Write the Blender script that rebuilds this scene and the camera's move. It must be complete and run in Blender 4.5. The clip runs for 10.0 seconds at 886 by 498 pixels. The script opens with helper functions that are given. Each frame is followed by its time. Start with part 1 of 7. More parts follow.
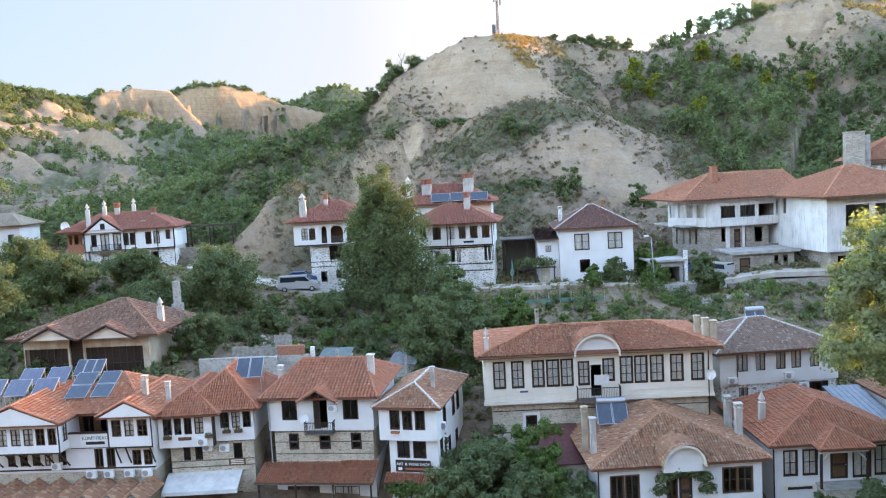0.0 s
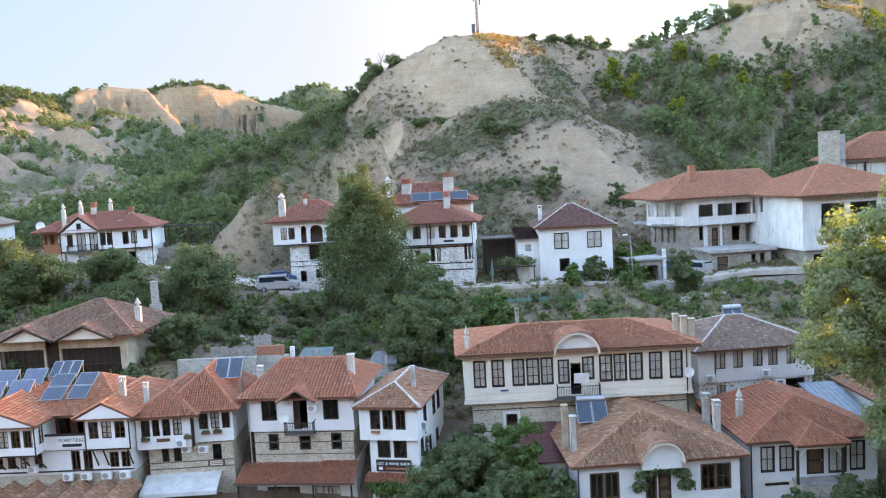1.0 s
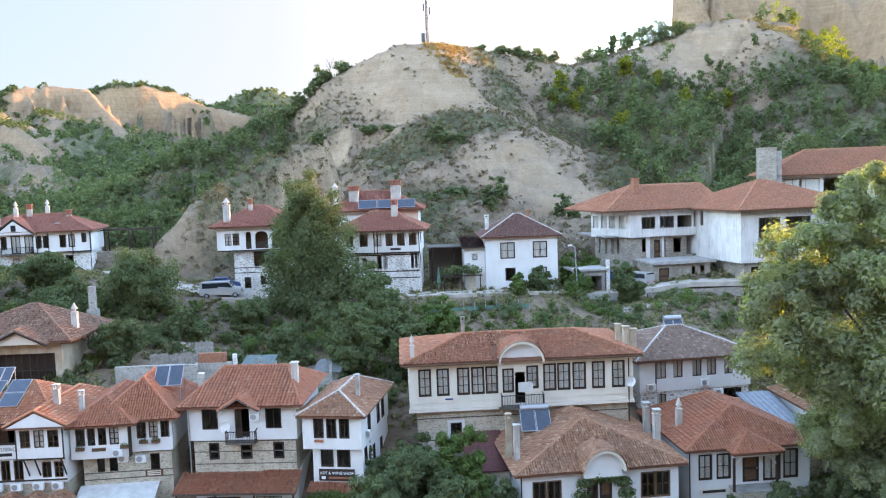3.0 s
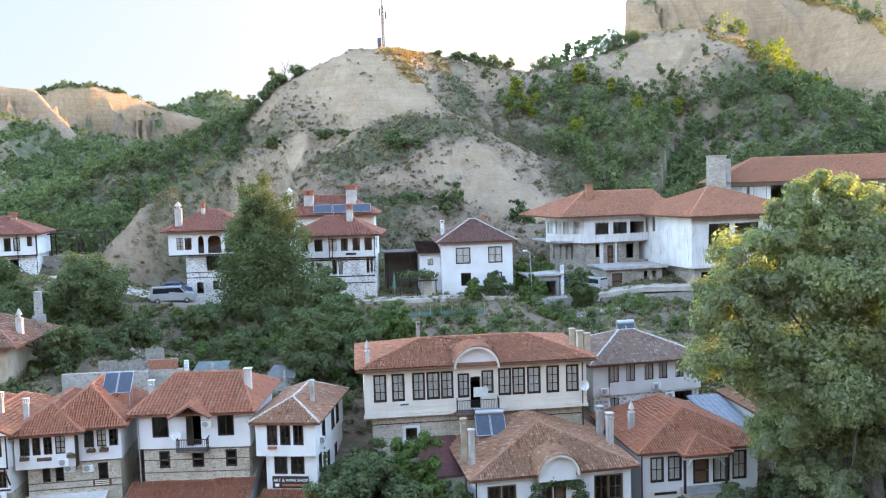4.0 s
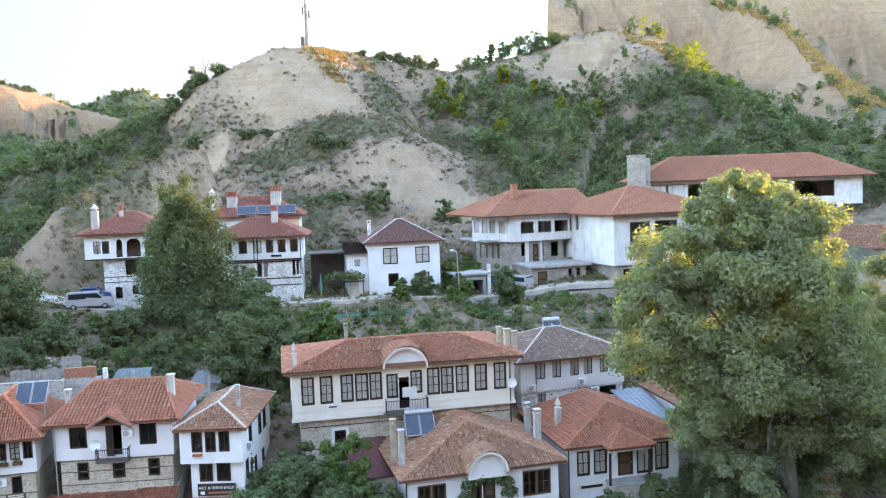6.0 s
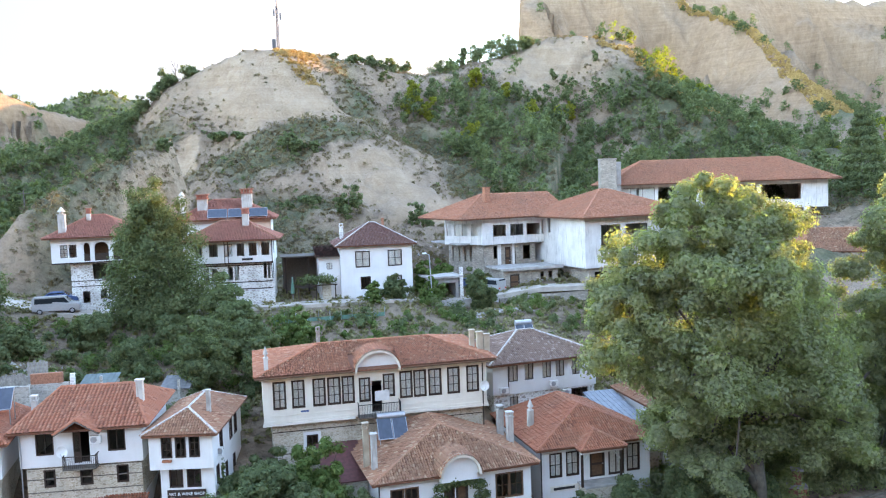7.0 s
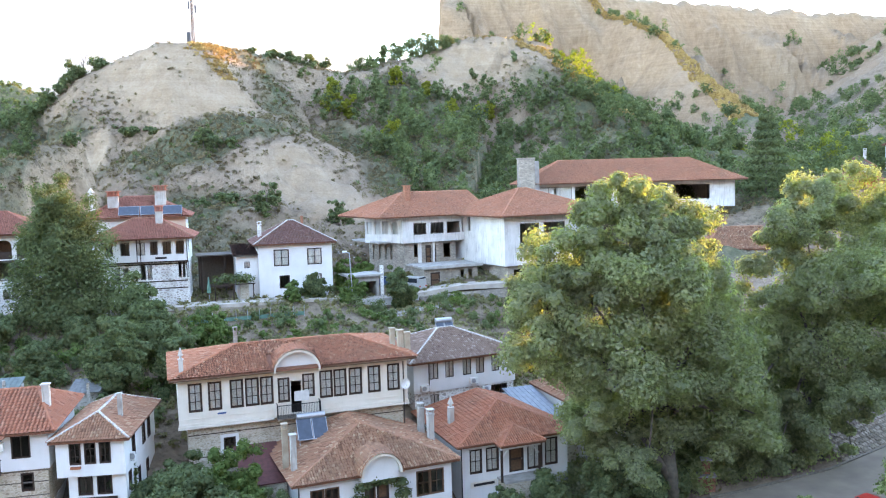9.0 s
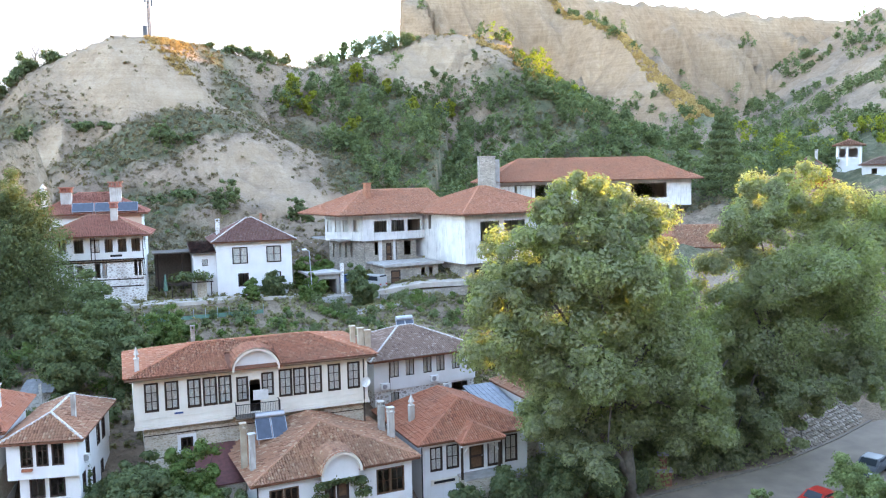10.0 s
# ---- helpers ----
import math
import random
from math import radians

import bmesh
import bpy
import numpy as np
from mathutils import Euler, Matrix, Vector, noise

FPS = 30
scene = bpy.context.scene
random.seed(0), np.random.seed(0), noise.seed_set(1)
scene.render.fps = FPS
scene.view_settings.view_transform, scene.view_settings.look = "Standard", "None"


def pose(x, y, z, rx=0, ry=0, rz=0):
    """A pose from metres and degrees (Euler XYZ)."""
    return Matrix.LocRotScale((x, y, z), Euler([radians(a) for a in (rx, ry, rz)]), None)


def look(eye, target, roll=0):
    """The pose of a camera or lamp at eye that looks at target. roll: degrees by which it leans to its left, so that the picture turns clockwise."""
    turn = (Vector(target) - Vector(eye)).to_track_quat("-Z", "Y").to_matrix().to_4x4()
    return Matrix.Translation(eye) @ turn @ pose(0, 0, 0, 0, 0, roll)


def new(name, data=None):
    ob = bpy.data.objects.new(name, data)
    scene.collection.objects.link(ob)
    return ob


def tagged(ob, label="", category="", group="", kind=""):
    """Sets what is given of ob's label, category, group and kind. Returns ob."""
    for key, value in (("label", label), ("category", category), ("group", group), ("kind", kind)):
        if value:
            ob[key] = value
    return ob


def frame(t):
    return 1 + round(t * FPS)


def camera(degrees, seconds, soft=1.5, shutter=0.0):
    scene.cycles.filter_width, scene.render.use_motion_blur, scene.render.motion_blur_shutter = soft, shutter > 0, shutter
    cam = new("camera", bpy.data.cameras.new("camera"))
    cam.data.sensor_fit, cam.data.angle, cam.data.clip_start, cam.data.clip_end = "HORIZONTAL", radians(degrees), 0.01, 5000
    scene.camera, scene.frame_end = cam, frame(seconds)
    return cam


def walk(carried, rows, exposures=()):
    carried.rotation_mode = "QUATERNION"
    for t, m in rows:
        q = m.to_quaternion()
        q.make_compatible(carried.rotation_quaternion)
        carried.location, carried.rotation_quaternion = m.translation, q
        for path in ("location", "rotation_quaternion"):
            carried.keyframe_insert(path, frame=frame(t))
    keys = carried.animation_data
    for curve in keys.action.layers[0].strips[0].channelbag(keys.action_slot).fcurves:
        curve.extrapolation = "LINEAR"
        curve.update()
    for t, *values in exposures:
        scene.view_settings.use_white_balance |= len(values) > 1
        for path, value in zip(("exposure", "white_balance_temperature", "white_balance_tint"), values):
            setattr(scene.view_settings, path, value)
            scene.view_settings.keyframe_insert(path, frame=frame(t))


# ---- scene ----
cam = camera(57.23, 10.0, soft=1.15)
EYE = 26.0
# seconds, heading (left positive), pitch, lean
ROWS = [
    (0.0, 0.000, -5.009, -3.140), (0.5, -0.684, -5.054, -3.172), (1.0, -1.405, -5.138, -3.156),
    (1.5, -2.359, -5.185, -3.035), (2.0, -3.286, -5.168, -2.815), (3.5, -6.541, -4.521, -1.746),
    (4.0, -8.341, -4.463, -1.663), (4.5, -10.230, -4.522, -1.692), (5.0, -11.481, -4.586, -1.716),
    (5.5, -12.648, -4.646, -1.865), (7.0, -15.446, -4.465, -1.898), (7.5, -17.264, -4.543, -1.811),
    (8.0, -18.992, -4.611, -1.725), (8.5, -20.041, -4.671, -1.645), (9.0, -21.061, -4.755, -1.525),
    (9.5, -22.474, -4.875, -1.372), (10.0, -23.843, -4.973, -1.222),
]
walk(cam, [(t, pose(0, 0, EYE, 0, 0, yaw) @ pose(0, 0, 0, 90 + pitch, 0, 0) @ pose(0, 0, 0, 0, 0, lean)) for t, yaw, pitch, lean in ROWS],
     exposures=[(0.0, 3.62, 7350, 20), (5.0, 3.78, 7300, 20.5), (10.0, 3.96, 7300, 21.5)])

# ---- light ----
SUN_AZ, SUN_EL = 60.0, 11.4          # degrees clockwise from +y, and above the horizon
world = bpy.data.worlds.new("world")
scene.world = world
world.use_nodes = True
wn, wl = world.node_tree.nodes, world.node_tree.links
sky = wn.new("ShaderNodeTexSky")
sky.sky_type = "NISHITA"
sky.sun_disc = False
sky.sun_elevation, sky.sun_rotation = radians(SUN_EL), radians(SUN_AZ)
sky.air_density, sky.dust_density, sky.ozone_density = 1.0, 0.0, 1.5
wl.new(sky.outputs[0], wn["Background"].inputs[0])
wn["Background"].inputs[1].default_value = 0.15
sun = bpy.data.lights.new("sun", "SUN")
sun.energy, sun.angle, sun.color = 2.0, radians(0.6), (0.78, 0.47, 0.2)
sun_ob = new("sun", sun)
_d = Vector((math.sin(radians(SUN_AZ)) * math.cos(radians(SUN_EL)), math.cos(radians(SUN_AZ)) * math.cos(radians(SUN_EL)), math.sin(radians(SUN_EL))))
sun_ob.matrix_world = look(_d * 300, (0, 0, 0))

# ---- materials ----
def sky_backdrop():
    """Pale evening sky far behind the hills: blue over the valley, white towards the sun."""
    R, lo, hi = 4650.0, radians(-52), radians(16)
    V, F = [], []
    for i in range(41):
        a = lo + (hi - lo) * i / 40
        V += [(math.sin(a) * R, math.cos(a) * R, -200.0), (math.sin(a) * R, math.cos(a) * R, 1500.0)]
    F = [(2 * i, 2 * i + 2, 2 * i + 3, 2 * i + 1) for i in range(40)]
    me = bpy.data.meshes.new("sky_backdrop")
    me.from_pydata(V, [], F)
    m = bpy.data.materials.new("evening_sky")
    m.use_nodes = True
    n, l = m.node_tree.nodes, m.node_tree.links
    n.remove(n["Principled BSDF"])
    sep = n.new("ShaderNodeSeparateXYZ")
    l.new(n.new("ShaderNodeTexCoord").outputs["Object"], sep.inputs[0])
    side, high = n.new("ShaderNodeMapRange"), n.new("ShaderNodeMapRange")
    side.inputs["From Min"].default_value, side.inputs["From Max"].default_value = -2600.0, 1250.0
    high.inputs["From Min"].default_value, high.inputs["From Max"].default_value = 350.0, 1250.0
    l.new(sep.outputs[0], side.inputs["Value"])
    l.new(sep.outputs[2], high.inputs["Value"])
    low = ramp(n, l, side.outputs[0], [(0.0, (0.052, 0.074, 0.094)), (0.34, (0.06, 0.076, 0.092)), (0.55, (0.066, 0.078, 0.091)), (1.0, (0.105, 0.11, 0.12))])
    top = ramp(n, l, side.outputs[0], [(0.0, (0.042, 0.068, 0.096)), (0.34, (0.053, 0.073, 0.093)), (0.55, (0.063, 0.076, 0.091)), (1.0, (0.105, 0.11, 0.12))])
    em = n.new("ShaderNodeEmission")
    l.new(mix(n, l, high.outputs[0], low, top), em.inputs["Color"])
    l.new(em.outputs[0], n["Material Output"].inputs[0])
    me.materials.append(m)
    return tagged(new("backdrop", me), "pale blue evening sky behind the far cliffs", "sky", kind="structure")


def material(name, rough=0.9, metal=0.0):
    m = bpy.data.materials.new(name)
    m.use_nodes = True
    b = m.node_tree.nodes["Principled BSDF"]
    b.inputs["Roughness"].default_value = rough
    b.inputs["Metallic"].default_value = metal
    b.inputs["Specular IOR Level"].default_value = 0.3
    return m, m.node_tree.nodes, m.node_tree.links, b


def noise_node(n, l, scale, detail=4.0, vec=None, rough=0.55):
    t = n.new("ShaderNodeTexNoise")
    t.inputs["Scale"].default_value, t.inputs["Detail"].default_value, t.inputs["Roughness"].default_value = scale, detail, rough
    if vec is not None:
        l.new(vec, t.inputs["Vector"])
    return t


def ramp(n, l, fac, stops):
    r = n.new("ShaderNodeValToRGB")
    while len(r.color_ramp.elements) < len(stops):
        r.color_ramp.elements.new(0.5)
    for e, (p, c) in zip(r.color_ramp.elements, stops):
        e.position, e.color = p, (*c, 1)
    l.new(fac, r.inputs[0])
    return r.outputs[0]


def mix(n, l, fac, a, b, mode="MIX"):
    x = n.new("ShaderNodeMix")
    x.data_type, x.blend_type = "RGBA", mode
    for sock, v in ((x.inputs[0], fac), (x.inputs[6], a), (x.inputs[7], b)):
        if hasattr(v, "is_linked"):
            l.new(v, sock)
        elif isinstance(v, tuple):
            sock.default_value = (*v, 1)
        else:
            sock.default_value = v
    return x.outputs[2]


def bump(n, l, b, height, dist, strength=1.0):
    x = n.new("ShaderNodeBump")
    x.inputs["Distance"].default_value, x.inputs["Strength"].default_value = dist, strength
    l.new(height, x.inputs["Height"])
    l.new(x.outputs[0], b.inputs["Normal"])


def coords(n):
    return n.new("ShaderNodeTexCoord").outputs["Object"]


def plaster(name, base, dirt, amount=0.5, streak=0.0):
    m, n, l, b = material(name, 0.92)
    c = coords(n)
    big = noise_node(n, l, 0.6, 6, c)
    fine = noise_node(n, l, 9, 5, c)
    mp = n.new("ShaderNodeMapping")
    mp.inputs["Scale"].default_value = (3.0, 3.0, 0.25)
    l.new(c, mp.inputs[0])
    run = noise_node(n, l, 1.6, 5, mp.outputs[0])
    col = mix(n, l, ramp(n, l, big.outputs[0], [(0.42, (0, 0, 0)), (0.75, (amount,) * 3)]), base, dirt)
    col = mix(n, l, ramp(n, l, run.outputs[0], [(0.55, (0, 0, 0)), (0.75, (0.25 + streak,) * 3)]), col, dirt)
    l.new(mix(n, l, 0.12, col, fine.outputs[0], "SOFT_LIGHT"), b.inputs["Base Color"])
    bump(n, l, b, fine.outputs[0], 0.01, 0.5)
    return m


def tiles(name, dark, mid, light, moss=(0.19, 0.125, 0.085), aged=0.4):
    m, n, l, b = material(name, 0.88)
    c = coords(n)
    g = n.new("ShaderNodeNewGeometry")
    col = ramp(n, l, g.outputs["Random Per Island"], [(0.0, dark), (0.2, mid), (0.8, mid), (1.0, light)])
    big = noise_node(n, l, 0.45, 5, c)
    fine = noise_node(n, l, 14, 4, c)
    col = mix(n, l, ramp(n, l, big.outputs[0], [(0.45, (0, 0, 0)), (0.7, (aged,) * 3)]), col, moss)
    l.new(mix(n, l, 0.3, col, fine.outputs[0], "SOFT_LIGHT"), b.inputs["Base Color"])
    bump(n, l, b, fine.outputs[0], 0.01, 0.6)
    return m


def stonework(name, stones, mortar, scale=3.2, flat=1.7, joint=0.06):
    m, n, l, b = material(name, 0.93)
    c = coords(n)
    mp = n.new("ShaderNodeMapping")
    mp.inputs["Scale"].default_value = (1, 1, flat)
    l.new(c, mp.inputs[0])
    wob = noise_node(n, l, 2.0, 3, mp.outputs[0])
    vec = mix(n, l, 0.12, mp.outputs[0], wob.outputs[1], "ADD")
    v = n.new("ShaderNodeTexVoronoi")
    v.feature = "DISTANCE_TO_EDGE"
    v.inputs["Scale"].default_value = scale
    l.new(vec, v.inputs["Vector"])
    v2 = n.new("ShaderNodeTexVoronoi")
    v2.inputs["Scale"].default_value = scale
    l.new(vec, v2.inputs["Vector"])
    sep = n.new("ShaderNodeSeparateColor")
    l.new(v2.outputs["Color"], sep.inputs[0])
    col = ramp(n, l, sep.outputs[0], [(0.0, stones[0]), (0.5, stones[1]), (1.0, stones[2])])
    edge = ramp(n, l, v.outputs["Distance"], [(joint, (1, 1, 1)), (joint * 2.2, (0, 0, 0))])
    col = mix(n, l, edge, col, mortar)
    fine = noise_node(n, l, 11, 5, c)
    big = noise_node(n, l, 0.5, 4, c)
    col = mix(n, l, 0.35, col, fine.outputs[0], "SOFT_LIGHT")
    col = mix(n, l, ramp(n, l, big.outputs[0], [(0.45, (0, 0, 0)), (0.75, (0.45,) * 3)]), col, tuple(0.55 * a for a in stones[0]))
    l.new(col, b.inputs["Base Color"])
    bump(n, l, b, v.outputs["Distance"], 0.08, 0.7)
    return m


def simple(name, col, rough=0.8, metal=0.0, vary=0.35, scale=5.0):
    m, n, l, b = material(name, rough, metal)
    c = coords(n)
    a = noise_node(n, l, scale, 5, c)
    l.new(ramp(n, l, a.outputs[0], [(0.3, tuple(x * (1 - vary) for x in col)), (0.7, tuple(min(1, x * (1 + vary * 0.5)) for x in col))]), b.inputs["Base Color"])
    bump(n, l, b, a.outputs[0], 0.005, 0.4)
    return m


def leafy(name, dark, mid, light, trans=0.35, glow=(1.5, 1.4, 0.55)):
    m, n, l, b = material(name, 0.8)
    b.inputs["Specular IOR Level"].default_value = 0.12
    g = n.new("ShaderNodeNewGeometry")
    c = coords(n)
    big = noise_node(n, l, 0.35, 3, c)
    col = ramp(n, l, g.outputs["Random Per Island"], [(0.0, dark), (0.5, mid), (1.0, light)])
    col = mix(n, l, ramp(n, l, big.outputs[0], [(0.4, (0, 0, 0)), (0.7, (0.5,) * 3)]), col, dark)
    wide = noise_node(n, l, 0.13, 2, c)
    col = mix(n, l, ramp(n, l, wide.outputs[0], [(0.48, (0, 0, 0)), (0.62, (0.45,) * 3)]), col, light)
    l.new(col, b.inputs["Base Color"])
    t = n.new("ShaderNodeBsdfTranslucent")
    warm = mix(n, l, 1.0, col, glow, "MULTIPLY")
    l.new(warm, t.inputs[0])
    s = n.new("ShaderNodeMixShader")
    s.inputs[0].default_value = trans
    l.new(b.outputs[0], s.inputs[1])
    l.new(t.outputs[0], s.inputs[2])
    l.new(s.outputs[0], n["Material Output"].inputs[0])
    return m


def pane_material():
    m, n, l, b = material("window_glass", 0.05)
    n.remove(b)
    fr = n.new("ShaderNodeFresnel")
    fr.inputs[0].default_value = 1.5
    tr = n.new("ShaderNodeBsdfTransparent")
    tr.inputs[0].default_value = (0.86, 0.88, 0.88, 1)
    gl = n.new("ShaderNodeBsdfGlossy")
    gl.inputs["Roughness"].default_value = 0.04
    s = n.new("ShaderNodeMixShader")
    l.new(fr.outputs[0], s.inputs[0])
    l.new(tr.outputs[0], s.inputs[1])
    l.new(gl.outputs[0], s.inputs[2])
    l.new(s.outputs[0], n["Material Output"].inputs[0])
    return m


def terrain_material(name):
    """Sandy slopes with faint beds; dry grass and green growth where the ground is gentle and covered."""
    m, n, l, b = material(name, 0.97)
    b.inputs["Specular IOR Level"].default_value = 0.1
    c = coords(n)
    g = n.new("ShaderNodeNewGeometry")
    sep = n.new("ShaderNodeSeparateXYZ")
    l.new(g.outputs["Normal"], sep.inputs[0])
    at = n.new("ShaderNodeAttribute")
    at.attribute_name = "cover"
    mp = n.new("ShaderNodeMapping")
    mp.inputs["Scale"].default_value = (0.04, 0.04, 1.1)
    l.new(c, mp.inputs[0])
    beds = noise_node(n, l, 1.0, 6, mp.outputs[0], 0.65)
    mid = noise_node(n, l, 0.3, 7, c, 0.68)
    fine = noise_node(n, l, 2.2, 6, c, 0.7)
    patch = noise_node(n, l, 0.09, 6, c, 0.6)
    mv = n.new("ShaderNodeMapping")
    mv.inputs["Scale"].default_value = (0.5, 0.5, 0.07)
    l.new(c, mv.inputs[0])
    runs = noise_node(n, l, 1.0, 6, mv.outputs[0], 0.7)
    both = mix(n, l, 0.55, beds.outputs[0], runs.outputs[0])
    sand = ramp(n, l, both, [(0.25, (0.225, 0.156, 0.1)), (0.5, (0.33, 0.243, 0.164)), (0.75, (0.415, 0.318, 0.225))])
    sand = mix(n, l, ramp(n, l, patch.outputs[0], [(0.4, (0, 0, 0)), (0.65, (0.5,) * 3)]), sand, (0.29, 0.2, 0.122))
    och = n.new("ShaderNodeAttribute")
    och.attribute_name = "ochre_shade"
    # reddish far rock, its dark tones also standing for shade on the cliffs
    sand = mix(n, l, och.outputs["Fac"], sand, ramp(n, l, both, [(0.32, (0.14, 0.078, 0.042)), (0.5, (0.225, 0.14, 0.083)), (0.68, (0.29, 0.19, 0.12))]))
    sand = mix(n, l, 0.5, sand, mid.outputs[0], "SOFT_LIGHT")
    dry = ramp(n, l, mid.outputs[0], [(0.35, (0.165, 0.12, 0.085)), (0.65, (0.28, 0.208, 0.148))])
    grn = ramp(n, l, mid.outputs[0], [(0.3, (0.06, 0.066, 0.038)), (0.5, (0.1, 0.102, 0.058)), (0.68, (0.18, 0.155, 0.095))])
    scrub = mix(n, l, ramp(n, l, at.outputs["Fac"], [(0.6, (0, 0, 0)), (0.85, (1, 1, 1))]), dry, grn)
    add = n.new("ShaderNodeMath")
    add.operation = "MULTIPLY_ADD"
    l.new(mid.outputs[0], add.inputs[0])
    add.inputs[1].default_value = 0.8
    l.new(sep.outputs[2], add.inputs[2])
    add2 = n.new("ShaderNodeMath")
    add2.operation = "MULTIPLY_ADD"
    l.new(at.outputs["Fac"], add2.inputs[0])
    add2.inputs[1].default_value = 0.62
    l.new(add.outputs[0], add2.inputs[2])
    mr = n.new("ShaderNodeMapRange")
    mr.inputs["From Min"].default_value, mr.inputs["From Max"].default_value = 1.12, 1.55
    l.new(add2.outputs[0], mr.inputs["Value"])
    dots = noise_node(n, l, 0.9, 5, c, 0.75)
    spk = n.new("ShaderNodeMath")
    spk.operation = "MULTIPLY"
    l.new(mix(n, l, ramp(n, l, patch.outputs[0], [(0.4, (0, 0, 0)), (0.6, (1, 1, 1))]), (0, 0, 0), ramp(n, l, dots.outputs[0], [(0.5, (0, 0, 0)), (0.62, (1, 1, 1))])), spk.inputs[0])
    l.new(ramp(n, l, at.outputs["Fac"], [(0.1, (0.1,) * 3), (0.55, (0.9,) * 3)]), spk.inputs[1])
    col = mix(n, l, mr.outputs[0], sand, scrub)
    col = mix(n, l, spk.outputs[0], col, (0.1, 0.082, 0.055))
    l.new(mix(n, l, 0.35, col, fine.outputs[0], "SOFT_LIGHT"), b.inputs["Base Color"])
    h = mix(n, l, 0.35, mid.outputs[0], fine.outputs[0])
    bump(n, l, b, h, 1.3, 0.8)
    return m


WHITE = plaster("white_plaster", (0.67, 0.66, 0.635), (0.5, 0.48, 0.43), 0.45)
WEATHERED = plaster("weathered_plaster", (0.5, 0.49, 0.47), (0.36, 0.34, 0.3), 0.45)
CREAM = plaster("cream_plaster", (0.68, 0.62, 0.52), (0.5, 0.44, 0.35), 0.5)
SOOTY = plaster("sooty_plaster", (0.48, 0.455, 0.41), (0.2, 0.175, 0.15), 0.9, 0.5)
STAINED = plaster("ochre_stained_plaster", (0.47, 0.4, 0.3), (0.22, 0.14, 0.08), 0.9, 0.5)
PEACH = plaster("peach_plaster", (0.62, 0.44, 0.33), (0.48, 0.36, 0.28), 0.4)
DIRTY = plaster("stained_plaster", (0.64, 0.62, 0.585), (0.16, 0.14, 0.12), 0.35, 0.5)
TILE_RED = tiles("clay_tiles", (0.24, 0.09, 0.05), (0.39, 0.145, 0.075), (0.5, 0.28, 0.17), aged=0.28)
TILE_ORANGE = tiles("orange_tiles", (0.22, 0.078, 0.045), (0.34, 0.122, 0.066), (0.4, 0.175, 0.105), aged=0.28)
TILE_OLD = tiles("old_tiles", (0.19, 0.088, 0.052), (0.33, 0.16, 0.092), (0.46, 0.3, 0.19), aged=0.4)
TILE_GREY = tiles("weathered_tiles", (0.14, 0.085, 0.062), (0.25, 0.16, 0.118), (0.4, 0.3, 0.24), aged=0.3)
TILE_MAROON = tiles("maroon_tiles", (0.25, 0.095, 0.066), (0.36, 0.138, 0.093), (0.42, 0.19, 0.135), aged=0.2)
TILE_RUIN = tiles("faded_tiles", (0.3, 0.125, 0.075), (0.42, 0.178, 0.1), (0.47, 0.235, 0.15), aged=0.3)
TILE_BROWN = tiles("brown_tiles", (0.11, 0.055, 0.045), (0.19, 0.095, 0.075), (0.27, 0.15, 0.12), aged=0.3)
TILE_RUST = tiles("rusty_tiles", (0.13, 0.068, 0.048), (0.24, 0.125, 0.082), (0.34, 0.22, 0.155), aged=0.45)
TILE_SLAB = tiles("stone_slabs", (0.25, 0.2, 0.145), (0.35, 0.285, 0.21), (0.42, 0.35, 0.265), aged=0.3)
TILE_BED = simple("roof_bed", (0.19, 0.085, 0.052), 0.95)
STONE = stonework("rubble_stone", ((0.31, 0.255, 0.18), (0.44, 0.375, 0.275), (0.54, 0.475, 0.37)), (0.55, 0.49, 0.39), 3.8, 2.0, 0.06)
STONE_PALE = stonework("pointed_stone", ((0.34, 0.3, 0.26), (0.46, 0.42, 0.37), (0.6, 0.57, 0.52)), (0.72, 0.7, 0.66), 2.6, 1.5, 0.09)
STONE_GREY = stonework("grey_stone", ((0.22, 0.19, 0.155), (0.33, 0.288, 0.235), (0.43, 0.38, 0.315)), (0.31, 0.272, 0.225))
STONE_DRY = stonework("dry_stone", ((0.25, 0.225, 0.19), (0.34, 0.31, 0.268), (0.43, 0.4, 0.35)), (0.4, 0.37, 0.325), 3.0, 1.6, 0.07)
BRICK = simple("red_brick", (0.34, 0.15, 0.09), 0.9, 0, 0.4, 6)
MAROON = simple("maroon_sheet", (0.13, 0.05, 0.045), 0.6, 0, 0.3, 3)
AWNING = simple("awning_canvas", (0.52, 0.51, 0.48), 0.9, 0, 0.2, 1.5)
BLUE_SHEET = simple("blue_sheet", (0.24, 0.262, 0.285), 0.8, 0.0, 0.2, 2)
WOOD = simple("dark_wood", (0.045, 0.028, 0.02), 0.7)
WOOD_MID = simple("brown_wood", (0.12, 0.065, 0.035), 0.7)
WOOD_GREY = simple("weathered_wood", (0.13, 0.11, 0.09), 0.85)
MORTAR = simple("lime_mortar", (0.5, 0.46, 0.41), 0.95, 0, 0.6, 9)
KERB = simple("kerb_stone", (0.16, 0.132, 0.102), 0.95)
BARK_PALE = simple("plane_bark", (0.14, 0.12, 0.095), 0.9, 0, 0.5, 2)
CONCRETE = simple("concrete", (0.38, 0.36, 0.33), 0.95, 0, 0.3, 1.2)
METAL = simple("grey_metal", (0.42, 0.43, 0.44), 0.45, 0.7, 0.15)
DARK_METAL = simple("dark_metal", (0.1, 0.1, 0.105), 0.6, 0.3)
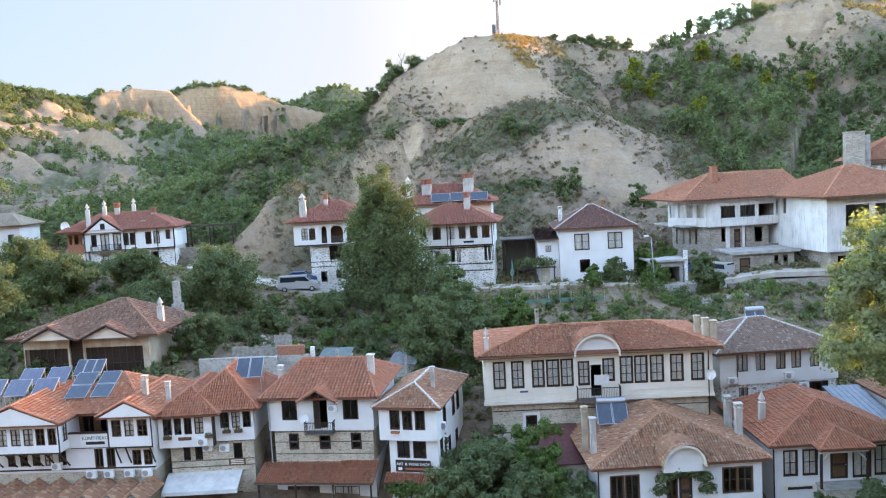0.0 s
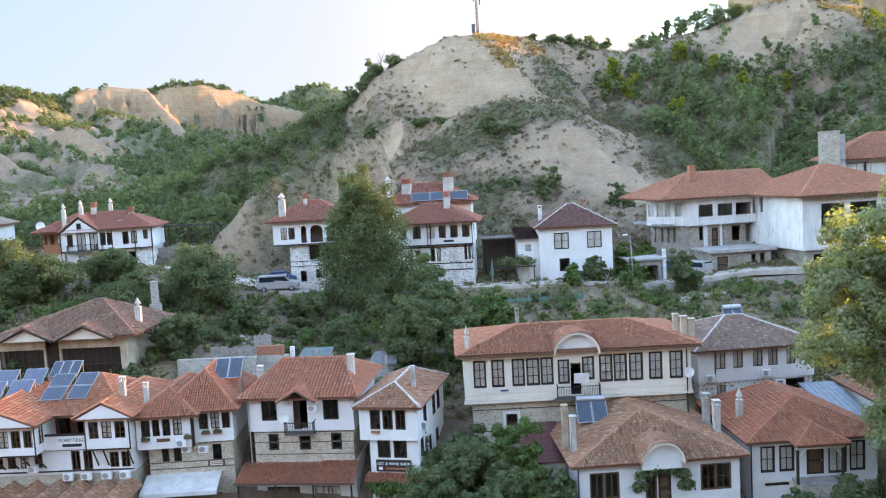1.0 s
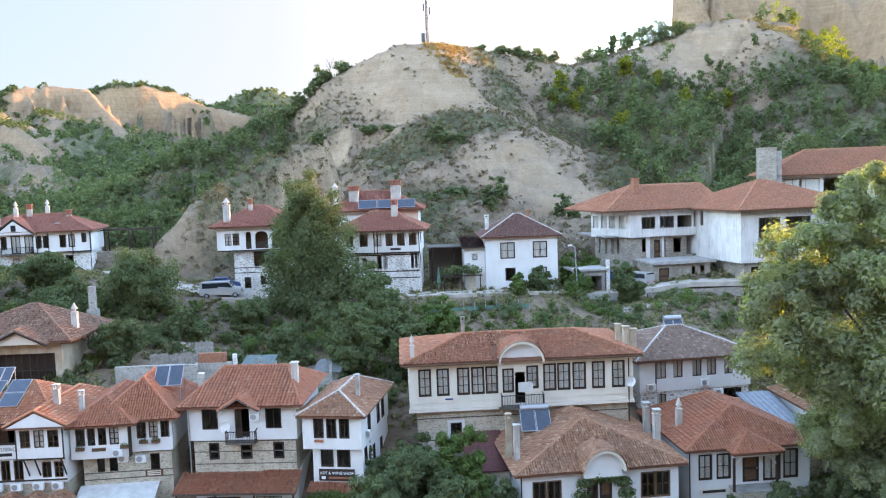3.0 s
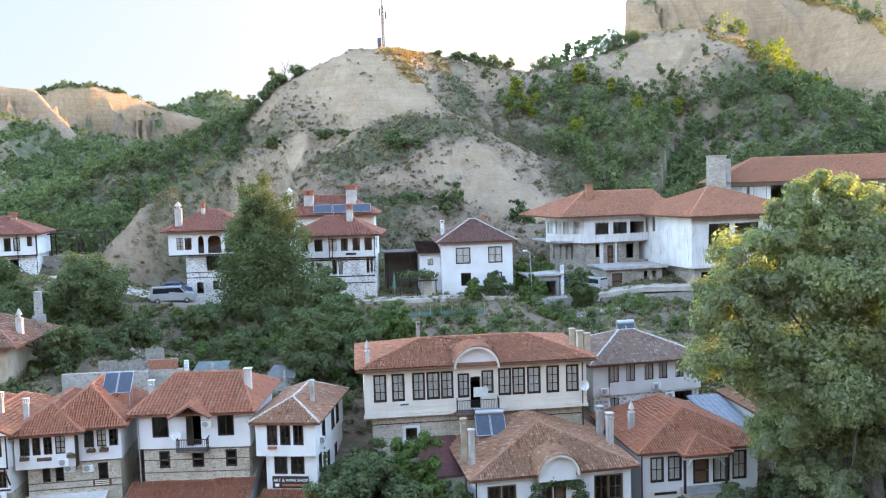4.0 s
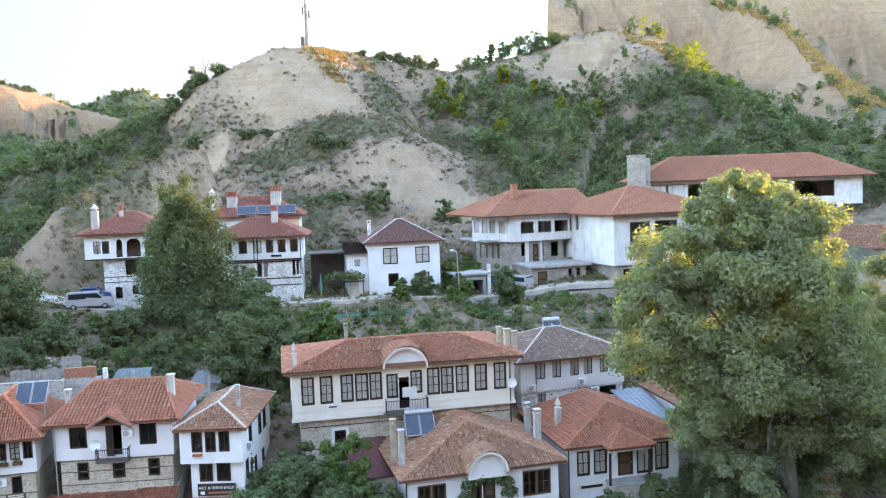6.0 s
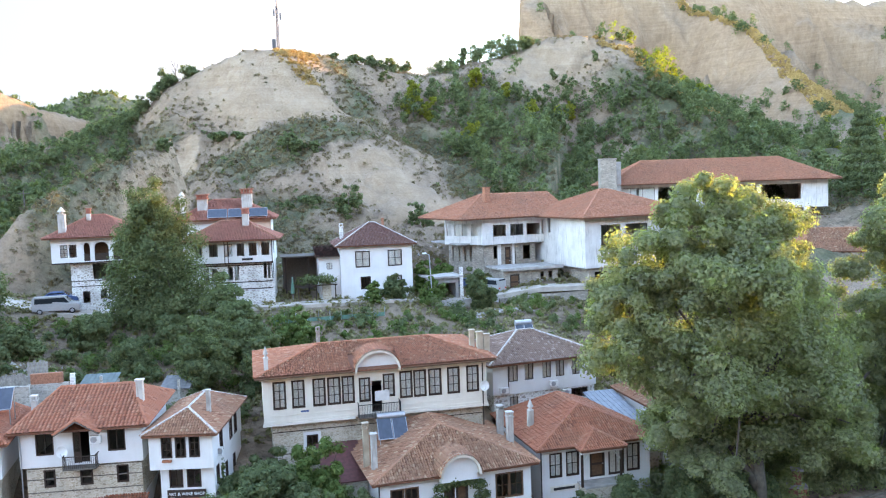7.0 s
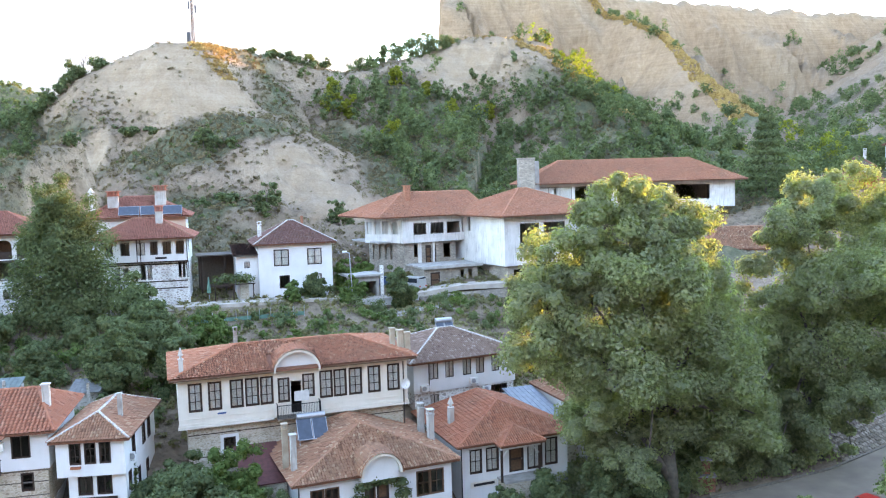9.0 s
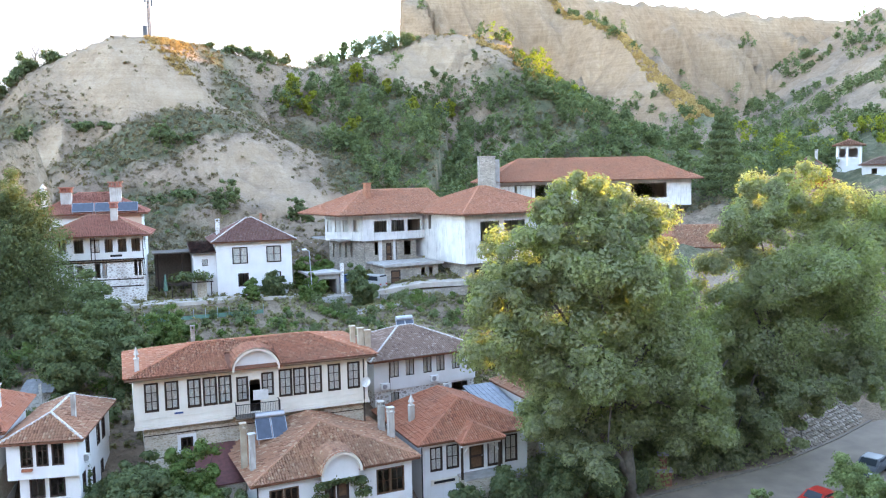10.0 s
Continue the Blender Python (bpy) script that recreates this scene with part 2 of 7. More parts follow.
PLASTIC = simple("white_plastic", (0.74, 0.74, 0.71), 0.5, 0, 0.1)
BLACK = simple("black_iron", (0.03, 0.03, 0.032), 0.5, 0.4)
CLOTH = simple("curtain_cloth", (0.8, 0.78, 0.73), 0.95, 0, 0.3, 8)
# darkness of unlit rooms, put into a base colour
DARK = simple("room_darkness", (0.1, 0.082, 0.066), 0.95)
CAR_RED = simple("red_paint", (0.42, 0.03, 0.02), 0.3, 0, 0.1)
CAR_BLUE = simple("blue_paint", (0.05, 0.09, 0.2), 0.3, 0, 0.1)
CAR_GREY = simple("grey_paint", (0.07, 0.075, 0.08), 0.3, 0, 0.1)
CAR_SILVER = simple("silver_paint", (0.36, 0.355, 0.34), 0.35, 0.1, 0.1)
CAR_GLASS = simple("car_glass", (0.02, 0.025, 0.03), 0.06, 0, 0.1)
NET = simple("green_net", (0.1, 0.2, 0.15), 0.8, 0, 0.3, 2)
DUST = simple("dusty_lane", (0.42, 0.37, 0.31), 0.95, 0, 0.3, 0.8)
def stone_material():
    m, n, l, b = material("river_stones", 0.9)
    o = n.new("ShaderNodeObjectInfo")
    fine = noise_node(n, l, 6, 5, coords(n))
    col = ramp(n, l, o.outputs["Random"], [(0.0, (0.17, 0.135, 0.1)), (0.5, (0.25, 0.205, 0.157)), (1.0, (0.33, 0.28, 0.222))])
    l.new(mix(n, l, 0.4, col, fine.outputs[0], "SOFT_LIGHT"), b.inputs["Base Color"])
    bump(n, l, b, fine.outputs[0], 0.02, 0.6)
    return m


STONE_LIGHT = stone_material()
GLASS = pane_material()
SOLAR = simple("solar_glass", (0.055, 0.068, 0.088), 0.4, 0.0, 0.25, 2)
SOLAR_PALE = simple("tube_glass", (0.12, 0.128, 0.165), 0.35, 0.2, 0.2, 3)
ASPHALT = simple("asphalt", (0.185, 0.145, 0.108), 0.95, 0, 0.22, 0.45)
LEAF = leafy("leaves", (0.06, 0.088, 0.043), (0.105, 0.139, 0.065), (0.162, 0.19, 0.094))
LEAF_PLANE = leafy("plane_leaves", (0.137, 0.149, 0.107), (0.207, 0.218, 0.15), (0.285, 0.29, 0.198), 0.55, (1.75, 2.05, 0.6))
LEAF_LIGHT = leafy("light_leaves", (0.05, 0.09, 0.025), (0.1, 0.155, 0.045), (0.16, 0.215, 0.075))
LEAF_FRESH = leafy("fresh_leaves", (0.09, 0.13, 0.05), (0.17, 0.22, 0.09), (0.26, 0.31, 0.14))
LEAF_DRY = leafy("scrub_leaves", (0.115, 0.094, 0.066), (0.165, 0.135, 0.094), (0.215, 0.178, 0.125))
# leaves with the low sun's yellow put into their own colour
LEAF_SUNLIT = leafy("sunlit_leaves", (0.1, 0.11, 0.02), (0.19, 0.19, 0.03), (0.3, 0.27, 0.05), 0.45, (1.45, 1.9, 0.55))
LEAF_GRASS = leafy("grass_blades", (0.11, 0.115, 0.06), (0.19, 0.18, 0.1), (0.27, 0.25, 0.15))
# straw-coloured grass, brightened so that sunlight on the spurs is in the colour
STRAW_SUNLIT = leafy("sunlit_dry_grass", (0.28, 0.19, 0.075), (0.42, 0.29, 0.115), (0.52, 0.38, 0.165), 0.3, (1.4, 1.2, 0.8))
BARK = simple("bark", (0.16, 0.135, 0.105), 0.95, 0, 0.5, 3)
GROUND = terrain_material("hill_ground")
sky_backdrop()


# ---- building helpers ----
def mesh_of(name, verts, faces, mat):
    me = bpy.data.meshes.new(name)
    me.from_pydata(verts, [], faces)
    me.materials.append(mat)
    return me


def part(name, bm, mat, parent=None, label="", m=None, smooth=False):
    """One mesh object from a bmesh or a mesh, under its thing."""
    if isinstance(bm, bmesh.types.BMesh):
        me = bpy.data.meshes.new(name)
        bm.to_mesh(me)
        bm.free()
        me.materials.append(mat)
    else:
        me = bm
    if smooth:
        me.polygons.foreach_set("use_smooth", [True] * len(me.polygons))
    ob = new(name, me)
    ob.parent = parent
    if m is not None:
        ob.matrix_basis = m
    return tagged(ob, label)


def thing(name, label, category, m, group="", kind=""):
    ob = new(name)
    ob.matrix_basis = m
    ob.empty_display_size = 0.2
    return tagged(ob, label, category, group, kind)


def box(bm, x0, x1, y0, y1, z0, z1, m=None):
    v = [bm.verts.new(p) for p in ((x0, y0, z0), (x1, y0, z0), (x1, y1, z0), (x0, y1, z0), (x0, y0, z1), (x1, y0, z1), (x1, y1, z1), (x0, y1, z1))]
    if m is not None:
        for q in v:
            q.co = m @ q.co
    for f in ((0, 3, 2, 1), (4, 5, 6, 7), (0, 1, 5, 4), (1, 2, 6, 5), (2, 3, 7, 6), (3, 0, 4, 7)):
        bm.faces.new([v[i] for i in f])
    return v


def boxes(*specs):
    bm = bmesh.new()
    for s in specs:
        box(bm, *s)
    return bm


def tube(bm, a, b, r0, r1=None, n=8):
    r1 = r0 if r1 is None else r1
    a, b = Vector(a), Vector(b)
    w = (b - a).normalized()
    u = w.orthogonal().normalized()
    v = w.cross(u)
    ring = []
    for c, r in ((a, r0), (b, r1)):
        ring.append([bm.verts.new(c + (u * math.cos(2 * math.pi * i / n) + v * math.sin(2 * math.pi * i / n)) * r) for i in range(n)])
    for i in range(n):
        bm.faces.new((ring[0][i], ring[0][(i + 1) % n], ring[1][(i + 1) % n], ring[1][i]))
    bm.faces.new(ring[0][::-1])
    bm.faces.new(ring[1])


def panel(bm, o, u, w, z0, z1, holes=(), thick=0.3):
    """A wall of that thickness along u from o, with rectangular openings (s0, s1, z0, z1) right through it."""
    inn = (-u[1], u[0])
    xs = sorted({0.0, w, *(h[0] for h in holes), *(h[1] for h in holes)})
    zs = sorted({z0, z1, *(h[2] for h in holes), *(h[3] for h in holes)})
    P = lambda s, d, z: bm.verts.new((o[0] + u[0] * s + inn[0] * d, o[1] + u[1] * s + inn[1] * d, z))
    for a, b in zip(xs, xs[1:]):
        for c, e in zip(zs, zs[1:]):
            if any(h[0] <= a + 1e-6 and b - 1e-6 <= h[1] and h[2] <= c + 1e-6 and e - 1e-6 <= h[3] for h in holes):
                continue
            bm.faces.new((P(a, 0, c), P(b, 0, c), P(b, 0, e), P(a, 0, e)))
            bm.faces.new((P(b, thick, c), P(a, thick, c), P(a, thick, e), P(b, thick, e)))
    for a, b, c, e in holes:
        for q in (((a, c), (a, e)), ((a, e), (b, e)), ((b, e), (b, c)), ((b, c), (a, c))):
            (s, z), (s2, z2) = q
            bm.faces.new((P(s, 0, z), P(s2, 0, z2), P(s2, thick, z2), P(s, thick, z)))
    for q in (((0, z0), (w, z0)), ((w, z1), (0, z1))):
        (s, z), (s2, z2) = q
        bm.faces.new((P(s, 0, z), P(s, thick, z), P(s2, thick, z2), P(s2, 0, z2)))


def ring_frame(x0, x1, z0, z1, t, y0, y1):
    """A rectangular frame in one piece."""
    bm = bmesh.new()
    out, inn = ((x0, z0), (x1, z0), (x1, z1), (x0, z1)), ((x0 + t, z0 + t), (x1 - t, z0 + t), (x1 - t, z1 - t), (x0 + t, z1 - t))
    a, b, c, d = ([bm.verts.new((x, y, z)) for x, z in q] for q, y in ((out, y0), (inn, y0), (out, y1), (inn, y1)))
    for i in range(4):
        j = (i + 1) % 4
        bm.faces.new((a[i], a[j], b[j], b[i]))
        bm.faces.new((c[j], c[i], d[i], d[j]))
        bm.faces.new((b[i], b[j], d[j], d[i]))
        bm.faces.new((a[j], a[i], c[i], c[j]))
    return bm


WINDOWS = {}


def window(parent, o, u, hole, style="cross", mat=None, curtain=0.0, trim=0.0, name="window"):
    """A framed window that sits in an opening of a wall along u from o."""
    a, b, c, e = hole
    w, h = b - a, e - c
    mat = mat or WOOD
    key = (round(w, 2), round(h, 2), style, mat.name, trim)
    if key not in WINDOWS:
        t = 0.06
        fr = ring_frame(0, w, 0, h, t, 0.03, 0.13)
        cs = ring_frame(-trim, w + trim, -trim, h + trim, trim + 0.012, -0.03, 0.04) if trim else bmesh.new()
        cols, rws = {"cross": (2, 3), "two": (2, 1), "one": (1, 1), "tee": (2, 2), "wide": (3, 1)}[style]
        k = 0.026
        upright = boxes((-k, k, 0.05, 0.11, t, h - t))
        across = boxes((t, w - t, 0.055, 0.105, -k * 0.8, k * 0.8))
        pn = bmesh.new()
        pn.faces.new([pn.verts.new(q) for q in ((t, 0.08, t), (w - t, 0.08, t), (w - t, 0.08, h - t), (t, 0.08, h - t))])
        cu = bmesh.new()
        nn = 16
        top = [cu.verts.new((t + (w - 2 * t) * i / nn, 0.105 + 0.02 * (i % 2), h * 0.96)) for i in range(nn + 1)]
        low = [cu.verts.new((v.co.x, v.co.y, t)) for v in top]
        for i in range(nn):
            if i != nn // 2:
                cu.faces.new((low[i], low[i + 1], top[i + 1], top[i]))
        made = []
        for nm, bm, mt in (("window", fr, mat), ("casing", cs, mat), ("glazing_bar", upright, mat), ("glazing_bar", across, mat), ("pane", pn, GLASS), ("curtain", cu, CLOTH)):
            me = bpy.data.meshes.new(nm)
            bm.to_mesh(me)
            bm.free()
            me.materials.append(mt)
            made.append(me)
        WINDOWS[key] = (*made, cols, rws)
    fr, cs, upright, across, pn, cu, cols, rws = WINDOWS[key]
    inn = (-u[1], u[0])
    m = Matrix(((u[0], inn[0], 0, o[0] + u[0] * a), (u[1], inn[1], 0, o[1] + u[1] * a), (0, 0, 1, c), (0, 0, 0, 1)))
    ob = part(name, fr, None, parent, m=m)
    if trim:
        part("casing", cs, None, ob)
    for i in range(1, cols):
        part("glazing_bar", upright, None, ob, m=pose(w * i / cols, 0, 0))
    for i in range(1, rws):
        part("glazing_bar", across, None, ob, m=pose(0, 0, h * i / rws))
    part("pane", pn, None, ob).visible_shadow = False
    if curtain and random.random() < curtain:
        part("curtain", cu, None, ob, "white lace curtain")
    return ob


def tile_rows(A, e, n, L, run, rise, cutL=0.0, cutR=0.0, pitch=0.19, row=0.30, rough=0.012, vlo=0.0, skip=None):
    """Vertices and faces of curved clay tiles on one roof face: eave from A along e, sloping up along n."""
    A, e, n = Vector(A), Vector((*e, 0)), Vector((*n, 0))
    sl = math.hypot(run, rise)
    up = (n * run + Vector((0, 0, rise))) / sl
    nor = e.cross(up)
    prof = ((-0.46, -0.01), (-0.2, 0.09), (0.2, 0.09), (0.46, -0.01))
    V, F = [], []
    nc = max(1, round(L / pitch))
    pw = L / nc
    for i in range(nc):
        u = (i + 0.5) * pw
        r = 1.0
        if cutL:
            r = min(r, u / cutL)
        if cutR:
            r = min(r, (L - u) / cutR)
        top = r * sl
        k = 0
        v = vlo * sl - 0.06
        while v < top - 0.05:
            v2 = min(v + row + 0.05, top + 0.05)
            if not (skip and skip(u, v / sl)):
                dx, dz, tw = random.gauss(0, rough), random.gauss(0, rough), random.gauss(0, rough * 1.2)
                base = len(V)
                for vv, lift, sh in ((v, 0.085, -tw), (v2, 0.01, tw)):
                    for px_, h in prof:
                        V.append(A + e * (u + px_ * pw * 1.04 + dx + sh) + up * vv + nor * (h + lift + dz * 0.5))
                for q in range(3):
                    F.append((base + q, base + q + 1, base + 5 + q, base + 4 + q))
            v += row
            k += 1
    return V, F


def ridge_caps(bm, a, b, r=0.105, step=0.36):
    """Half-round cap tiles laid from a to b."""
    a, b = Vector(a), Vector(b)
    n = max(1, round((b - a).length / step))
    w = (b - a) / n
    d = w.normalized()
    side = d.cross(Vector((0, 0, 1))).normalized()
    up = side.cross(d)
    for i in range(n):
        p, q = a + w * i, a + w * (i + 1.12)
        ring = []
        for c, rr in ((p, r * 1.12), (q, r * 0.95)):
            ring.append([bm.verts.new(c + side * (math.cos(t) * rr) + up * (math.sin(t) * rr + random.gauss(0, 0.006))) for t in [math.pi * j / 6 for j in range(7)]])
        for j in range(6):
            bm.faces.new((ring[0][j], ring[0][j + 1], ring[1][j + 1], ring[1][j]))
        bm.faces.new(ring[0][::-1])


def hip_roof(parent, x0, x1, y0, y1, z, rise, hips=(1, 1), axis="x", mat=None, cap=None, label="", eave=0.14, skip=None, rough=0.012, soffit=None, pitch=0.19, row=0.30):
    """Tiled roof over the eaves' rectangle; hips: share of the half span that each end leans in (0: gable). Its parts: slab, tiles, caps, gutter."""
    mat, cap = mat or TILE_RED, cap or mat
    if axis == "x":
        run = (y1 - y0) / 2
        hl, hr = hips[0] * run, hips[1] * run
        ym = (y0 + y1) / 2
        ra, rb = Vector((x0 + hl, ym, z + rise)), Vector((x1 - hr, ym, z + rise))
        fs = [((x0, y0), (1, 0), (0, 1), x1 - x0, run, hl, hr), ((x1, y1), (-1, 0), (0, -1), x1 - x0, run, hr, hl)]
        if hr:
            fs.append(((x1, y0), (0, 1), (-1, 0), y1 - y0, hr, run, run))
        if hl:
            fs.append(((x0, y1), (0, -1), (1, 0), y1 - y0, hl, run, run))
        ca, cb = ((x0, y0), (x0, y1)), ((x1, y0), (x1, y1))
    else:
        run = (x1 - x0) / 2
        hl, hr = hips[0] * run, hips[1] * run
        xm = (x0 + x1) / 2
        ra, rb = Vector((xm, y0 + hl, z + rise)), Vector((xm, y1 - hr, z + rise))
        fs = [((x1, y0), (0, 1), (-1, 0), y1 - y0, run, hl, hr), ((x0, y1), (0, -1), (1, 0), y1 - y0, run, hr, hl)]
        if hl:
            fs.append(((x0, y0), (1, 0), (0, 1), x1 - x0, hl, run, run))
        if hr:
            fs.append(((x1, y1), (-1, 0), (0, -1), x1 - x0, hr, run, run))
        ca, cb = ((x0, y0), (x1, y0)), ((x0, y1), (x1, y1))
    slab = bmesh.new()
    lo = [slab.verts.new((x, y, z - eave)) for x, y in ((x0, y0), (x1, y0), (x1, y1), (x0, y1))]
    hi = [slab.verts.new((x, y, z)) for x, y in ((x0, y0), (x1, y0), (x1, y1), (x0, y1))]
    va, vb = slab.verts.new(ra), slab.verts.new(rb)
    slab.faces.new(lo[::-1])
    for i in range(4):
        slab.faces.new((lo[i], lo[(i + 1) % 4], hi[(i + 1) % 4], hi[i]))
    if axis == "x":
        tops = ((hi[0], hi[1], vb, va), (hi[2], hi[3], va, vb), (hi[1], hi[2], vb), (hi[3], hi[0], va))
    else:
        tops = ((hi[1], hi[2], vb, va), (hi[3], hi[0], va, vb), (hi[0], hi[1], va), (hi[2], hi[3], vb))
    for t in tops:
        slab.faces.new(t)
    roof = part("roof", slab, soffit or TILE_BED, parent, label)
    V, F = [], []
    for k, (o, e, n, L, rn, cl, cr) in enumerate(fs):
        v, f = tile_rows((*o, z), e, n, L, rn, rise, cl, cr, pitch=pitch, row=row, rough=rough, skip=skip if k == 0 else None)
        F += [tuple(i + len(V) for i in q) for q in f]
        V += v
    tagged(part("roof_tiles", mesh_of("roof_tiles", V, F, mat), None, roof), kind="stuff")
    bm = bmesh.new()
    lift = Vector((0, 0, 0.05))
    ridge_caps(bm, ra + lift, rb + lift)
    for (c, d), end in ((ca, ra), (cb, rb)):
        ridge_caps(bm, Vector((*c, z)) + lift, end + lift)
        ridge_caps(bm, Vector((*d, z)) + lift, end + lift)
    part("ridge_tiles", bm, cap, roof, smooth=False)
    return roof


def gable_wall(parent, x0, x1, y, z, rise, mat, thick=0.2):
    bm = bmesh.new()
    f = [bm.verts.new(p) for p in ((x0, y, z), (x1, y, z), ((x0 + x1) / 2, y, z + rise))]
    g = [bm.verts.new(p) for p in ((x0, y + thick, z), (x1, y + thick, z), ((x0 + x1) / 2, y + thick, z + rise))]
    bm.faces.new(f)
    bm.faces.new(g[::-1])
    for i in range(3):
        bm.faces.new((f[i], g[i], g[(i + 1) % 3], f[(i + 1) % 3]))
    return part("gable", bm, mat, parent)


def lean_roof(parent, x0, x1, y0, y1, z0, z1, mat, name="canopy", under=None):
    """A single tiled slope from its eave at y0 up to y1."""
    bm = bmesh.new()
    v = [bm.verts.new(p) for p in ((x0, y0, z0 - 0.1), (x1, y0, z0 - 0.1), (x1, y1, z1 - 0.1), (x0, y1, z1 - 0.1), (x0, y0, z0), (x1, y0, z0), (x1, y1, z1), (x0, y1, z1))]
    for q in ((0, 3, 2, 1), (4, 5, 6, 7), (0, 1, 5, 4), (1, 2, 6, 5), (2, 3, 7, 6), (3, 0, 4, 7)):
        bm.faces.new([v[i] for i in q])
    ob = part(name, bm, under or WOOD_GREY, parent)
    V, F = tile_rows((x0, y0, z0), (1, 0), (0, 1), x1 - x0, y1 - y0, z1 - z0)
    tagged(part("roof_tiles", mesh_of("roof_tiles", V, F, mat), None, ob), kind="stuff")
    return ob


def small_gable(parent, xc, w, y0, y1, z, rise, mat, wall=None):
    """A little gabled roof whose ridge runs back from y0 to y1."""
    bm = bmesh.new()
    x0, x1 = xc - w / 2, xc + w / 2
    f = [bm.verts.new(p) for p in ((x0, y0, z - 0.08), (x0, y0, z), (xc, y0, z + rise), (x1, y0, z), (x1, y0, z - 0.08), (xc, y0, z + rise - 0.1))]
    g = [bm.verts.new((q.co.x, y1, q.co.z)) for q in f]
    for i in range(6):
        bm.faces.new((f[i], f[(i + 1) % 6], g[(i + 1) % 6], g[i]))
    bm.faces.new(f[::-1])
    ob = part("gable_roof", bm, WOOD_GREY, parent)
    V, F = tile_rows((x1, y0, z), (0, 1), (-1, 0), y1 - y0, w / 2, rise)
    v, q = tile_rows((x0, y1, z), (0, -1), (1, 0), y1 - y0, w / 2, rise)
    F += [tuple(i + len(V) for i in a) for a in q]
    V += v
    tagged(part("roof_tiles", mesh_of("roof_tiles", V, F, mat), None, ob), kind="stuff")
    bm = bmesh.new()
    ridge_caps(bm, (xc, y0, z + rise + 0.05), (xc, y1, z + rise + 0.05))
    part("ridge_tiles", bm, mat, ob)
    if wall:
        gable_wall(parent, x0 + 0.3, x1 - 0.3, y0 + 0.35, z - 0.02, rise * 0.82, wall)
    return ob


def lettering(parent, text, x, y, z, size, mat, align="CENTER"):
    cu = bpy.data.curves.new("lettering", "FONT")
    cu.body, cu.size, cu.align_x, cu.extrude = text, size, align, 0.008
    tmp = bpy.data.objects.new("lettering", cu)
    me = bpy.data.meshes.new_from_object(tmp)
    bpy.data.objects.remove(tmp)
    me.materials.clear()
    me.materials.append(mat)
    return part("lettering", me, None, parent, m=pose(x, y, z, 90))


def chimney(parent, x, y, z0, z1, w=0.55, mat=None, style="cap"):
    mat = SOOTY if mat in (None, WHITE) else STAINED if mat == CREAM else mat
    w *= 0.8
    bm = boxes((x - w / 2, x + w / 2, y - w / 2, y + w / 2, z0, z1))
    ob = part("chimney", bm, mat, parent)
    c = bmesh.new()
    if style == "cap":
        box(c, x - w * 0.62, x + w * 0.62, y - w * 0.62, y + w * 0.62, z1, z1 + 0.08)
        for sx in (-1, 1):
            for sy in (-1, 1):
                box(c, x + sx * w * 0.42 - 0.05, x + sx * w * 0.42 + 0.05, y + sy * w * 0.42 - 0.05, y + sy * w * 0.42 + 0.05, z1 + 0.08, z1 + 0.36)
        box(c, x - w * 0.62, x + w * 0.62, y - w * 0.62, y + w * 0.62, z1 + 0.36, z1 + 0.44)
    if style == "brick":
        for i in range(4):
            for j in range(4):
                if i in (0, 3) or j in (0, 3):
                    px_, py_ = x + w * (i / 3 - 0.5) * 0.9, y + w * (j / 3 - 0.5) * 0.9
                    box(c, px_ - w * 0.08, px_ + w * 0.08, py_ - w * 0.08, py_ + w * 0.08, z1 + 0.1, z1 + 0.55)
        box(c, x - w * 0.62, x + w * 0.62, y - w * 0.62, y + w * 0.62, z1, z1 + 0.1)
        box(c, x - w * 0.66, x + w * 0.66, y - w * 0.66, y + w * 0.66, z1 + 0.55, z1 + 0.68)
    if style == "spire":
        tube(c, (x, y, z1), (x, y, z1 + 0.1), w * 0.66, w * 0.66, 10)
        tube(c, (x, y, z1 + 0.1), (x, y, z1 + 0.35), w * 0.3, w * 0.3, 10)
        tube(c, (x, y, z1 + 0.35), (x, y, z1 + 0.42), w * 0.6, w * 0.6, 10)
        tube(c, (x, y, z1 + 0.42), (x, y, z1 + 0.95), w * 0.55, 0.03, 10)
    if style == "flat":
        box(c, x - w * 0.65, x + w * 0.65, y - w * 0.65, y + w * 0.65, z1, z1 + 0.1)
    part("chimney_cap", c, TILE_MAROON if style == "brick" else mat, ob, "red tile chimney crown" if style == "brick" else "")
    return ob


def storey(parent, x0, x1, y0, y1, z0, z1, mat, front=(), right=(), left=(), style="cross", wmat=None, curtain=0.3, trim=0.0, label="", thick=0.28):
    """Four walls with openings and their windows. Openings (s0, s1, z0, z1[, style]) run along each wall from its left end."""
    bm = bmesh.new()
    w, d = x1 - x0, y1 - y0
    cut = lambda hs: [h[:4] for h in hs]
    panel(bm, (x0, y0), (1, 0), w, z0, z1, cut(front), thick)
    panel(bm, (x1, y0), (0, 1), d, z0, z1, cut(right), thick)
    panel(bm, (x1, y1), (-1, 0), w, z0, z1, (), thick)
    panel(bm, (x0, y1), (0, -1), d, z0, z1, cut(left), thick)
    ob = part("wall", bm, mat, parent, label)
    # floor coloured dark so the room behind the openings looks unlit
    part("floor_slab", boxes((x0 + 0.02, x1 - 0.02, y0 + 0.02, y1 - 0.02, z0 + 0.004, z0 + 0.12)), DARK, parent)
    for o, u, hs in (((x0, y0), (1, 0), front), ((x1, y0), (0, 1), right), ((x0, y1), (0, -1), left)):
        for h in hs:
            st = h[4] if len(h) > 4 else style
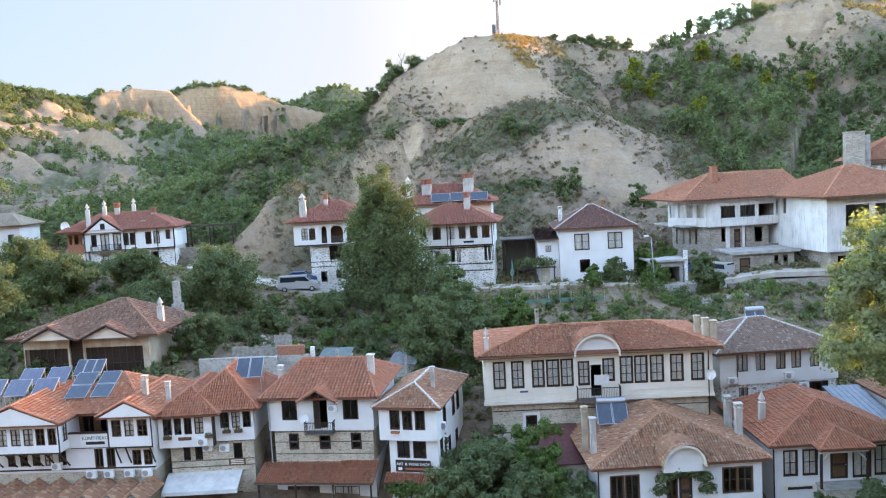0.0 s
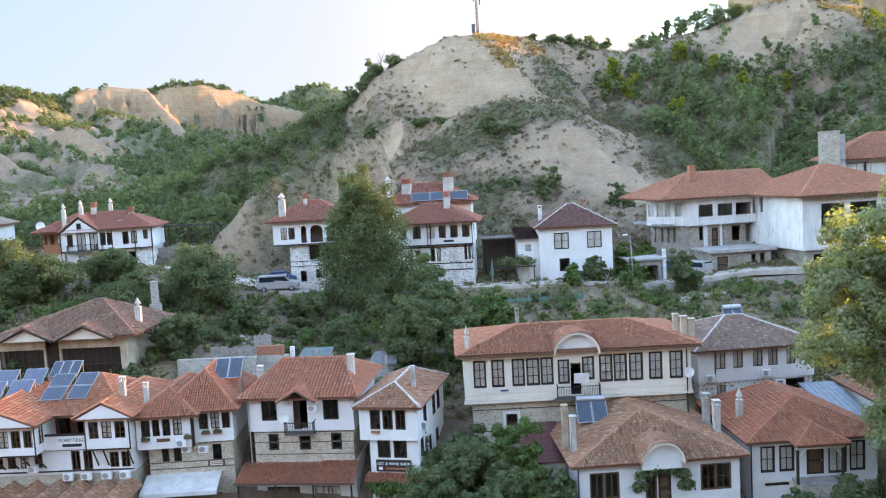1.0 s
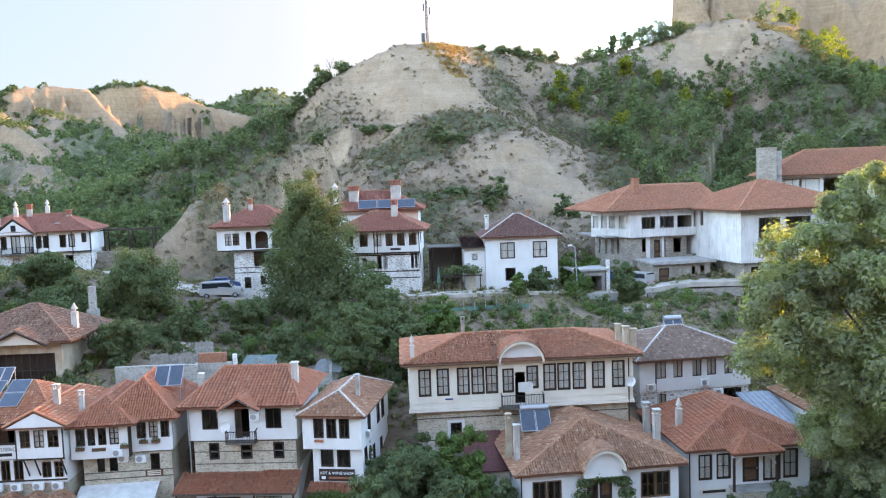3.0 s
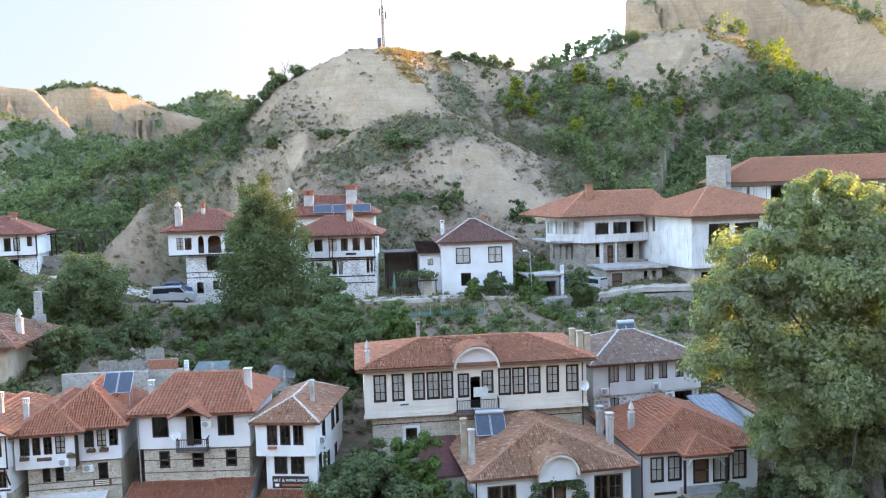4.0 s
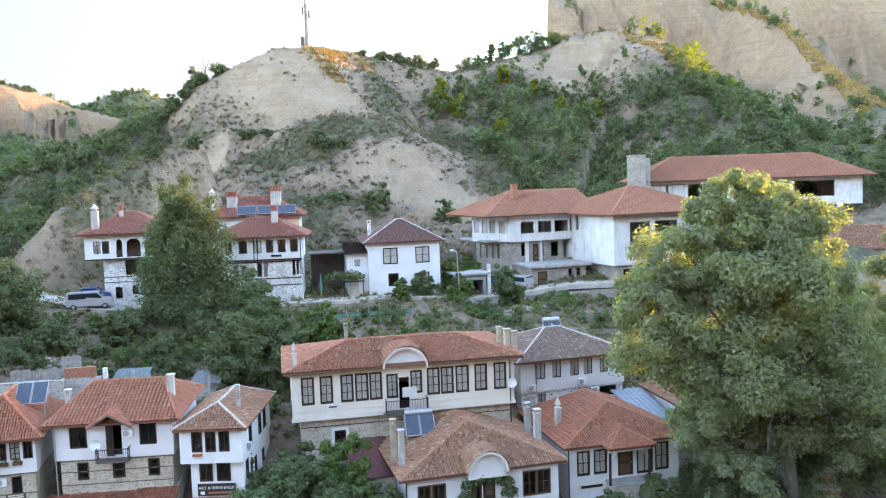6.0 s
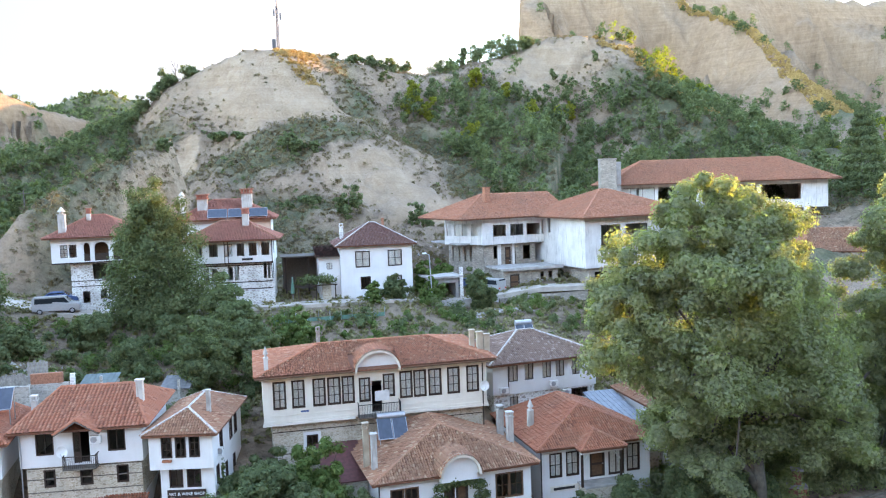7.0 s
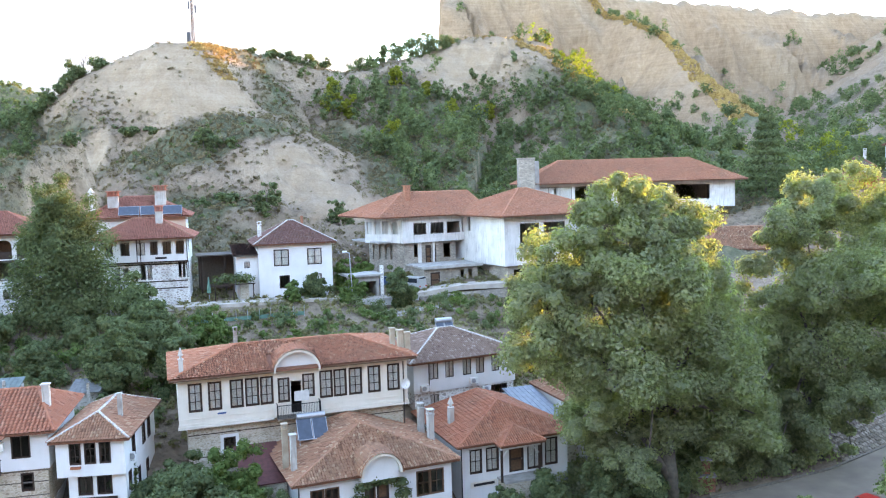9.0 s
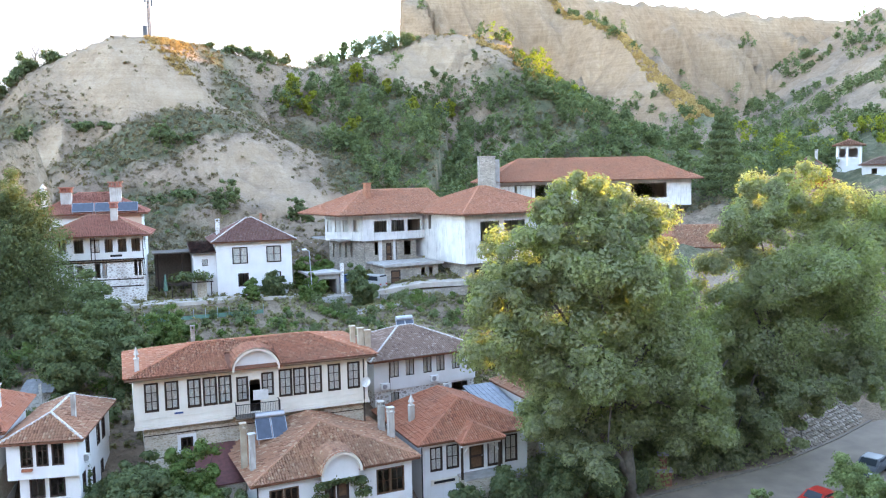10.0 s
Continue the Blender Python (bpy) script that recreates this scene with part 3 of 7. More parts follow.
            if st == "door":
                door(parent, o, u, h[:4])
            elif st != "open":
                window(parent, o, u, h[:4], st, wmat, curtain, trim)
    return ob


def door(parent, o, u, hole):
    a, b, c, e = hole
    w, h = b - a, e - c
    inn = (-u[1], u[0])
    m = Matrix(((u[0], inn[0], 0, o[0] + u[0] * a), (u[1], inn[1], 0, o[1] + u[1] * a), (0, 0, 1, c), (0, 0, 0, 1)))
    ob = part("door", boxes((0.08, w - 0.08, 0.06, 0.1, 0, h - 0.08)), WOOD, parent, "dark wooden door", m=m)
    part("door_frame", ring_frame(0, w, -0.08, h, 0.08, 0.02, 0.12), WOOD, ob)
    for i in range(2):
        z = 0.15 + i * h * 0.45
        part("door_panel", boxes((0.2, w - 0.2, 0.045, 0.06, z, z + h * 0.36)), WOOD_MID, ob)
    part("door_handle", boxes((w - 0.2, w - 0.12, -0.02, 0.05, 1.0, 1.05)), METAL, ob)
    return ob


# ---- ground ----
GRADIENTS = {}


def perlin(x, y, seed=0):
    """Smooth noise in -1..1 over arrays."""
    if seed not in GRADIENTS:
        GRADIENTS[seed] = np.random.RandomState(seed).rand(256, 256) * 2 * math.pi
    g = GRADIENTS[seed]
    xi, yi = np.floor(x).astype(int), np.floor(y).astype(int)
    xf, yf = x - xi, y - yi
    def corner(i, j):
        a = g[(xi + i) % 256, (yi + j) % 256]
        return np.cos(a) * (xf - i) + np.sin(a) * (yf - j)
    sx, sy = xf ** 3 * (xf * (6 * xf - 15) + 10), yf ** 3 * (yf * (6 * yf - 15) + 10)
    a = corner(0, 0) * (1 - sx) + corner(1, 0) * sx
    b = corner(0, 1) * (1 - sx) + corner(1, 1) * sx
    return 1.5 * (a * (1 - sy) + b * sy)


def fbm(x, y, octaves=4, seed=0):
    return sum(perlin(x * 2 ** k, y * 2 ** k, seed + k) / 2 ** k for k in range(octaves))


def spine_field(x, y, spine):
    """Distance to a ridge line in plan, the ridge's height there, the way along it, and the side (+ to the left of its run)."""
    best = np.full(x.shape, 1e9)
    zs, ss, sd = np.zeros(x.shape), np.zeros(x.shape), np.ones(x.shape)
    run = 0.0
    for (ax, ay, az), (bx, by, bz) in zip(spine, spine[1:]):
        dx, dy = bx - ax, by - ay
        L2 = dx * dx + dy * dy
        t = np.clip(((x - ax) * dx + (y - ay) * dy) / L2, 0, 1)
        d = np.hypot(x - ax - t * dx, y - ay - t * dy)
        c = d < best
        best = np.where(c, d, best)
        zs = np.where(c, az + t * (bz - az), zs)
        ss = np.where(c, run + t * math.sqrt(L2), ss)
        sd = np.where(c, np.sign(dx * (y - ay) - dy * (x - ax)), sd)
        run += math.sqrt(L2)
    return best, zs, ss, sd


def base_height(x, y):
    up = np.interp(y, [-600, -300, -160, -90, -40, -8, -3, 2, 34, 57, 60, 66, 74, 86, 98, 112, 118, 150, 260], [190, 150, 112, 76, 44, 26, 24.3, 24.2, 0, 0, 1.2, 4.6, 6.6, 9.0, 11.6, 12.2, 13.5, 16, 24])
    side = np.interp(x, [-60, -35, -15, 25, 40, 70, 120], [5.0, 4.0, 0.5, 0, 2.0, 3.0, 5.0]) * np.interp(y, [70, 100, 125], [0, 1, 1])
    left = np.interp(x, [-45, -25, -14], [1.5, 1.5, 0]) * np.interp(y, [66, 74, 84, 96], [0, 1, 1, 0])
    yard = np.interp(x, [24, 30, 52, 60], [0, 1, 1, 0]) * np.interp(y, [86, 92, 97, 97.6, 101, 104, 107], [0, -0.4, -2.0, -1.2, -1.3, -0.7, 0])
    right = np.interp(x, [34, 52, 75], [0, -5.5, -6.5]) * np.interp(y, [58, 66, 84, 100], [0, 1, 1, 0])
    return up + side + left + right + yard


SPINE_A = [(-95, 158, 15), (-56, 172, 24.5), (-46, 180, 30), (-37, 185, 34.8), (-27, 190, 38.6), (-17, 195, 42.8), (-9, 195, 49.8), (-1, 195, 54.7), (8, 194, 58.4), (15.5, 193, 58.7), (21, 200, 59.4), (27, 208, 60.3), (36, 212, 58.6), (46, 214, 56.8), (54, 214, 55.6), (66, 220, 58.5)]
SPINE_S = [(16.5, 193.5, 58.6), (19.5, 187.5, 54.5), (21.5, 182, 48.5), (22, 178, 43)]
SPINE_B = [(54, 214, 55.0), (64, 215, 57.9), (88, 225, 65), (98, 225, 68.8), (111, 220, 67.8), (113, 210, 63), (117, 195, 51), (122, 180, 42), (132, 165, 32)]
SPINE_C = [(150, 470, 112), (153, 384, 126), (200, 390, 135), (275, 400, 127), (336, 400, 126.5), (399, 400, 126), (467, 390, 123.5), (520, 370, 125), (620, 300, 124)]
SPINE_C2 = [(236, 385, 118), (243, 330, 94), (236, 300, 74), (235, 280, 61), (228, 255, 48)]
# unseen ridge added far right to keep the sun off the left slope
SHADE_SPINE_J = [(792, 529, 208), (774, 562, 209), (769, 569, 209)]
SPINE_F = [(290, -160, 66), (300, 0, 76), (318, 150, 78.9), (350, 235, 83.9), (420, 330, 118), (500, 380, 124)]
SPINE_L = [(-330, 420, 100), (-299.6, 473, 98.9), (-285.7, 505, 98.6), (-279, 531, 98.7), (-269, 547, 98.1), (-262, 567.5, 96.7), (-254, 598, 95.3), (-262, 660, 96), (-240, 720, 104)]
SPINE_P = [(-262, 630, 97), (-241.5, 593, 101), (-234, 601, 103.5), (-215.4, 613.3, 105.2), (-198.6, 619, 103.6), (-189, 607.5, 92), (-173, 590, 76), (-157, 568.7, 62.8)]
SPINE_Q = [(-300, 690, 100), (-237, 722, 110.7), (-211.8, 740, 121.7), (-191.9, 745.7, 120.8), (-176, 760, 117.9), (-163.6, 773, 113.4), (-149.3, 806, 106.7), (-134, 849.5, 106.3), (-100, 900, 100)]
SPINE_E = [(-260, 1000, 115), (-205, 1030, 124), (-182, 1064.5, 134.6), (-144.5, 1090.5, 152), (-120, 1093.5, 156.2), (-96.6, 1096, 147.8), (-61.4, 1118, 129.3), (-20, 1130, 118)]
RIBS = [[(-215, 600, 86), (-207.4, 563, 77.2), (-208.2, 519.8, 66), (-204.3, 467.3, 51.7), (-192.8, 406.6, 38), (-182, 367, 31)],
        [(-207, 563, 76), (-191, 526.4, 65.5), (-181.5, 466, 47.2), (-168, 406.7, 33)],
        [(-285, 505, 88), (-262.7, 471.8, 72.8), (-239, 461.8, 62.9), (-216, 440, 54.5), (-190, 408, 44)],
        [(-262, 567, 86), (-240, 520, 68), (-222, 480, 55)]]
GREEN_RIBS = [[(-207, 560, 80.5), (-173, 532.7, 69.5), (-139, 501, 57), (-111.7, 456.5, 45), (-95, 400, 34)], [(-200, 520, 66), (-180.7, 487.6, 58.5), (-158, 463.8, 50.5), (-129.6, 420.5, 38), (-112, 385, 30)]]
SPINE_LF = [(-200, 330, 44), (-165, 286, 37.5), (-151, 282, 33), (-133.6, 268.6, 27.5), (-113.7, 245, 22), (-95, 215, 17)]
# hidden ridge added behind the main hill to shade the far cliffs' foot
SHADE_SPINE_H = [(-5, 740, 112), (10, 800, 136), (40, 880, 154), (60, 980, 164), (90, 1100, 160)]
# second hidden ridge, added to shade the ribs at far left
SHADE_SPINE_K = [(28, 400, 82), (36, 450, 95), (38, 510, 105), (28, 600, 116.5), (10, 690, 120), (20, 740, 118)]
SPINE_G = [(-33, 113, 14.5), (-29, 116, 20), (-24, 120, 26), (-19, 130, 29), (-8, 150, 36)]


def hill(x, y, spine, width, floor, top=0.08, cliff=0.35, drop=0.55, gully=0.22, cell=14.0, seed=3):
    """A ridge with a steep face below the crest and a gentler talus, cut by gullies that run down from the crest."""
    d, zs, s, side = spine_field(x, y, spine)
    g = perlin(s / cell, side * 7.3 + d / (cell * 3.0), seed) * 0.6 + perlin(s / cell * 2.3, d / (cell * 1.6) + 3.1, seed + 1) * 0.4
    t = d / width
    t = t * (1 + np.clip(gully * g, -0.55, 1.1) * np.clip(t * 10, 0, 1) * np.interp(t, [0.5, 1.0], [1, 0.3]))
    k = np.interp(t, [0, top, cliff, 1.0, 1.5], [0, 0.03, drop, 1.0, 1.25])
    return zs - (zs - floor) * k - np.clip(t - 1, 0, None) * width * 0.6


def ground_height(x, y):
    x, y = np.asarray(x, float), np.asarray(y, float)
    z = base_height(x, y)
    rough = np.clip((np.hypot(x, y) - 111) / 9, 0, 1)
    z = np.maximum(z, hill(x, y, SPINE_A, 82, 12.0, 0.05, 0.36, 0.60, 0.26, 13.0, 3))
    z = np.maximum(z, hill(x, y, SPINE_S, 13, 40.0, 0.1, 0.5, 0.6, 0.3, 3.0, 81))
    z = np.maximum(z, hill(x, y, SPINE_G, 12, 12.0, 0.1, 0.5, 0.75, 0.45, 4.0, 35))
    z = np.maximum(z, hill(x, y, SPINE_B, 105, 12.0, 0.08, 0.30, 0.42, 0.22, 20.0, 8))
    z = np.maximum(z, hill(np.where(x < 0.391 * y, x + 15 * (x - 0.391 * y), x), y, SPINE_C, 190, 20.0, 0.03, 0.25, 0.62, 0.8, 15.0, 12))
    z = np.maximum(z, hill(x, y, SPINE_C2, 75, 20.0, 0.05, 0.45, 0.60, 0.25, 18.0, 15))
    z = np.maximum(z, hill(x, y, SPINE_F, 210, 5.0, 0.03, 0.4, 0.5, 0.20, 30.0, 19))
    z = np.maximum(z, hill(x, y, SPINE_L, 230, 22.0, 0.03, 0.14, 0.30, 0.55, 24.0, 23))
    z = np.maximum(z, hill(x, y, SPINE_Q, 210, 20.0, 0.02, 0.12, 0.55, 1.5, 8.0, 24))
    z = np.maximum(z, hill(x, y, SPINE_P, 130, 36.0, 0.02, 0.11, 0.42, 1.6, 5.5, 25))
    for k, rib in enumerate(RIBS):
        z = np.maximum(z, hill(x, y, rib, 62, 16.0, 0.02, 0.4, 0.55, 0.6, 9.0, 27 + 3 * k))
    for k, rib in enumerate(GREEN_RIBS):
        z = np.maximum(z, hill(x, y, rib, 80, 16.0, 0.1, 0.45, 0.5, 0.35, 18.0, 60 + 3 * k))
    z = np.maximum(z, hill(x, y, SPINE_LF, 70, 12.0, 0.1, 0.4, 0.45, 0.2, 20.0, 70))
    z = np.maximum(z, hill(x, y, SPINE_E, 300, 30.0, 0.05, 0.3, 0.5, 0.25, 60.0, 31))
    z = np.maximum(z, hill(x, y, SHADE_SPINE_J, 62, 100.0, 0.05, 0.35, 0.55, 0.1, 40.0, 38))
    z = np.maximum(z, hill(x, y, SHADE_SPINE_H, 170, 30.0, 0.05, 0.4, 0.5, 0.2, 40.0, 39))
    z = np.maximum(z, hill(x, y, SHADE_SPINE_K, 110, 30.0, 0.05, 0.4, 0.55, 0.2, 40.0, 40))
    far = np.clip((np.hypot(x, y) - 230) / 300, 0, 1)
    ridged = lambda s, seed: 0.5 - np.abs(fbm(x / s, y / s, 3, seed))
    face = 1 - 0.72 * np.exp(-((x - 10) / 22) ** 2) * np.clip((y - 168) / 12, 0, 1) * (y < 230)
    z = z + rough * face * (fbm(x / 19, y / 19, 4, 41) * 1.0 + ridged(10, 44) * 1.5 + ridged(4.2, 47) * 1.0 + ridged(2.4, 49) * 0.5 - 0.9)
    beds = np.clip((y - 165) / 12, 0, 1) * (y < 200) * np.exp(-((x - 8) / 26) ** 2)
    z = z + beds * 0.35 * (np.abs(((z + 0.6 * fbm(x / 30, y / 30, 2, 46)) / 1.7) % 1.0 - 0.5) * 4 - 1)
    crest = np.clip(np.minimum.reduce([spine_field(x, y, q)[0] for q in (SPINE_L, SPINE_P, SPINE_Q, *RIBS)]) / 30, 0.06, 1)
    z = z + far * np.where(x < 60, crest * (ridged(40, 51) * 9 + ridged(17, 54) * 7 + ridged(8, 57) * 4 + ridged(5, 58) * 2 - 6.5), ridged(17, 54) * 4 - 1)
    return z


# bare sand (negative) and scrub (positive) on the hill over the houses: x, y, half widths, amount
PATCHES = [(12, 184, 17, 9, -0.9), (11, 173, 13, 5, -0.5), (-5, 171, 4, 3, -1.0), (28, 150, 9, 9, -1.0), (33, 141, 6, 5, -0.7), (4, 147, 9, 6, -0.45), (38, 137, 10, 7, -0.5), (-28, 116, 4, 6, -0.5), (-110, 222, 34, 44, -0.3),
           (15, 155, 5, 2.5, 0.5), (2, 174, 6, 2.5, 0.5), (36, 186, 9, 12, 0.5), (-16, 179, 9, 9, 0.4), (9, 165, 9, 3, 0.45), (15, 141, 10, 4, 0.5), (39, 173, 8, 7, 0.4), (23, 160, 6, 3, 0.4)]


def plant_cover(x, y):
    """Share of the ground that is grown over: lush among the houses, bare on the sandy face of the hill, green on far ledges."""
    r = np.hypot(x, y)
    n = fbm(x / 26, y / 26, 4, 61)
    town = np.interp(y, [-20, -4, 30, 56, 66, 100, 108, 118], [0.15, 0.5, 0.8, 0.3, 0.6, 0.65, 0.4, 0.6])
    up = 0.62 + 0.5 * n + 0.25 * (x > 44) * (y < 205) + 0.2 * (x < -14) - 0.8 * np.exp(-((x - 88) / 24) ** 2) * np.clip((y - 196) / 10, 0, 1) * (y < 240)
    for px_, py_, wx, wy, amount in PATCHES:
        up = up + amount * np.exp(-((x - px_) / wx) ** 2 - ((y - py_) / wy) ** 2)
    up = np.clip(up, 0, 1)
    near = lambda lines, w: np.exp(-(np.minimum.reduce([spine_field(x, y, q)[0] for q in lines]) / w) ** 2)
    left = 0.75 + 0.5 * fbm(x / 30, y / 30, 4, 67) - 0.75 * near(RIBS, 20) + 0.5 * near(GREEN_RIBS, 26) - 0.8 * near([SPINE_P], 16) - 0.9 * near([SPINE_Q], 26) + 0.45 * near([SPINE_L], 60) + 0.4 * (y > 900)
    right = 0.45 + 0.7 * fbm(x / 45, y / 45, 4, 68) - 0.6 * near([SPINE_C], 90)
    far = np.clip(np.where(x < 60, left, right), 0, 1)
    c = np.where(r < 112, town, up)
    return np.where(y < -4, 0.2, np.where(r > 300, far, c))


def build_ground():
    az = np.radians(np.concatenate([np.arange(-180, -34, 4.0), np.arange(-34, 57, 0.21), np.arange(57, 181, 4.0)]))
    az[-1] = math.pi
    r = np.concatenate([[0.0], np.geomspace(1.5, 40, 26), np.arange(42, 100, 1.2), np.arange(100, 262, 1.05), np.arange(262, 430, 3.0), np.arange(430, 840, 3.4), np.arange(840, 1180, 9.0), np.geomspace(1200, 4500, 14)])
    A, Rr = np.meshgrid(az, r)
    X, Y = np.sin(A) * Rr, np.cos(A) * Rr
    Zg = ground_height(X, Y)
    nr, na = X.shape
    V = np.stack([X, Y, Zg], 2).reshape(-1, 3)
    i, j = np.meshgrid(np.arange(nr - 1), np.arange(na - 1), indexing="ij")
    a = (i * na + j).ravel()
    F = np.stack([a, a + na, a + na + 1, a + 1], 1)
    me = bpy.data.meshes.new("ground")
    me.from_pydata(V.tolist(), [], F.tolist())
    me.materials.append(GROUND)
    cov = me.attributes.new("cover", "FLOAT", "POINT")
    cov.data.foreach_set("value", plant_cover(V[:, 0], V[:, 1]).astype(np.float32))
    och = me.attributes.new("ochre_shade", "FLOAT", "POINT")
    # reddish rock on the left; the mask also paints the lower cliffs' shade
    back = np.clip(0.55 * (V[:, 1] > 330) + np.clip((V[:, 1] - 570) / 60, 0, 1) * 0.45, 0, 1) * (V[:, 0] < 0)
    # the far right cliff's shade is put in as darker rock colour
    back = np.maximum(back, 0.75 * (V[:, 0] > 60) * (V[:, 1] > 270))
    och.data.foreach_set("value", np.clip(back * (0.75 + 0.3 * fbm(V[:, 0] / 40, V[:, 1] / 40, 2, 71)), 0, 1).astype(np.float32))
    me.polygons.foreach_set("use_smooth", [True] * len(me.polygons))
    return tagged(new("ground", me), "sandy eroded hillsides with dry grass and terraces", "ground", kind="structure")


build_ground()


# ---- plants ----
def leaf_cloud(centres, radii, count, size, rng, fine=True, inner=0.0):
    """Small folded leaf sprays scattered through ellipsoids: vertices and faces."""
    centres, radii = np.asarray(centres, float), np.asarray(radii, float)
    n = len(centres) * count
    c, r = np.repeat(centres, count, 0), np.repeat(radii, count, 0)
    d = rng.normal(size=(n, 3))
    d /= np.linalg.norm(d, axis=1)[:, None]
    core = rng.rand(n, 1) < inner
    p = c + d * r * np.where(core, 0.35 + 0.35 * rng.rand(n, 1), 0.45 + 0.75 * rng.rand(n, 1) ** 0.7) * (0.8 + 0.4 * rng.rand(n, 1))
    nrm = d * 0.95 + rng.normal(size=(n, 3)) * (0.36 if fine else 0.28) + np.array([0, 0, 0.4])
    nrm /= np.linalg.norm(nrm, axis=1)[:, None]
    u = np.cross(nrm, rng.normal(size=(n, 3)))
    u /= np.linalg.norm(u, axis=1)[:, None] + 1e-9
    v = np.cross(nrm, u)
    s = size * (0.6 + 0.8 * rng.rand(n, 1)) * np.where(core, 1.9, 1.0)
    a, b = u * s, v * s * 0.62
    if not fine:
        return np.stack([p - a * 1.1, p + a * 0.7 - b * 1.2, p + a * 0.7 + b * 1.2], 1).reshape(-1, 3), np.arange(n * 3).reshape(n, 3)
    V = np.stack([p - a, p - a * 0.1 - b + nrm * s * 0.15, p + a, p + a * 0.1 + b + nrm * s * 0.15], 1).reshape(-1, 3)
    F = np.arange(n * 4).reshape(n, 4)
    return V, F


def leaf_mesh(name, V, F, mat):
    me = bpy.data.meshes.new(name)
    me.from_pydata(V.tolist(), [], F.tolist())
    me.materials.append(mat)
    return me


def tree(x, y, z, h, w, label, mat=None, leaves=9000, leaf=0.22, seed=1, crown_lo=0.25, lean=(0, 0), limbs=9, clumps=70, group="", bark=None, forks=(), shape=0.5, trunk_r=None, lobes=None, puff=(0.28, 0.52), fine=True):
    """A tapered trunk with limbs, and a crown of many leaf clumps over an uneven dome."""
    rng = np.random.RandomState(seed)
    ob = thing("tree", label, "tree", pose(x, y, z), group)
    tr = trunk_r or h * 0.022
    bm = bmesh.new()
    top = Vector((lean[0], lean[1], h * 0.62))
    knots = [Vector((0, 0, -0.6)), Vector((lean[0] * 0.2, lean[1] * 0.2, h * 0.2)), Vector((lean[0] * 0.6, lean[1] * 0.6, h * 0.42)), top]
    for k, (a, b) in enumerate(zip(knots, knots[1:])):
        tube(bm, a, b, tr * (1.25 - 0.32 * k), tr * (0.93 - 0.32 * k), 9)
    for f in forks:
        a, c = Vector((0, 0, h * 0.05)), Vector((lean[0] + f[0], f[1], f[2]))
        mid = a.lerp(c, 0.45) + Vector((0.35 * f[0] / abs(f[0]), 0, 0))
        tube(bm, a, mid, tr * 0.8, tr * 0.55, 8)
        tube(bm, mid, c, tr * 0.55, tr * 0.25, 8)
    cz, rz = h * (crown_lo + (1 - crown_lo) * 0.5), h * (1 - crown_lo) * 0.5
    if not lobes:
        lobes = []
        for i in range(9):
            q = rng.normal(size=3)
            q = q / np.linalg.norm(q) * rng.uniform(0.35, 0.62)
            q[2] = -0.68 + 1.36 * i / 8
            wid = 1.0 - shape * max(0.0, q[2]) ** 1.4 - 0.2 * max(0.0, -q[2])
            k = rng.uniform(0.36, 0.5)
            lobes.append((q[0] * wid * w / 2, q[1] * wid * w / 2, cz + q[2] * rz, k * w / 2 * wid * 1.15, k * rz * 0.95 + 0.02 * h))
    wt = np.array([a[3] ** 2 for a in lobes])
    cs, rs = [], []
    for i in range(clumps):
        a = lobes[rng.choice(len(lobes), p=wt / wt.sum())]
        q = rng.normal(size=3)
        q = q / np.linalg.norm(q) * rng.uniform(0.55, 1.0)
        k = rng.uniform(*puff)
        cs.append((lean[0] + a[0] + q[0] * a[3], lean[1] + a[1] + q[1] * a[3], max(0.4, a[2] + q[2] * a[4])))
        rs.append((a[3] * k, a[3] * k, a[3] * k * 0.8))
    for i in range(limbs):
        c = Vector(cs[i * len(cs) // limbs])
        a = Vector((lean[0] * 0.4, lean[1] * 0.4, h * (0.22 + 0.3 * rng.rand())))
        mid = a.lerp(c, 0.5) + Vector((0, 0, 0.04 * h))
        tube(bm, a, mid, tr * 0.5, tr * 0.3, 6)
        tube(bm, mid, c, tr * 0.3, tr * 0.08, 6)
    part("trunk", bm, bark or BARK, ob, smooth=True)
    V, F = leaf_cloud(cs, rs, max(1, leaves // clumps), leaf, rng, fine)
    part("crown", leaf_mesh("crown", V, F, mat or LEAF), None, ob)
    return ob


def scatter(name, label, mask, count, region, rad, leaves, leaf, mat, seed, tall=0.9, category="bushes", lobes=4, inner=0.0):
    """Bushes or far trees that nobody could count, standing on the ground, as one mesh."""
    rng = np.random.RandomState(seed)
    x0, x1, y0, y1 = region
    x, y = rng.uniform(x0, x1, count), rng.uniform(y0, y1, count)
    e = 1.5
    z = ground_height(x, y)
    sx, sy = (ground_height(x + e, y) - z) / e, (ground_height(x, y + e) - z) / e
    keep = rng.rand(count) < mask(x, y, z, np.hypot(sx, sy))
    x, y, z = x[keep], y[keep], z[keep]
    n = len(x)
    r = rng.uniform(rad[0], rad[1], n) * (0.6 + 0.4 * rng.rand(n))
    cs, rs = [], []
    for k in range(lobes):
        f = 3 * k / (lobes - 1)
        off = rng.normal(size=(n, 2)) * r[:, None] * 0.45
        up = tall * r * (0.35 + 0.5 * f / 3 * 1.6)
        cs.append(np.stack([x + off[:, 0] * (1 - 0.15 * f), y + off[:, 1] * (1 - 0.15 * f), z + up], 1))
        q = r * (0.75 - 0.1 * f) * (4 / lobes) ** 0.4
        rs.append(np.stack([q, q, q * 0.8], 1))
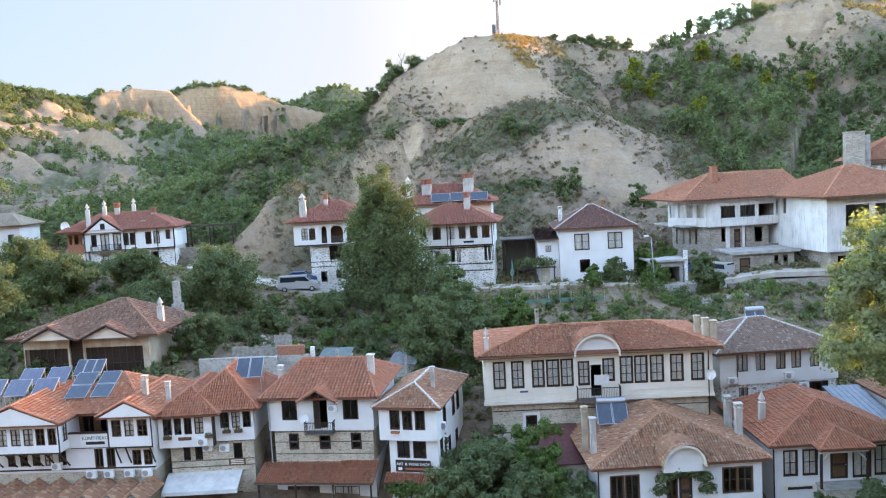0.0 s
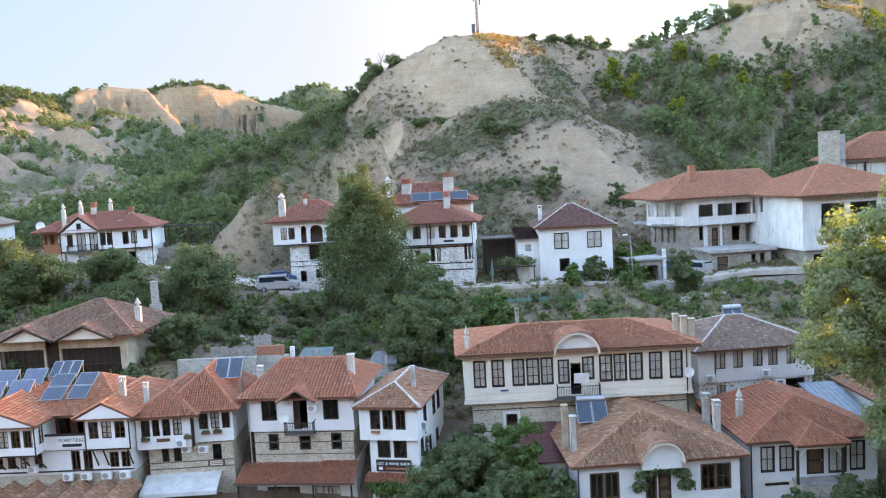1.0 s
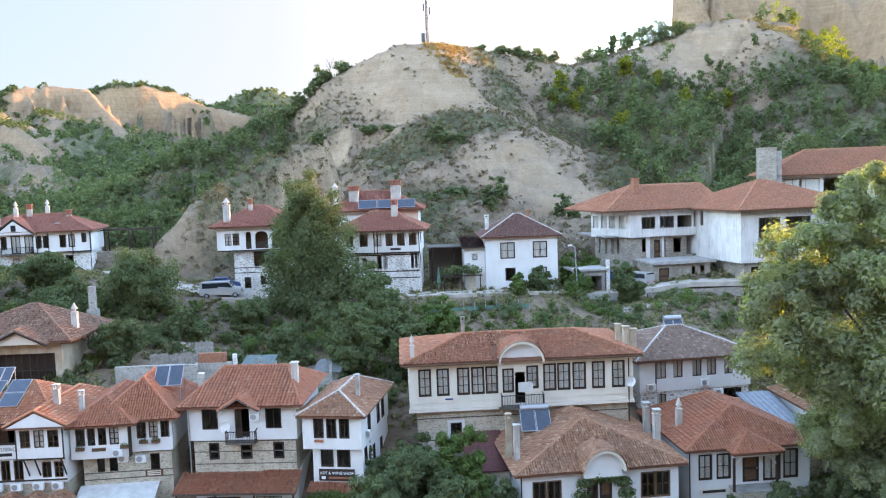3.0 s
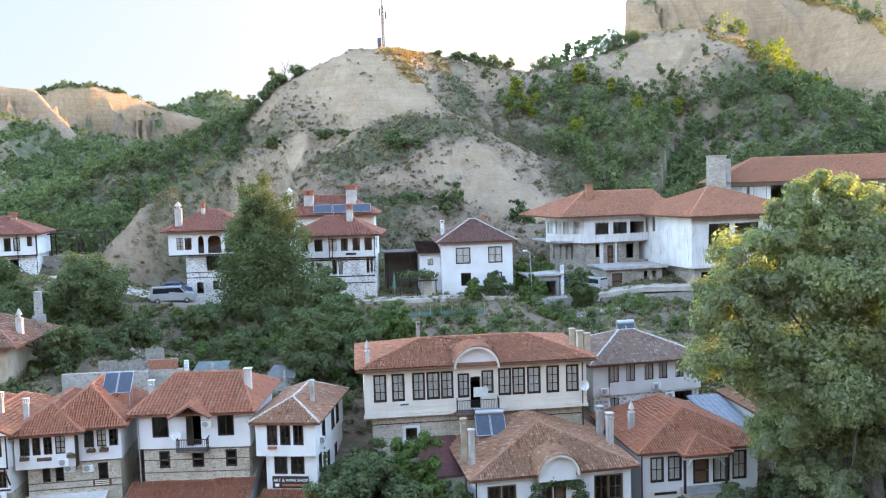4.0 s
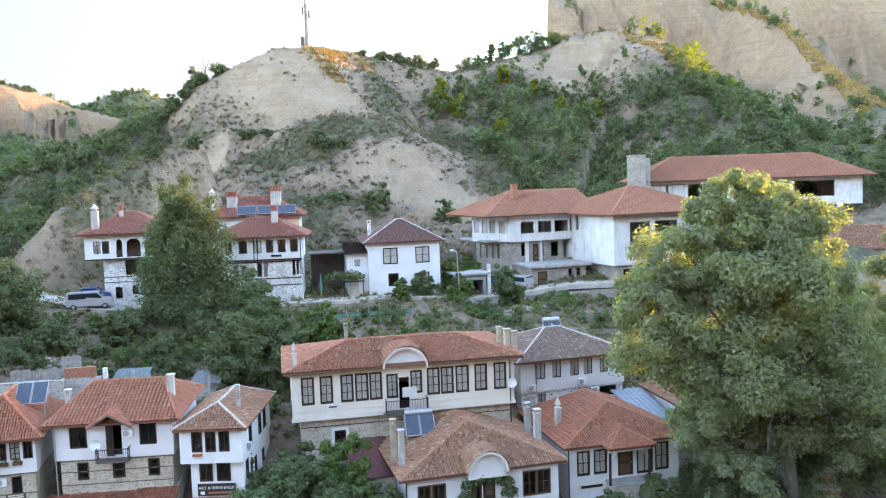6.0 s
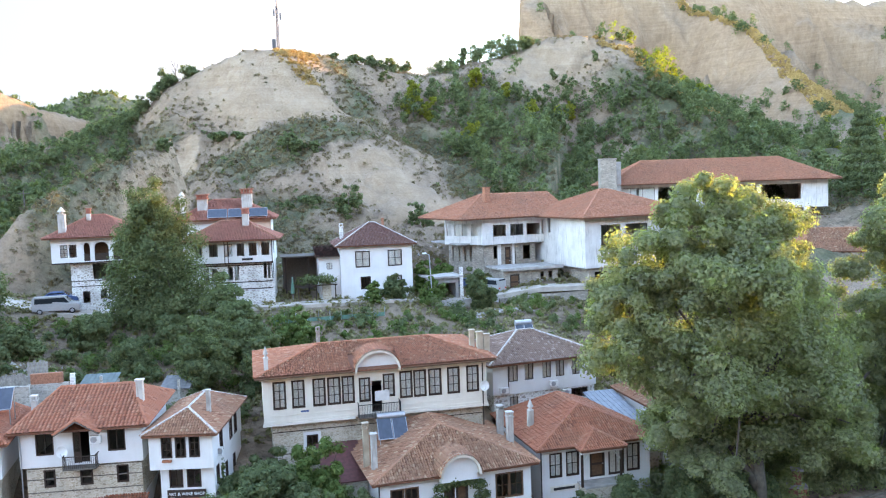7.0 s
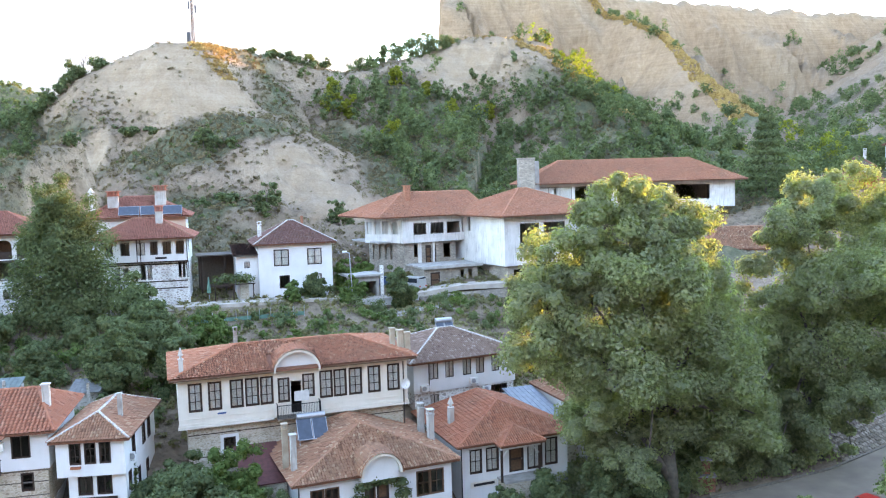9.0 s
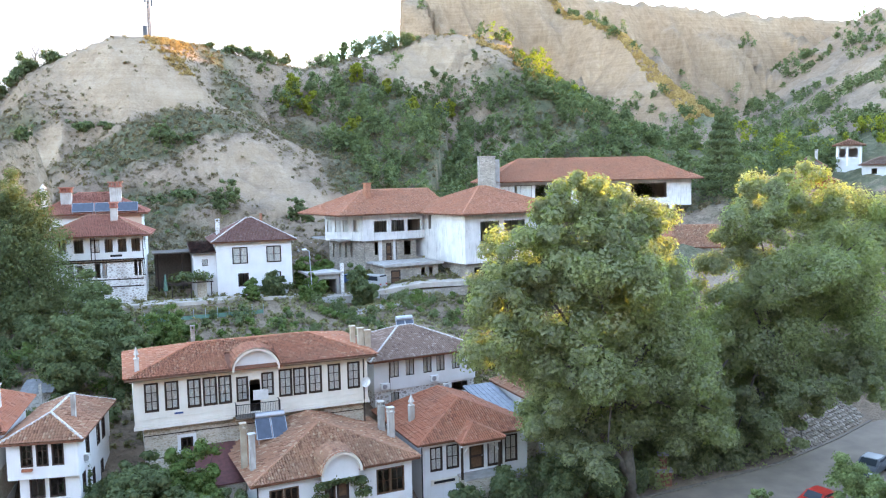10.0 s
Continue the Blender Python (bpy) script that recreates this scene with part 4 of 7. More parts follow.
    V, F = leaf_cloud(np.concatenate(cs), np.concatenate(rs), leaves // lobes, leaf, rng, False, inner)
    ob = new(name, leaf_mesh(name, V, F, mat))
    return tagged(ob, label, category, kind="stuff")


# ---- houses along the street ----
def span(lo, hi, z0, z1, style=None):
    return (lo, hi, z0, z1) if style is None else (lo, hi, z0, z1, style)


def bands(parent, x0, x1, y, zs, mat=None, h=0.1):
    """Timber courses let into a stone wall."""
    for z in zs:
        part("timber_band", boxes((x0, x1, y - 0.02, y + 0.08, z, z + h)), mat or WOOD_GREY, parent)


def gutter(parent, x0, x1, y, z):
    bm = bmesh.new()
    tube(bm, (x0, y, z), (x1, y, z), 0.07, 0.07, 8)
    part("gutter", bm, WOOD_MID, parent)


def downpipe(parent, x, y, z0, z1, mat=None):
    bm = bmesh.new()
    tube(bm, (x, y, z0), (x, y, z1), 0.05, 0.05, 8)
    part("downpipe", bm, mat or WOOD, parent)


def air_conditioner(parent, x, y, z, w=0.8):
    ob = part("air_conditioner", boxes((x, x + w, y - 0.3, y, z, z + 0.55)), PLASTIC, parent, "white outdoor air conditioning unit")
    bm = bmesh.new()
    tube(bm, (x + w * 0.38, y - 0.33, z + 0.28), (x + w * 0.38, y - 0.29, z + 0.28), 0.22, 0.22, 16)
    part("fan_grille", bm, METAL, ob)
    for q in (x + 0.05, x + w - 0.1):
        part("bracket", boxes((q, q + 0.05, y - 0.3, y, z - 0.05, z)), METAL, ob)
    return ob


def dish(parent, x, y, z, r=0.4, mat=None):
    bm = bmesh.new()
    rings = []
    for k in range(4):
        q = r * k / 3
        rings.append([bm.verts.new((x + math.cos(a) * q, y - 0.25 - 0.35 * (q / r) ** 2 * r, z + math.sin(a) * q * 1.1)) for a in [2 * math.pi * i / 16 for i in range(16)]])
    for a, b in zip(rings, rings[1:]):
        for i in range(16):
            bm.faces.new((a[i], a[(i + 1) % 16], b[(i + 1) % 16], b[i]))
    ob = part("satellite_dish", bm, mat or PLASTIC, parent, "pale satellite dish")
    arm = bmesh.new()
    tube(arm, (x, y, z - 0.05), (x, y - 0.25, z), 0.025)
    tube(arm, (x, y - 0.4, z - r * 0.9), (x, y - 0.75, z), 0.015)
    part("dish_arm", arm, METAL, ob)
    return ob


def solar_heater(x, y, z, yaw, w=2.0, h=2.0, tilt=42, tank=True, panels=2, label="blue flat-plate solar water heater on a tiled roof", glass=None, post=0.2):
    ob = thing("solar_heater", label, "solar heater", pose(x, y, z, 0, 0, yaw), "solar heaters")
    pw = w / panels
    for i in range(panels):
        m = pose(i * pw, 0, 0.15, tilt)
        pn = part("solar_panel", boxes((0.03, pw - 0.03, 0, h, 0, 0.08)), METAL, ob, m=m)
        part("collector_glass", boxes((0.07, pw - 0.07, 0.05, h - 0.05, 0.08, 0.09)), glass or SOLAR, pn)
    t = radians(tilt)
    for x in (0.1, w - 0.16):
        part("stand_leg", boxes((x, x + 0.06, h * math.cos(t) - 0.06, h * math.cos(t), -post, h * math.sin(t))), METAL, ob)
        part("stand_leg", boxes((x, x + 0.06, 0, 0.06, -post, 0.2)), METAL, ob)
    if tank:
        bm = bmesh.new()
        tube(bm, (0.1, h * math.cos(t) + 0.1, h * math.sin(t) + 0.35), (w - 0.1, h * math.cos(t) + 0.1, h * math.sin(t) + 0.35), 0.27, 0.27, 14)
        part("water_tank", bm, METAL, ob, "pale metal water tank")
    return ob


def house(x, y, z, yaw, label, category="house"):
    return thing("house", label, category, pose(x, y, z, 0, 0, yaw), "houses of the town")


def arch_pediment(parent, xc, y, z, w, h, depth, tile):
    """A rounded gable over the entrance bay: white tympanum, a moulded rim and a small curved tile roof."""
    n = 20
    pts = []
    for i in range(n + 1):
        a = math.pi * i / n
        pts.append((xc - math.cos(a) * w / 2, z + math.sin(a) * h))
    bm = bmesh.new()
    f = [bm.verts.new((px_, y, pz)) for px_, pz in pts]
    bm.faces.new(f[::-1])
    ob = part("pediment", bm, WHITE, parent, "white rounded pediment")
    rim = bmesh.new()
    big = [(xc + (px_ - xc) * 1.09, z + (pz - z) * 1.08 + 0.02) for px_, pz in pts]
    sm = [(xc + (px_ - xc) * 1.0, z + (pz - z) * 0.99 - 0.03) for px_, pz in pts]
    def ring(y0, y1):
        a0 = [rim.verts.new((p, y0, q)) for p, q in big]
        a1 = [rim.verts.new((p, y0, q)) for p, q in sm]
        b0 = [rim.verts.new((p, y1, q)) for p, q in big]
        b1 = [rim.verts.new((p, y1, q)) for p, q in sm]
        for i in range(len(big) - 1):
            rim.faces.new((a1[i], a1[i + 1], a0[i + 1], a0[i]))
            rim.faces.new((a0[i], a0[i + 1], b0[i + 1], b0[i]))
            rim.faces.new((a1[i + 1], a1[i], b1[i], b1[i + 1]))
    ring(y - 0.5, y + 0.05)
    part("cornice", rim, CREAM, ob)
    V, F = [], []
    for i in range(len(big) - 1):
        (p0, q0), (p1, q1) = big[i], big[i + 1]
        L = math.hypot(p1 - p0, q1 - q0)
        nx, nz = -(q1 - q0) / L, (p1 - p0) / L
        rows_ = int(depth / 0.34)
        for k in range(rows_):
            for c in range(max(1, round(L / 0.22))):
                m_ = max(1, round(L / 0.22))
                s0, s1 = c / m_, (c + 1.04) / m_
                base = len(V)
                for yy, lift in ((y - 0.6 + k * 0.34, 0.05), (y - 0.6 + (k + 1.12) * 0.34, 0.015)):
                    for s, hh in ((s0, 0), ((s0 + s1) / 2, 0.07), (s1, 0)):
                        V.append((p0 + (p1 - p0) * s + nx * (hh + lift), yy, q0 + (q1 - q0) * s + nz * (hh + lift)))
                F += [(base, base + 1, base + 4, base + 3), (base + 1, base + 2, base + 5, base + 4)]
    tagged(part("pediment_tiles", mesh_of("pediment_tiles", V, F, tile), None, ob), kind="stuff")
    return ob


def balcony(parent, x0, x1, y0, y1, z, mat, rail=0.95, slab=0.12):
    ob = part("balcony", boxes((x0, x1, y0, y1, z, z + slab)), WOOD_GREY, parent)
    bm = boxes((x0, x1, y0, y0 + 0.05, z + rail, z + rail + 0.05), (x0, x0 + 0.05, y0 + 0.05, y1, z + rail, z + rail + 0.05), (x1 - 0.05, x1, y0 + 0.05, y1, z + rail, z + rail + 0.05))
    n = int((x1 - x0) / 0.13)
    for i in range(n + 1):
        x = x0 + 0.02 + (x1 - x0 - 0.04) * i / n
        box(bm, x - 0.012, x + 0.012, y0 + 0.012, y0 + 0.036, z + slab, z + rail)
    for i in range(1, int((y1 - y0) / 0.13)):
        yy = y0 + i * 0.13
        for x in (x0 + 0.025, x1 - 0.025):
            box(bm, x - 0.012, x + 0.012, yy - 0.012, yy + 0.012, z + slab, z + rail)
    part("railing", bm, mat, ob)
    return ob


def main_house():
    h = house(2.7, 64.0, 4.0, -2.0, "large white timbered house with red tiled hip roof and rounded pediment")
    k = 0.0443
    W = lambda a, b, z0=4.95, z1=7.0: span((a - 852) * k, (b - 852) * k, z0, z1)
    fr = [W(871, 890), W(904, 923), W(941, 960), W(967, 987), W(993, 1012), W(1024, 1041, 4.95, 6.75), W(1045, 1064, 3.9, 6.5) + ("open",), W(1068, 1086, 5.2, 6.9), W(1099, 1119), W(1125, 1145), W(1153, 1174), W(1189, 1209), W(1226, 1246)]
    storey(h, 0, 18.2, 0, 9.5, 3.7, 7.5, CREAM, front=fr, right=[(1, 1.9, 4.95, 6.9), (3.5, 4.4, 4.95, 6.9)], curtain=1.0, wmat=WOOD, trim=0.09)
    storey(h, 0.6, 17.9, 0.5, 9.3, -1.5, 3.698, STONE, front=[(2.7, 3.5, 1.55, 2.4)], style="cross", trim=0.06, curtain=0)
    part("window_surround", ring_frame(3.0, 4.4, 1.25, 2.7, 0.28, 0.485, 0.497), WHITE, h)
    bands(h, 0.6, 17.9, 0.5, (1.05, 2.85), WOOD, 0.07)
    for q in ((-0.1, 7.15, -0.12, 0.1, 3.58, 3.78), (10.9, 18.3, -0.12, 0.1, 3.58, 3.78), (-0.05, 7.1, -0.06, 0.0, 3.8, 3.98), (10.95, 18.25, -0.06, 0.0, 3.8, 3.98), (-0.02, 7.1, -0.03, 0.0, 4.3, 4.36), (10.95, 18.22, -0.03, 0.0, 4.3, 4.36), (-0.25, 6.9, -0.3, 0.0, 7.3, 7.5), (11.2, 18.4, -0.3, 0.0, 7.3, 7.5)):
        part("moulding", boxes(q), CREAM, h)
    hip_roof(h, -0.6, 18.9, -0.6, 10.2, 7.62, 1.3, (1.0, 0.85), mat=TILE_RED, cap=TILE_RED, skip=lambda u, v: 7.6 < u < 11.6 and v < 0.5, rough=0.016)
    arch_pediment(h, 9.05, -0.12, 7.35, 3.4, 1.6, 3.2, TILE_RED)
    balcony(h, 7.35, 10.75, -1.0, 0.0, 3.72, BLACK, 1.1)
    gutter(h, -0.6, 7.0, -0.66, 7.52)
    gutter(h, 11.1, 18.9, -0.66, 7.52)
    downpipe(h, 17.85, -0.08, 2.0, 7.45)
    plate = part("plaque", boxes((2.75, 3.6, -0.035, 0.0, 4.42, 4.72)), CREAM, h, "small pale plaque with a blue sign")
    part("plaque_bar", boxes((2.85, 3.5, -0.045, -0.03, 4.5, 4.64)), CAR_BLUE, plate)
    dish(h, 17.9, -0.1, 5.4)
    chimney(h, 0.35, 0.6, 7.2, 8.9, 0.42, WHITE, "spire")
    chimney(h, 17.9, 3.2, 7.2, 9.4, 0.5, CREAM, "flat")
    chimney(h, 18.4, 2.5, 7.2, 9.3, 0.6, CREAM, "flat")
    chimney(h, 18.95, 2.3, 6.8, 9.1, 0.6, CREAM, "flat")
    chimney(h, 5.0, 7.0, 8.0, 9.6, 0.4, STONE_GREY, "cap")


def komplex_house():
    h = house(-36.0, 60.2, 0.0, -4.0, "white guest house with two gabled wings and brown windows")
    wood = WOOD_MID
    storey(h, 0.0, 6.4, 0.0, 9.5, 6.95, 9.25, WHITE, front=[(0.5, 1.2, 7.55, 8.85), (1.55, 2.3, 7.55, 8.85), (2.6, 3.35, 7.55, 8.85), (3.6, 4.35, 7.55, 8.85), (4.56, 5.28, 7.55, 8.85), (5.5, 6.2, 7.55, 8.85)], right=[(0.5, 1.2, 7.6, 9.0)], wmat=wood, curtain=0.4)
    storey(h, 9.7, 13.2, 0.9, 9.5, 6.85, 9.45, WHITE, front=[(0.35, 1.1, 7.75, 9.05), (1.35, 2.1, 7.75, 9.05), (2.35, 3.15, 7.75, 9.05)], wmat=wood, curtain=0.4)
    storey(h, 6.4, 9.7, 3.0, 9.5, 6.85, 9.4, WOOD_MID, front=[(0.3, 1.2, 7.0, 8.9, "two"), (1.7, 2.9, 7.0, 8.9, "two")], wmat=WOOD)
    part("balcony_front", boxes((6.4, 9.7, 1.3, 1.45, 6.85, 7.95)), WHITE, h)
    part("balcony_rail", boxes((6.4, 9.7, 1.25, 1.5, 7.95, 8.07)), WOOD, h)
    part("balcony_floor", boxes((6.4, 9.7, 1.45, 3.0, 6.75, 6.87)), WOOD, h)
    sign = part("sign", boxes((7.35, 9.6, 1.26, 1.3, 7.0, 7.85)), PLASTIC, h, "white board with dark lettering")
    lettering(sign, "КОМПЛЕКС", 8.5, 1.255, 7.48, 0.36, BLACK)
    part("sign_bar", boxes((7.75, 9.25, 1.245, 1.262, 7.1, 7.33)), BLACK, sign)
    for x in (0.0, 6.3, 9.7, 13.1):
        y = -0.02 if x < 7 else 0.88
        part("corner_board", boxes((x, x + 0.1, y, y + 0.04, 6.95 if x < 7 else 6.85, 9.2)), WOOD, h)
    for a, b, y in ((0, 6.4, -0.02), (9.7, 13.2, 0.88)):
        part("base_board", boxes((a, b, y, y + 0.04, 6.85, 6.97)), WOOD, h)
    storey(h, 0.0, 13.0, 1.5, 9.5, 4.9, 6.848, WHITE, front=[(1.2, 1.85, 5.45, 6.6), (2.2, 2.85, 5.45, 6.6), (3.2, 3.85, 5.45, 6.6), (4.2, 4.85, 5.45, 6.6), (5.3, 5.95, 5.45, 6.6), (8.2, 8.9, 5.2, 6.7, "two"), (9.15, 9.85, 5.2, 6.7, "two"), (11.2, 11.9, 5.3, 6.5), (12.1, 12.8, 5.3, 6.5)], wmat=wood, curtain=0.1)
    for k, x in enumerate((0.8, 1.95, 3.0, 4.05, 5.1, 6.2)):
        bm = bmesh.new()
        tube(bm, (x, 1.48, 5.45), (x, 0.1, 6.9), 0.06, 0.06, 6)
        part("strut", bm, WOOD, h)
    for x in (10.2, 11.0, 12.9):
        bm = bmesh.new()
        tube(bm, (x + 0.1, 1.48, 5.5), (x, 0.95, 6.85), 0.06, 0.06, 6)
        part("strut", bm, WOOD, h)
    storey(h, 0.0, 13.0, 1.6, 9.5, -0.5, 4.898, STONE)
    part("timber_band", boxes((0.0, 13.0, 1.42, 1.6, 5.1, 5.2)), WOOD, h)
    for x in (4.9, 7.6, 9.0, 10.6, 12.0):
        air_conditioner(h, x, 1.42, 5.22 if x < 6 else 4.5, 0.75)
    for i in range(8):
        small_gable(h, 0.0 + i * 1.8, 1.85, -2.2, 1.5, 3.75, 0.65, TILE_OLD)
    hip_roof(h, -0.5, 6.9, -0.6, 10, 9.3, 1.45, (0.0, 0.8), axis="y", mat=TILE_RED)
    gable_wall(h, -0.2, 6.6, -0.62, 9.3, 1.33, WHITE, 0.015)
    hip_roof(h, 9.2, 13.8, 0.3, 10, 9.45, 1.15, (0.0, 0.8), axis="y", mat=TILE_RED)
    gable_wall(h, 9.45, 13.55, 0.28, 9.45, 1.02, WHITE, 0.015)
    hip_roof(h, 4.6, 12.4, 1.9, 10.4, 9.3, 2.2, (0.8, 0.8), mat=TILE_RED)
    chimney(h, 12.0, 3.0, 9.8, 11.5, 0.5, WHITE, "cap")


def corner_house():
    h = house(-22.6, 61.0, 0.0, 0.0, "white overhanging house with orange tiled roof above stone floor")
    k = 0.0424
    U = lambda a, b: span((a - 277) * k, (b - 277) * k, 7.45, 8.75)
    storey(h, 0, 4.2, 0, 8.5, 6.45, 9.0, WHITE, front=[U(286, 302), U(306, 319), U(324, 338), U(343, 359)], curtain=0.1)
    storey(h, 4.21, 7.2, 0.6, 8.6, 6.6, 9.1, WHITE, front=[(0.4, 1.1, 7.6, 8.85), (1.3, 1.95, 7.6, 8.85), (2.15, 2.8, 7.6, 8.85)], curtain=0.1)
    storey(h, 0.5, 7.0, 0.9, 8.5, 4.1, 6.448, STONE, front=[(1.0, 1.55, 5.1, 6.2, "one"), (1.9, 2.5, 5.1, 6.2, "one"), (4.9, 5.6, 5.0, 6.3, "one")], curtain=0)
    storey(h, 0.5, 7.0, 0.95, 8.5, -0.5, 4.098, STONE, front=[(2.0, 3.4, 0.2, 2.4, "door"), (4.4, 5.4, 0.2, 2.4, "door")])
    bands(h, 0.5, 7.0, 0.9, (4.5, 5.0), WOOD_GREY, 0.08)
    part("corner_board", boxes((4.14, 4.22, -0.02, 0.6, 6.4, 9.0)), WOOD, h)
    part("name_board", boxes((1.5, 2.5, -0.05, 0.0, 7.0, 7.25)), WOOD_MID, h)
    for x, z in ((0.4, 7.3), (3.6, 7.3), (4.8, 7.4), (5.7, 7.4)):
        y = 0 if x < 4 else 0.6
        bx = part("flower_box", boxes((x, x + 0.6, y - 0.25, y - 0.02, z - 0.15, z + 0.05)), WOOD_MID, h)
        V, F = leaf_cloud([(x + 0.3, y - 0.15, z + 0.12)], [(0.3, 0.12, 0.13)], 60, 0.06, np.random.RandomState(int(x * 10)))
        tagged(part("flowers", leaf_mesh("flowers", V, F, LEAF), None, bx), kind="stuff")
    air_conditioner(h, 3.1, 0.85, 5.85, 0.75)
    air_conditioner(h, 4.4, 0.85, 5.75, 0.75)
    air_conditioner(h, 3.0, -0.02, 6.6, 0.75)
    sg = part("sign", boxes((5.0, 6.3, 0.8, 0.86, 4.55, 5.1)), WOOD_MID, h, "brown board with pale writing bars")
    for i in range(3):
        part("sign_bar", boxes((5.15, 6.15, 0.785, 0.802, 4.65 + i * 0.14, 4.72 + i * 0.14)), CREAM, sg)
    bm = bmesh.new()
    v = [bm.verts.new(p) for p in ((0.2, -1.1, 3.35), (6.0, -1.1, 3.35), (6.0, 0.9, 4.15), (0.2, 0.9, 4.15), (0.2, -1.12, 3.05), (6.0, -1.12, 3.05))]
    bm.faces.new((v[0], v[1], v[2], v[3]))
    bm.faces.new((v[4], v[5], v[1], v[0]))
    aw = part("awning", bm, AWNING, h, "white canvas shop awning")
    for x in (0.3, 5.9):
        bm = bmesh.new()
        tube(bm, (x, -1.05, 3.35), (x, 0.9, 3.0), 0.03)
        part("awning_arm", bm, METAL, aw)
    hip_roof(h, -0.5, 4.9, -0.6, 8.9, 9.05, 1.55, (1.0, 0.7), axis="y", mat=TILE_ORANGE)
    hip_roof(h, 1.6, 7.8, 0.0, 9.2, 9.15, 2.5, (1.0, 0.9), axis="y", mat=TILE_ORANGE)
    chimney(h, 0.5, 1.5, 9.3, 10.9, 0.42, WHITE, "cap")
    solar_heater(-17.35, 64.4, 10.65, 0, 2.2, 2.0, 40, False, post=1.2)


def balcony_house():
    h = house(-14.3, 62.0, 0.0, -8.0, "white and stone house with a small balcony under a tiled gable")
    k = 0.0431
    U = lambda a, b, z0, z1, s=None: span((a - 475) * k, (b - 475) * k, z0, z1, s)
    storey(h, 0, 8.35, 0, 8.4, 7.05, 9.7, WHITE, front=[U(502, 528, 7.95, 9.5, "two"), U(559, 585, 7.2, 9.5, "open"), U(615, 641, 7.95, 9.5, "two")], curtain=0.1, trim=0.04)
    storey(h, 0.35, 8.2, 0.12, 8.3, 4.5, 7.048, STONE, front=[U(503, 518, 5.6, 6.75, "one"), U(560, 577, 5.6, 6.75, "one"), U(618, 634, 5.6, 6.75, "one")], trim=0.07, curtain=0)
    storey(h, 0.3, 8.25, 0.06, 8.35, -0.5, 4.498, WHITE, front=[(0.8, 3.4, 0.4, 2.6, "wide"), (4.6, 6.6, 0.2, 2.6, "wide")])
    bands(h, 0.35, 8.2, 0.12, (5.15, 6.1, 6.9), WOOD_GREY, 0.07)
    hip_roof(h, -0.5, 8.9, -0.6, 9.2, 9.75, 2.0, (0.45, 0.42), mat=TILE_ORANGE, cap=TILE_ORANGE, pitch=0.28, row=0.36)
    small_gable(h, 4.2, 3.0, -1.1, 2.2, 9.55, 0.95, TILE_ORANGE)
    balcony(h, 3.1, 5.35, -0.9, 0.0, 6.95, WOOD)
    d = part("door", boxes((3.65, 4.15, 0.02, 0.07, 7.2, 9.4)), WOOD, h, "half-open dark balcony door")
    part("pane", boxes((3.75, 4.05, 0.0, 0.015, 8.0, 9.2)), GLASS, d)
    air_conditioner(h, 4.85, -0.02, 8.6, 0.75)
    dish(h, 3.0, -0.1, 8.2, 0.4)
    chimney(h, 7.8, 2.6, 10.2, 12.3, 0.6, WHITE, "flat")
    chimney(h, 0.1, 3.2, 9.6, 11.1, 0.5, WHITE, "cap")
    downpipe(h, 0.1, -0.06, 3.0, 9.6, METAL)
    lean_roof(h, -0.6, 5.6, -2.4, 0.0, 3.75, 4.5, TILE_ORANGE)
    lean_roof(h, 5.62, 8.6, -2.5, 0.0, 3.75, 4.6, TILE_ORANGE)
    for x in (-0.4, 2.5, 5.4, 8.3):
        part("canopy_post", boxes((x, x + 0.12, -2.3, -2.18, 0, 3.7)), WOOD, h)


def shop_house():
    h = house(-5.55, 60.0, 0.0, -14.0, "white narrow house with overhanging upper floor and shop sign")
    k = 0.0418
    U = lambda a, b: span((a - 663) * k, (b - 663) * k, 7.4, 8.9)
    storey(h, 0, 4.5, 0, 9.0, 6.5, 9.05, WHITE, front=[U(685, 701), U(708.5, 724.5), U(732, 748)], right=[(2.0, 2.8, 7.0, 8.6), (5.0, 5.8, 7.0, 8.6), (6.6, 7.4, 7.0, 8.6)], curtain=0.25, trim=0.05)
    Lw = lambda a, b: span((a - 680) * k, (b - 680) * k, 5.05, 6.3, "two")
    storey(h, 0.55, 4.4, 0.5, 9.0, -0.5, 6.498, WHITE, front=[Lw(696, 717), Lw(726, 748), (0.6, 3.2, 0.3, 2.6, "wide")], right=[(0.6, 1.3, 5.0, 6.2), (3.2, 3.8, 4.2, 5.6), (5.6, 6.3, 4.0, 5.4)], trim=0.05)
    hip_roof(h, -0.35, 4.95, -0.45, 9.4, 9.1, 1.25, (1.0, 0.9), axis="y", mat=TILE_OLD, cap=MORTAR)
    chimney(h, 3.6, 2.9, 9.2, 11.4, 0.36, WHITE, "flat")
    air_conditioner(h, 4.52, 1.6, 7.0, 0.3)
    part("flower_box", boxes((0.95, 1.6, -0.25, -0.03, 7.1, 7.25)), TILE_ORANGE, h, "orange flower box")
    sg = part("sign", boxes((1.0, 3.75, 0.38, 0.46, 3.95, 4.85)), WOOD, h, "dark board with white lettering")
    lettering(sg, "ART & WINE SHOP", 2.37, 0.375, 4.45, 0.31, PLASTIC)
    part("sign_bar", boxes((1.75, 3.5, 0.365, 0.382, 4.12, 4.26)), TILE_ORANGE, sg)
    part("sign_mark", boxes((1.2, 1.5, 0.365, 0.382, 4.08, 4.3)), PLASTIC, sg)
    lean_roof(h, 0.2, 4.7, -0.5, 0.5, 3.35, 3.75, TILE_ORANGE)
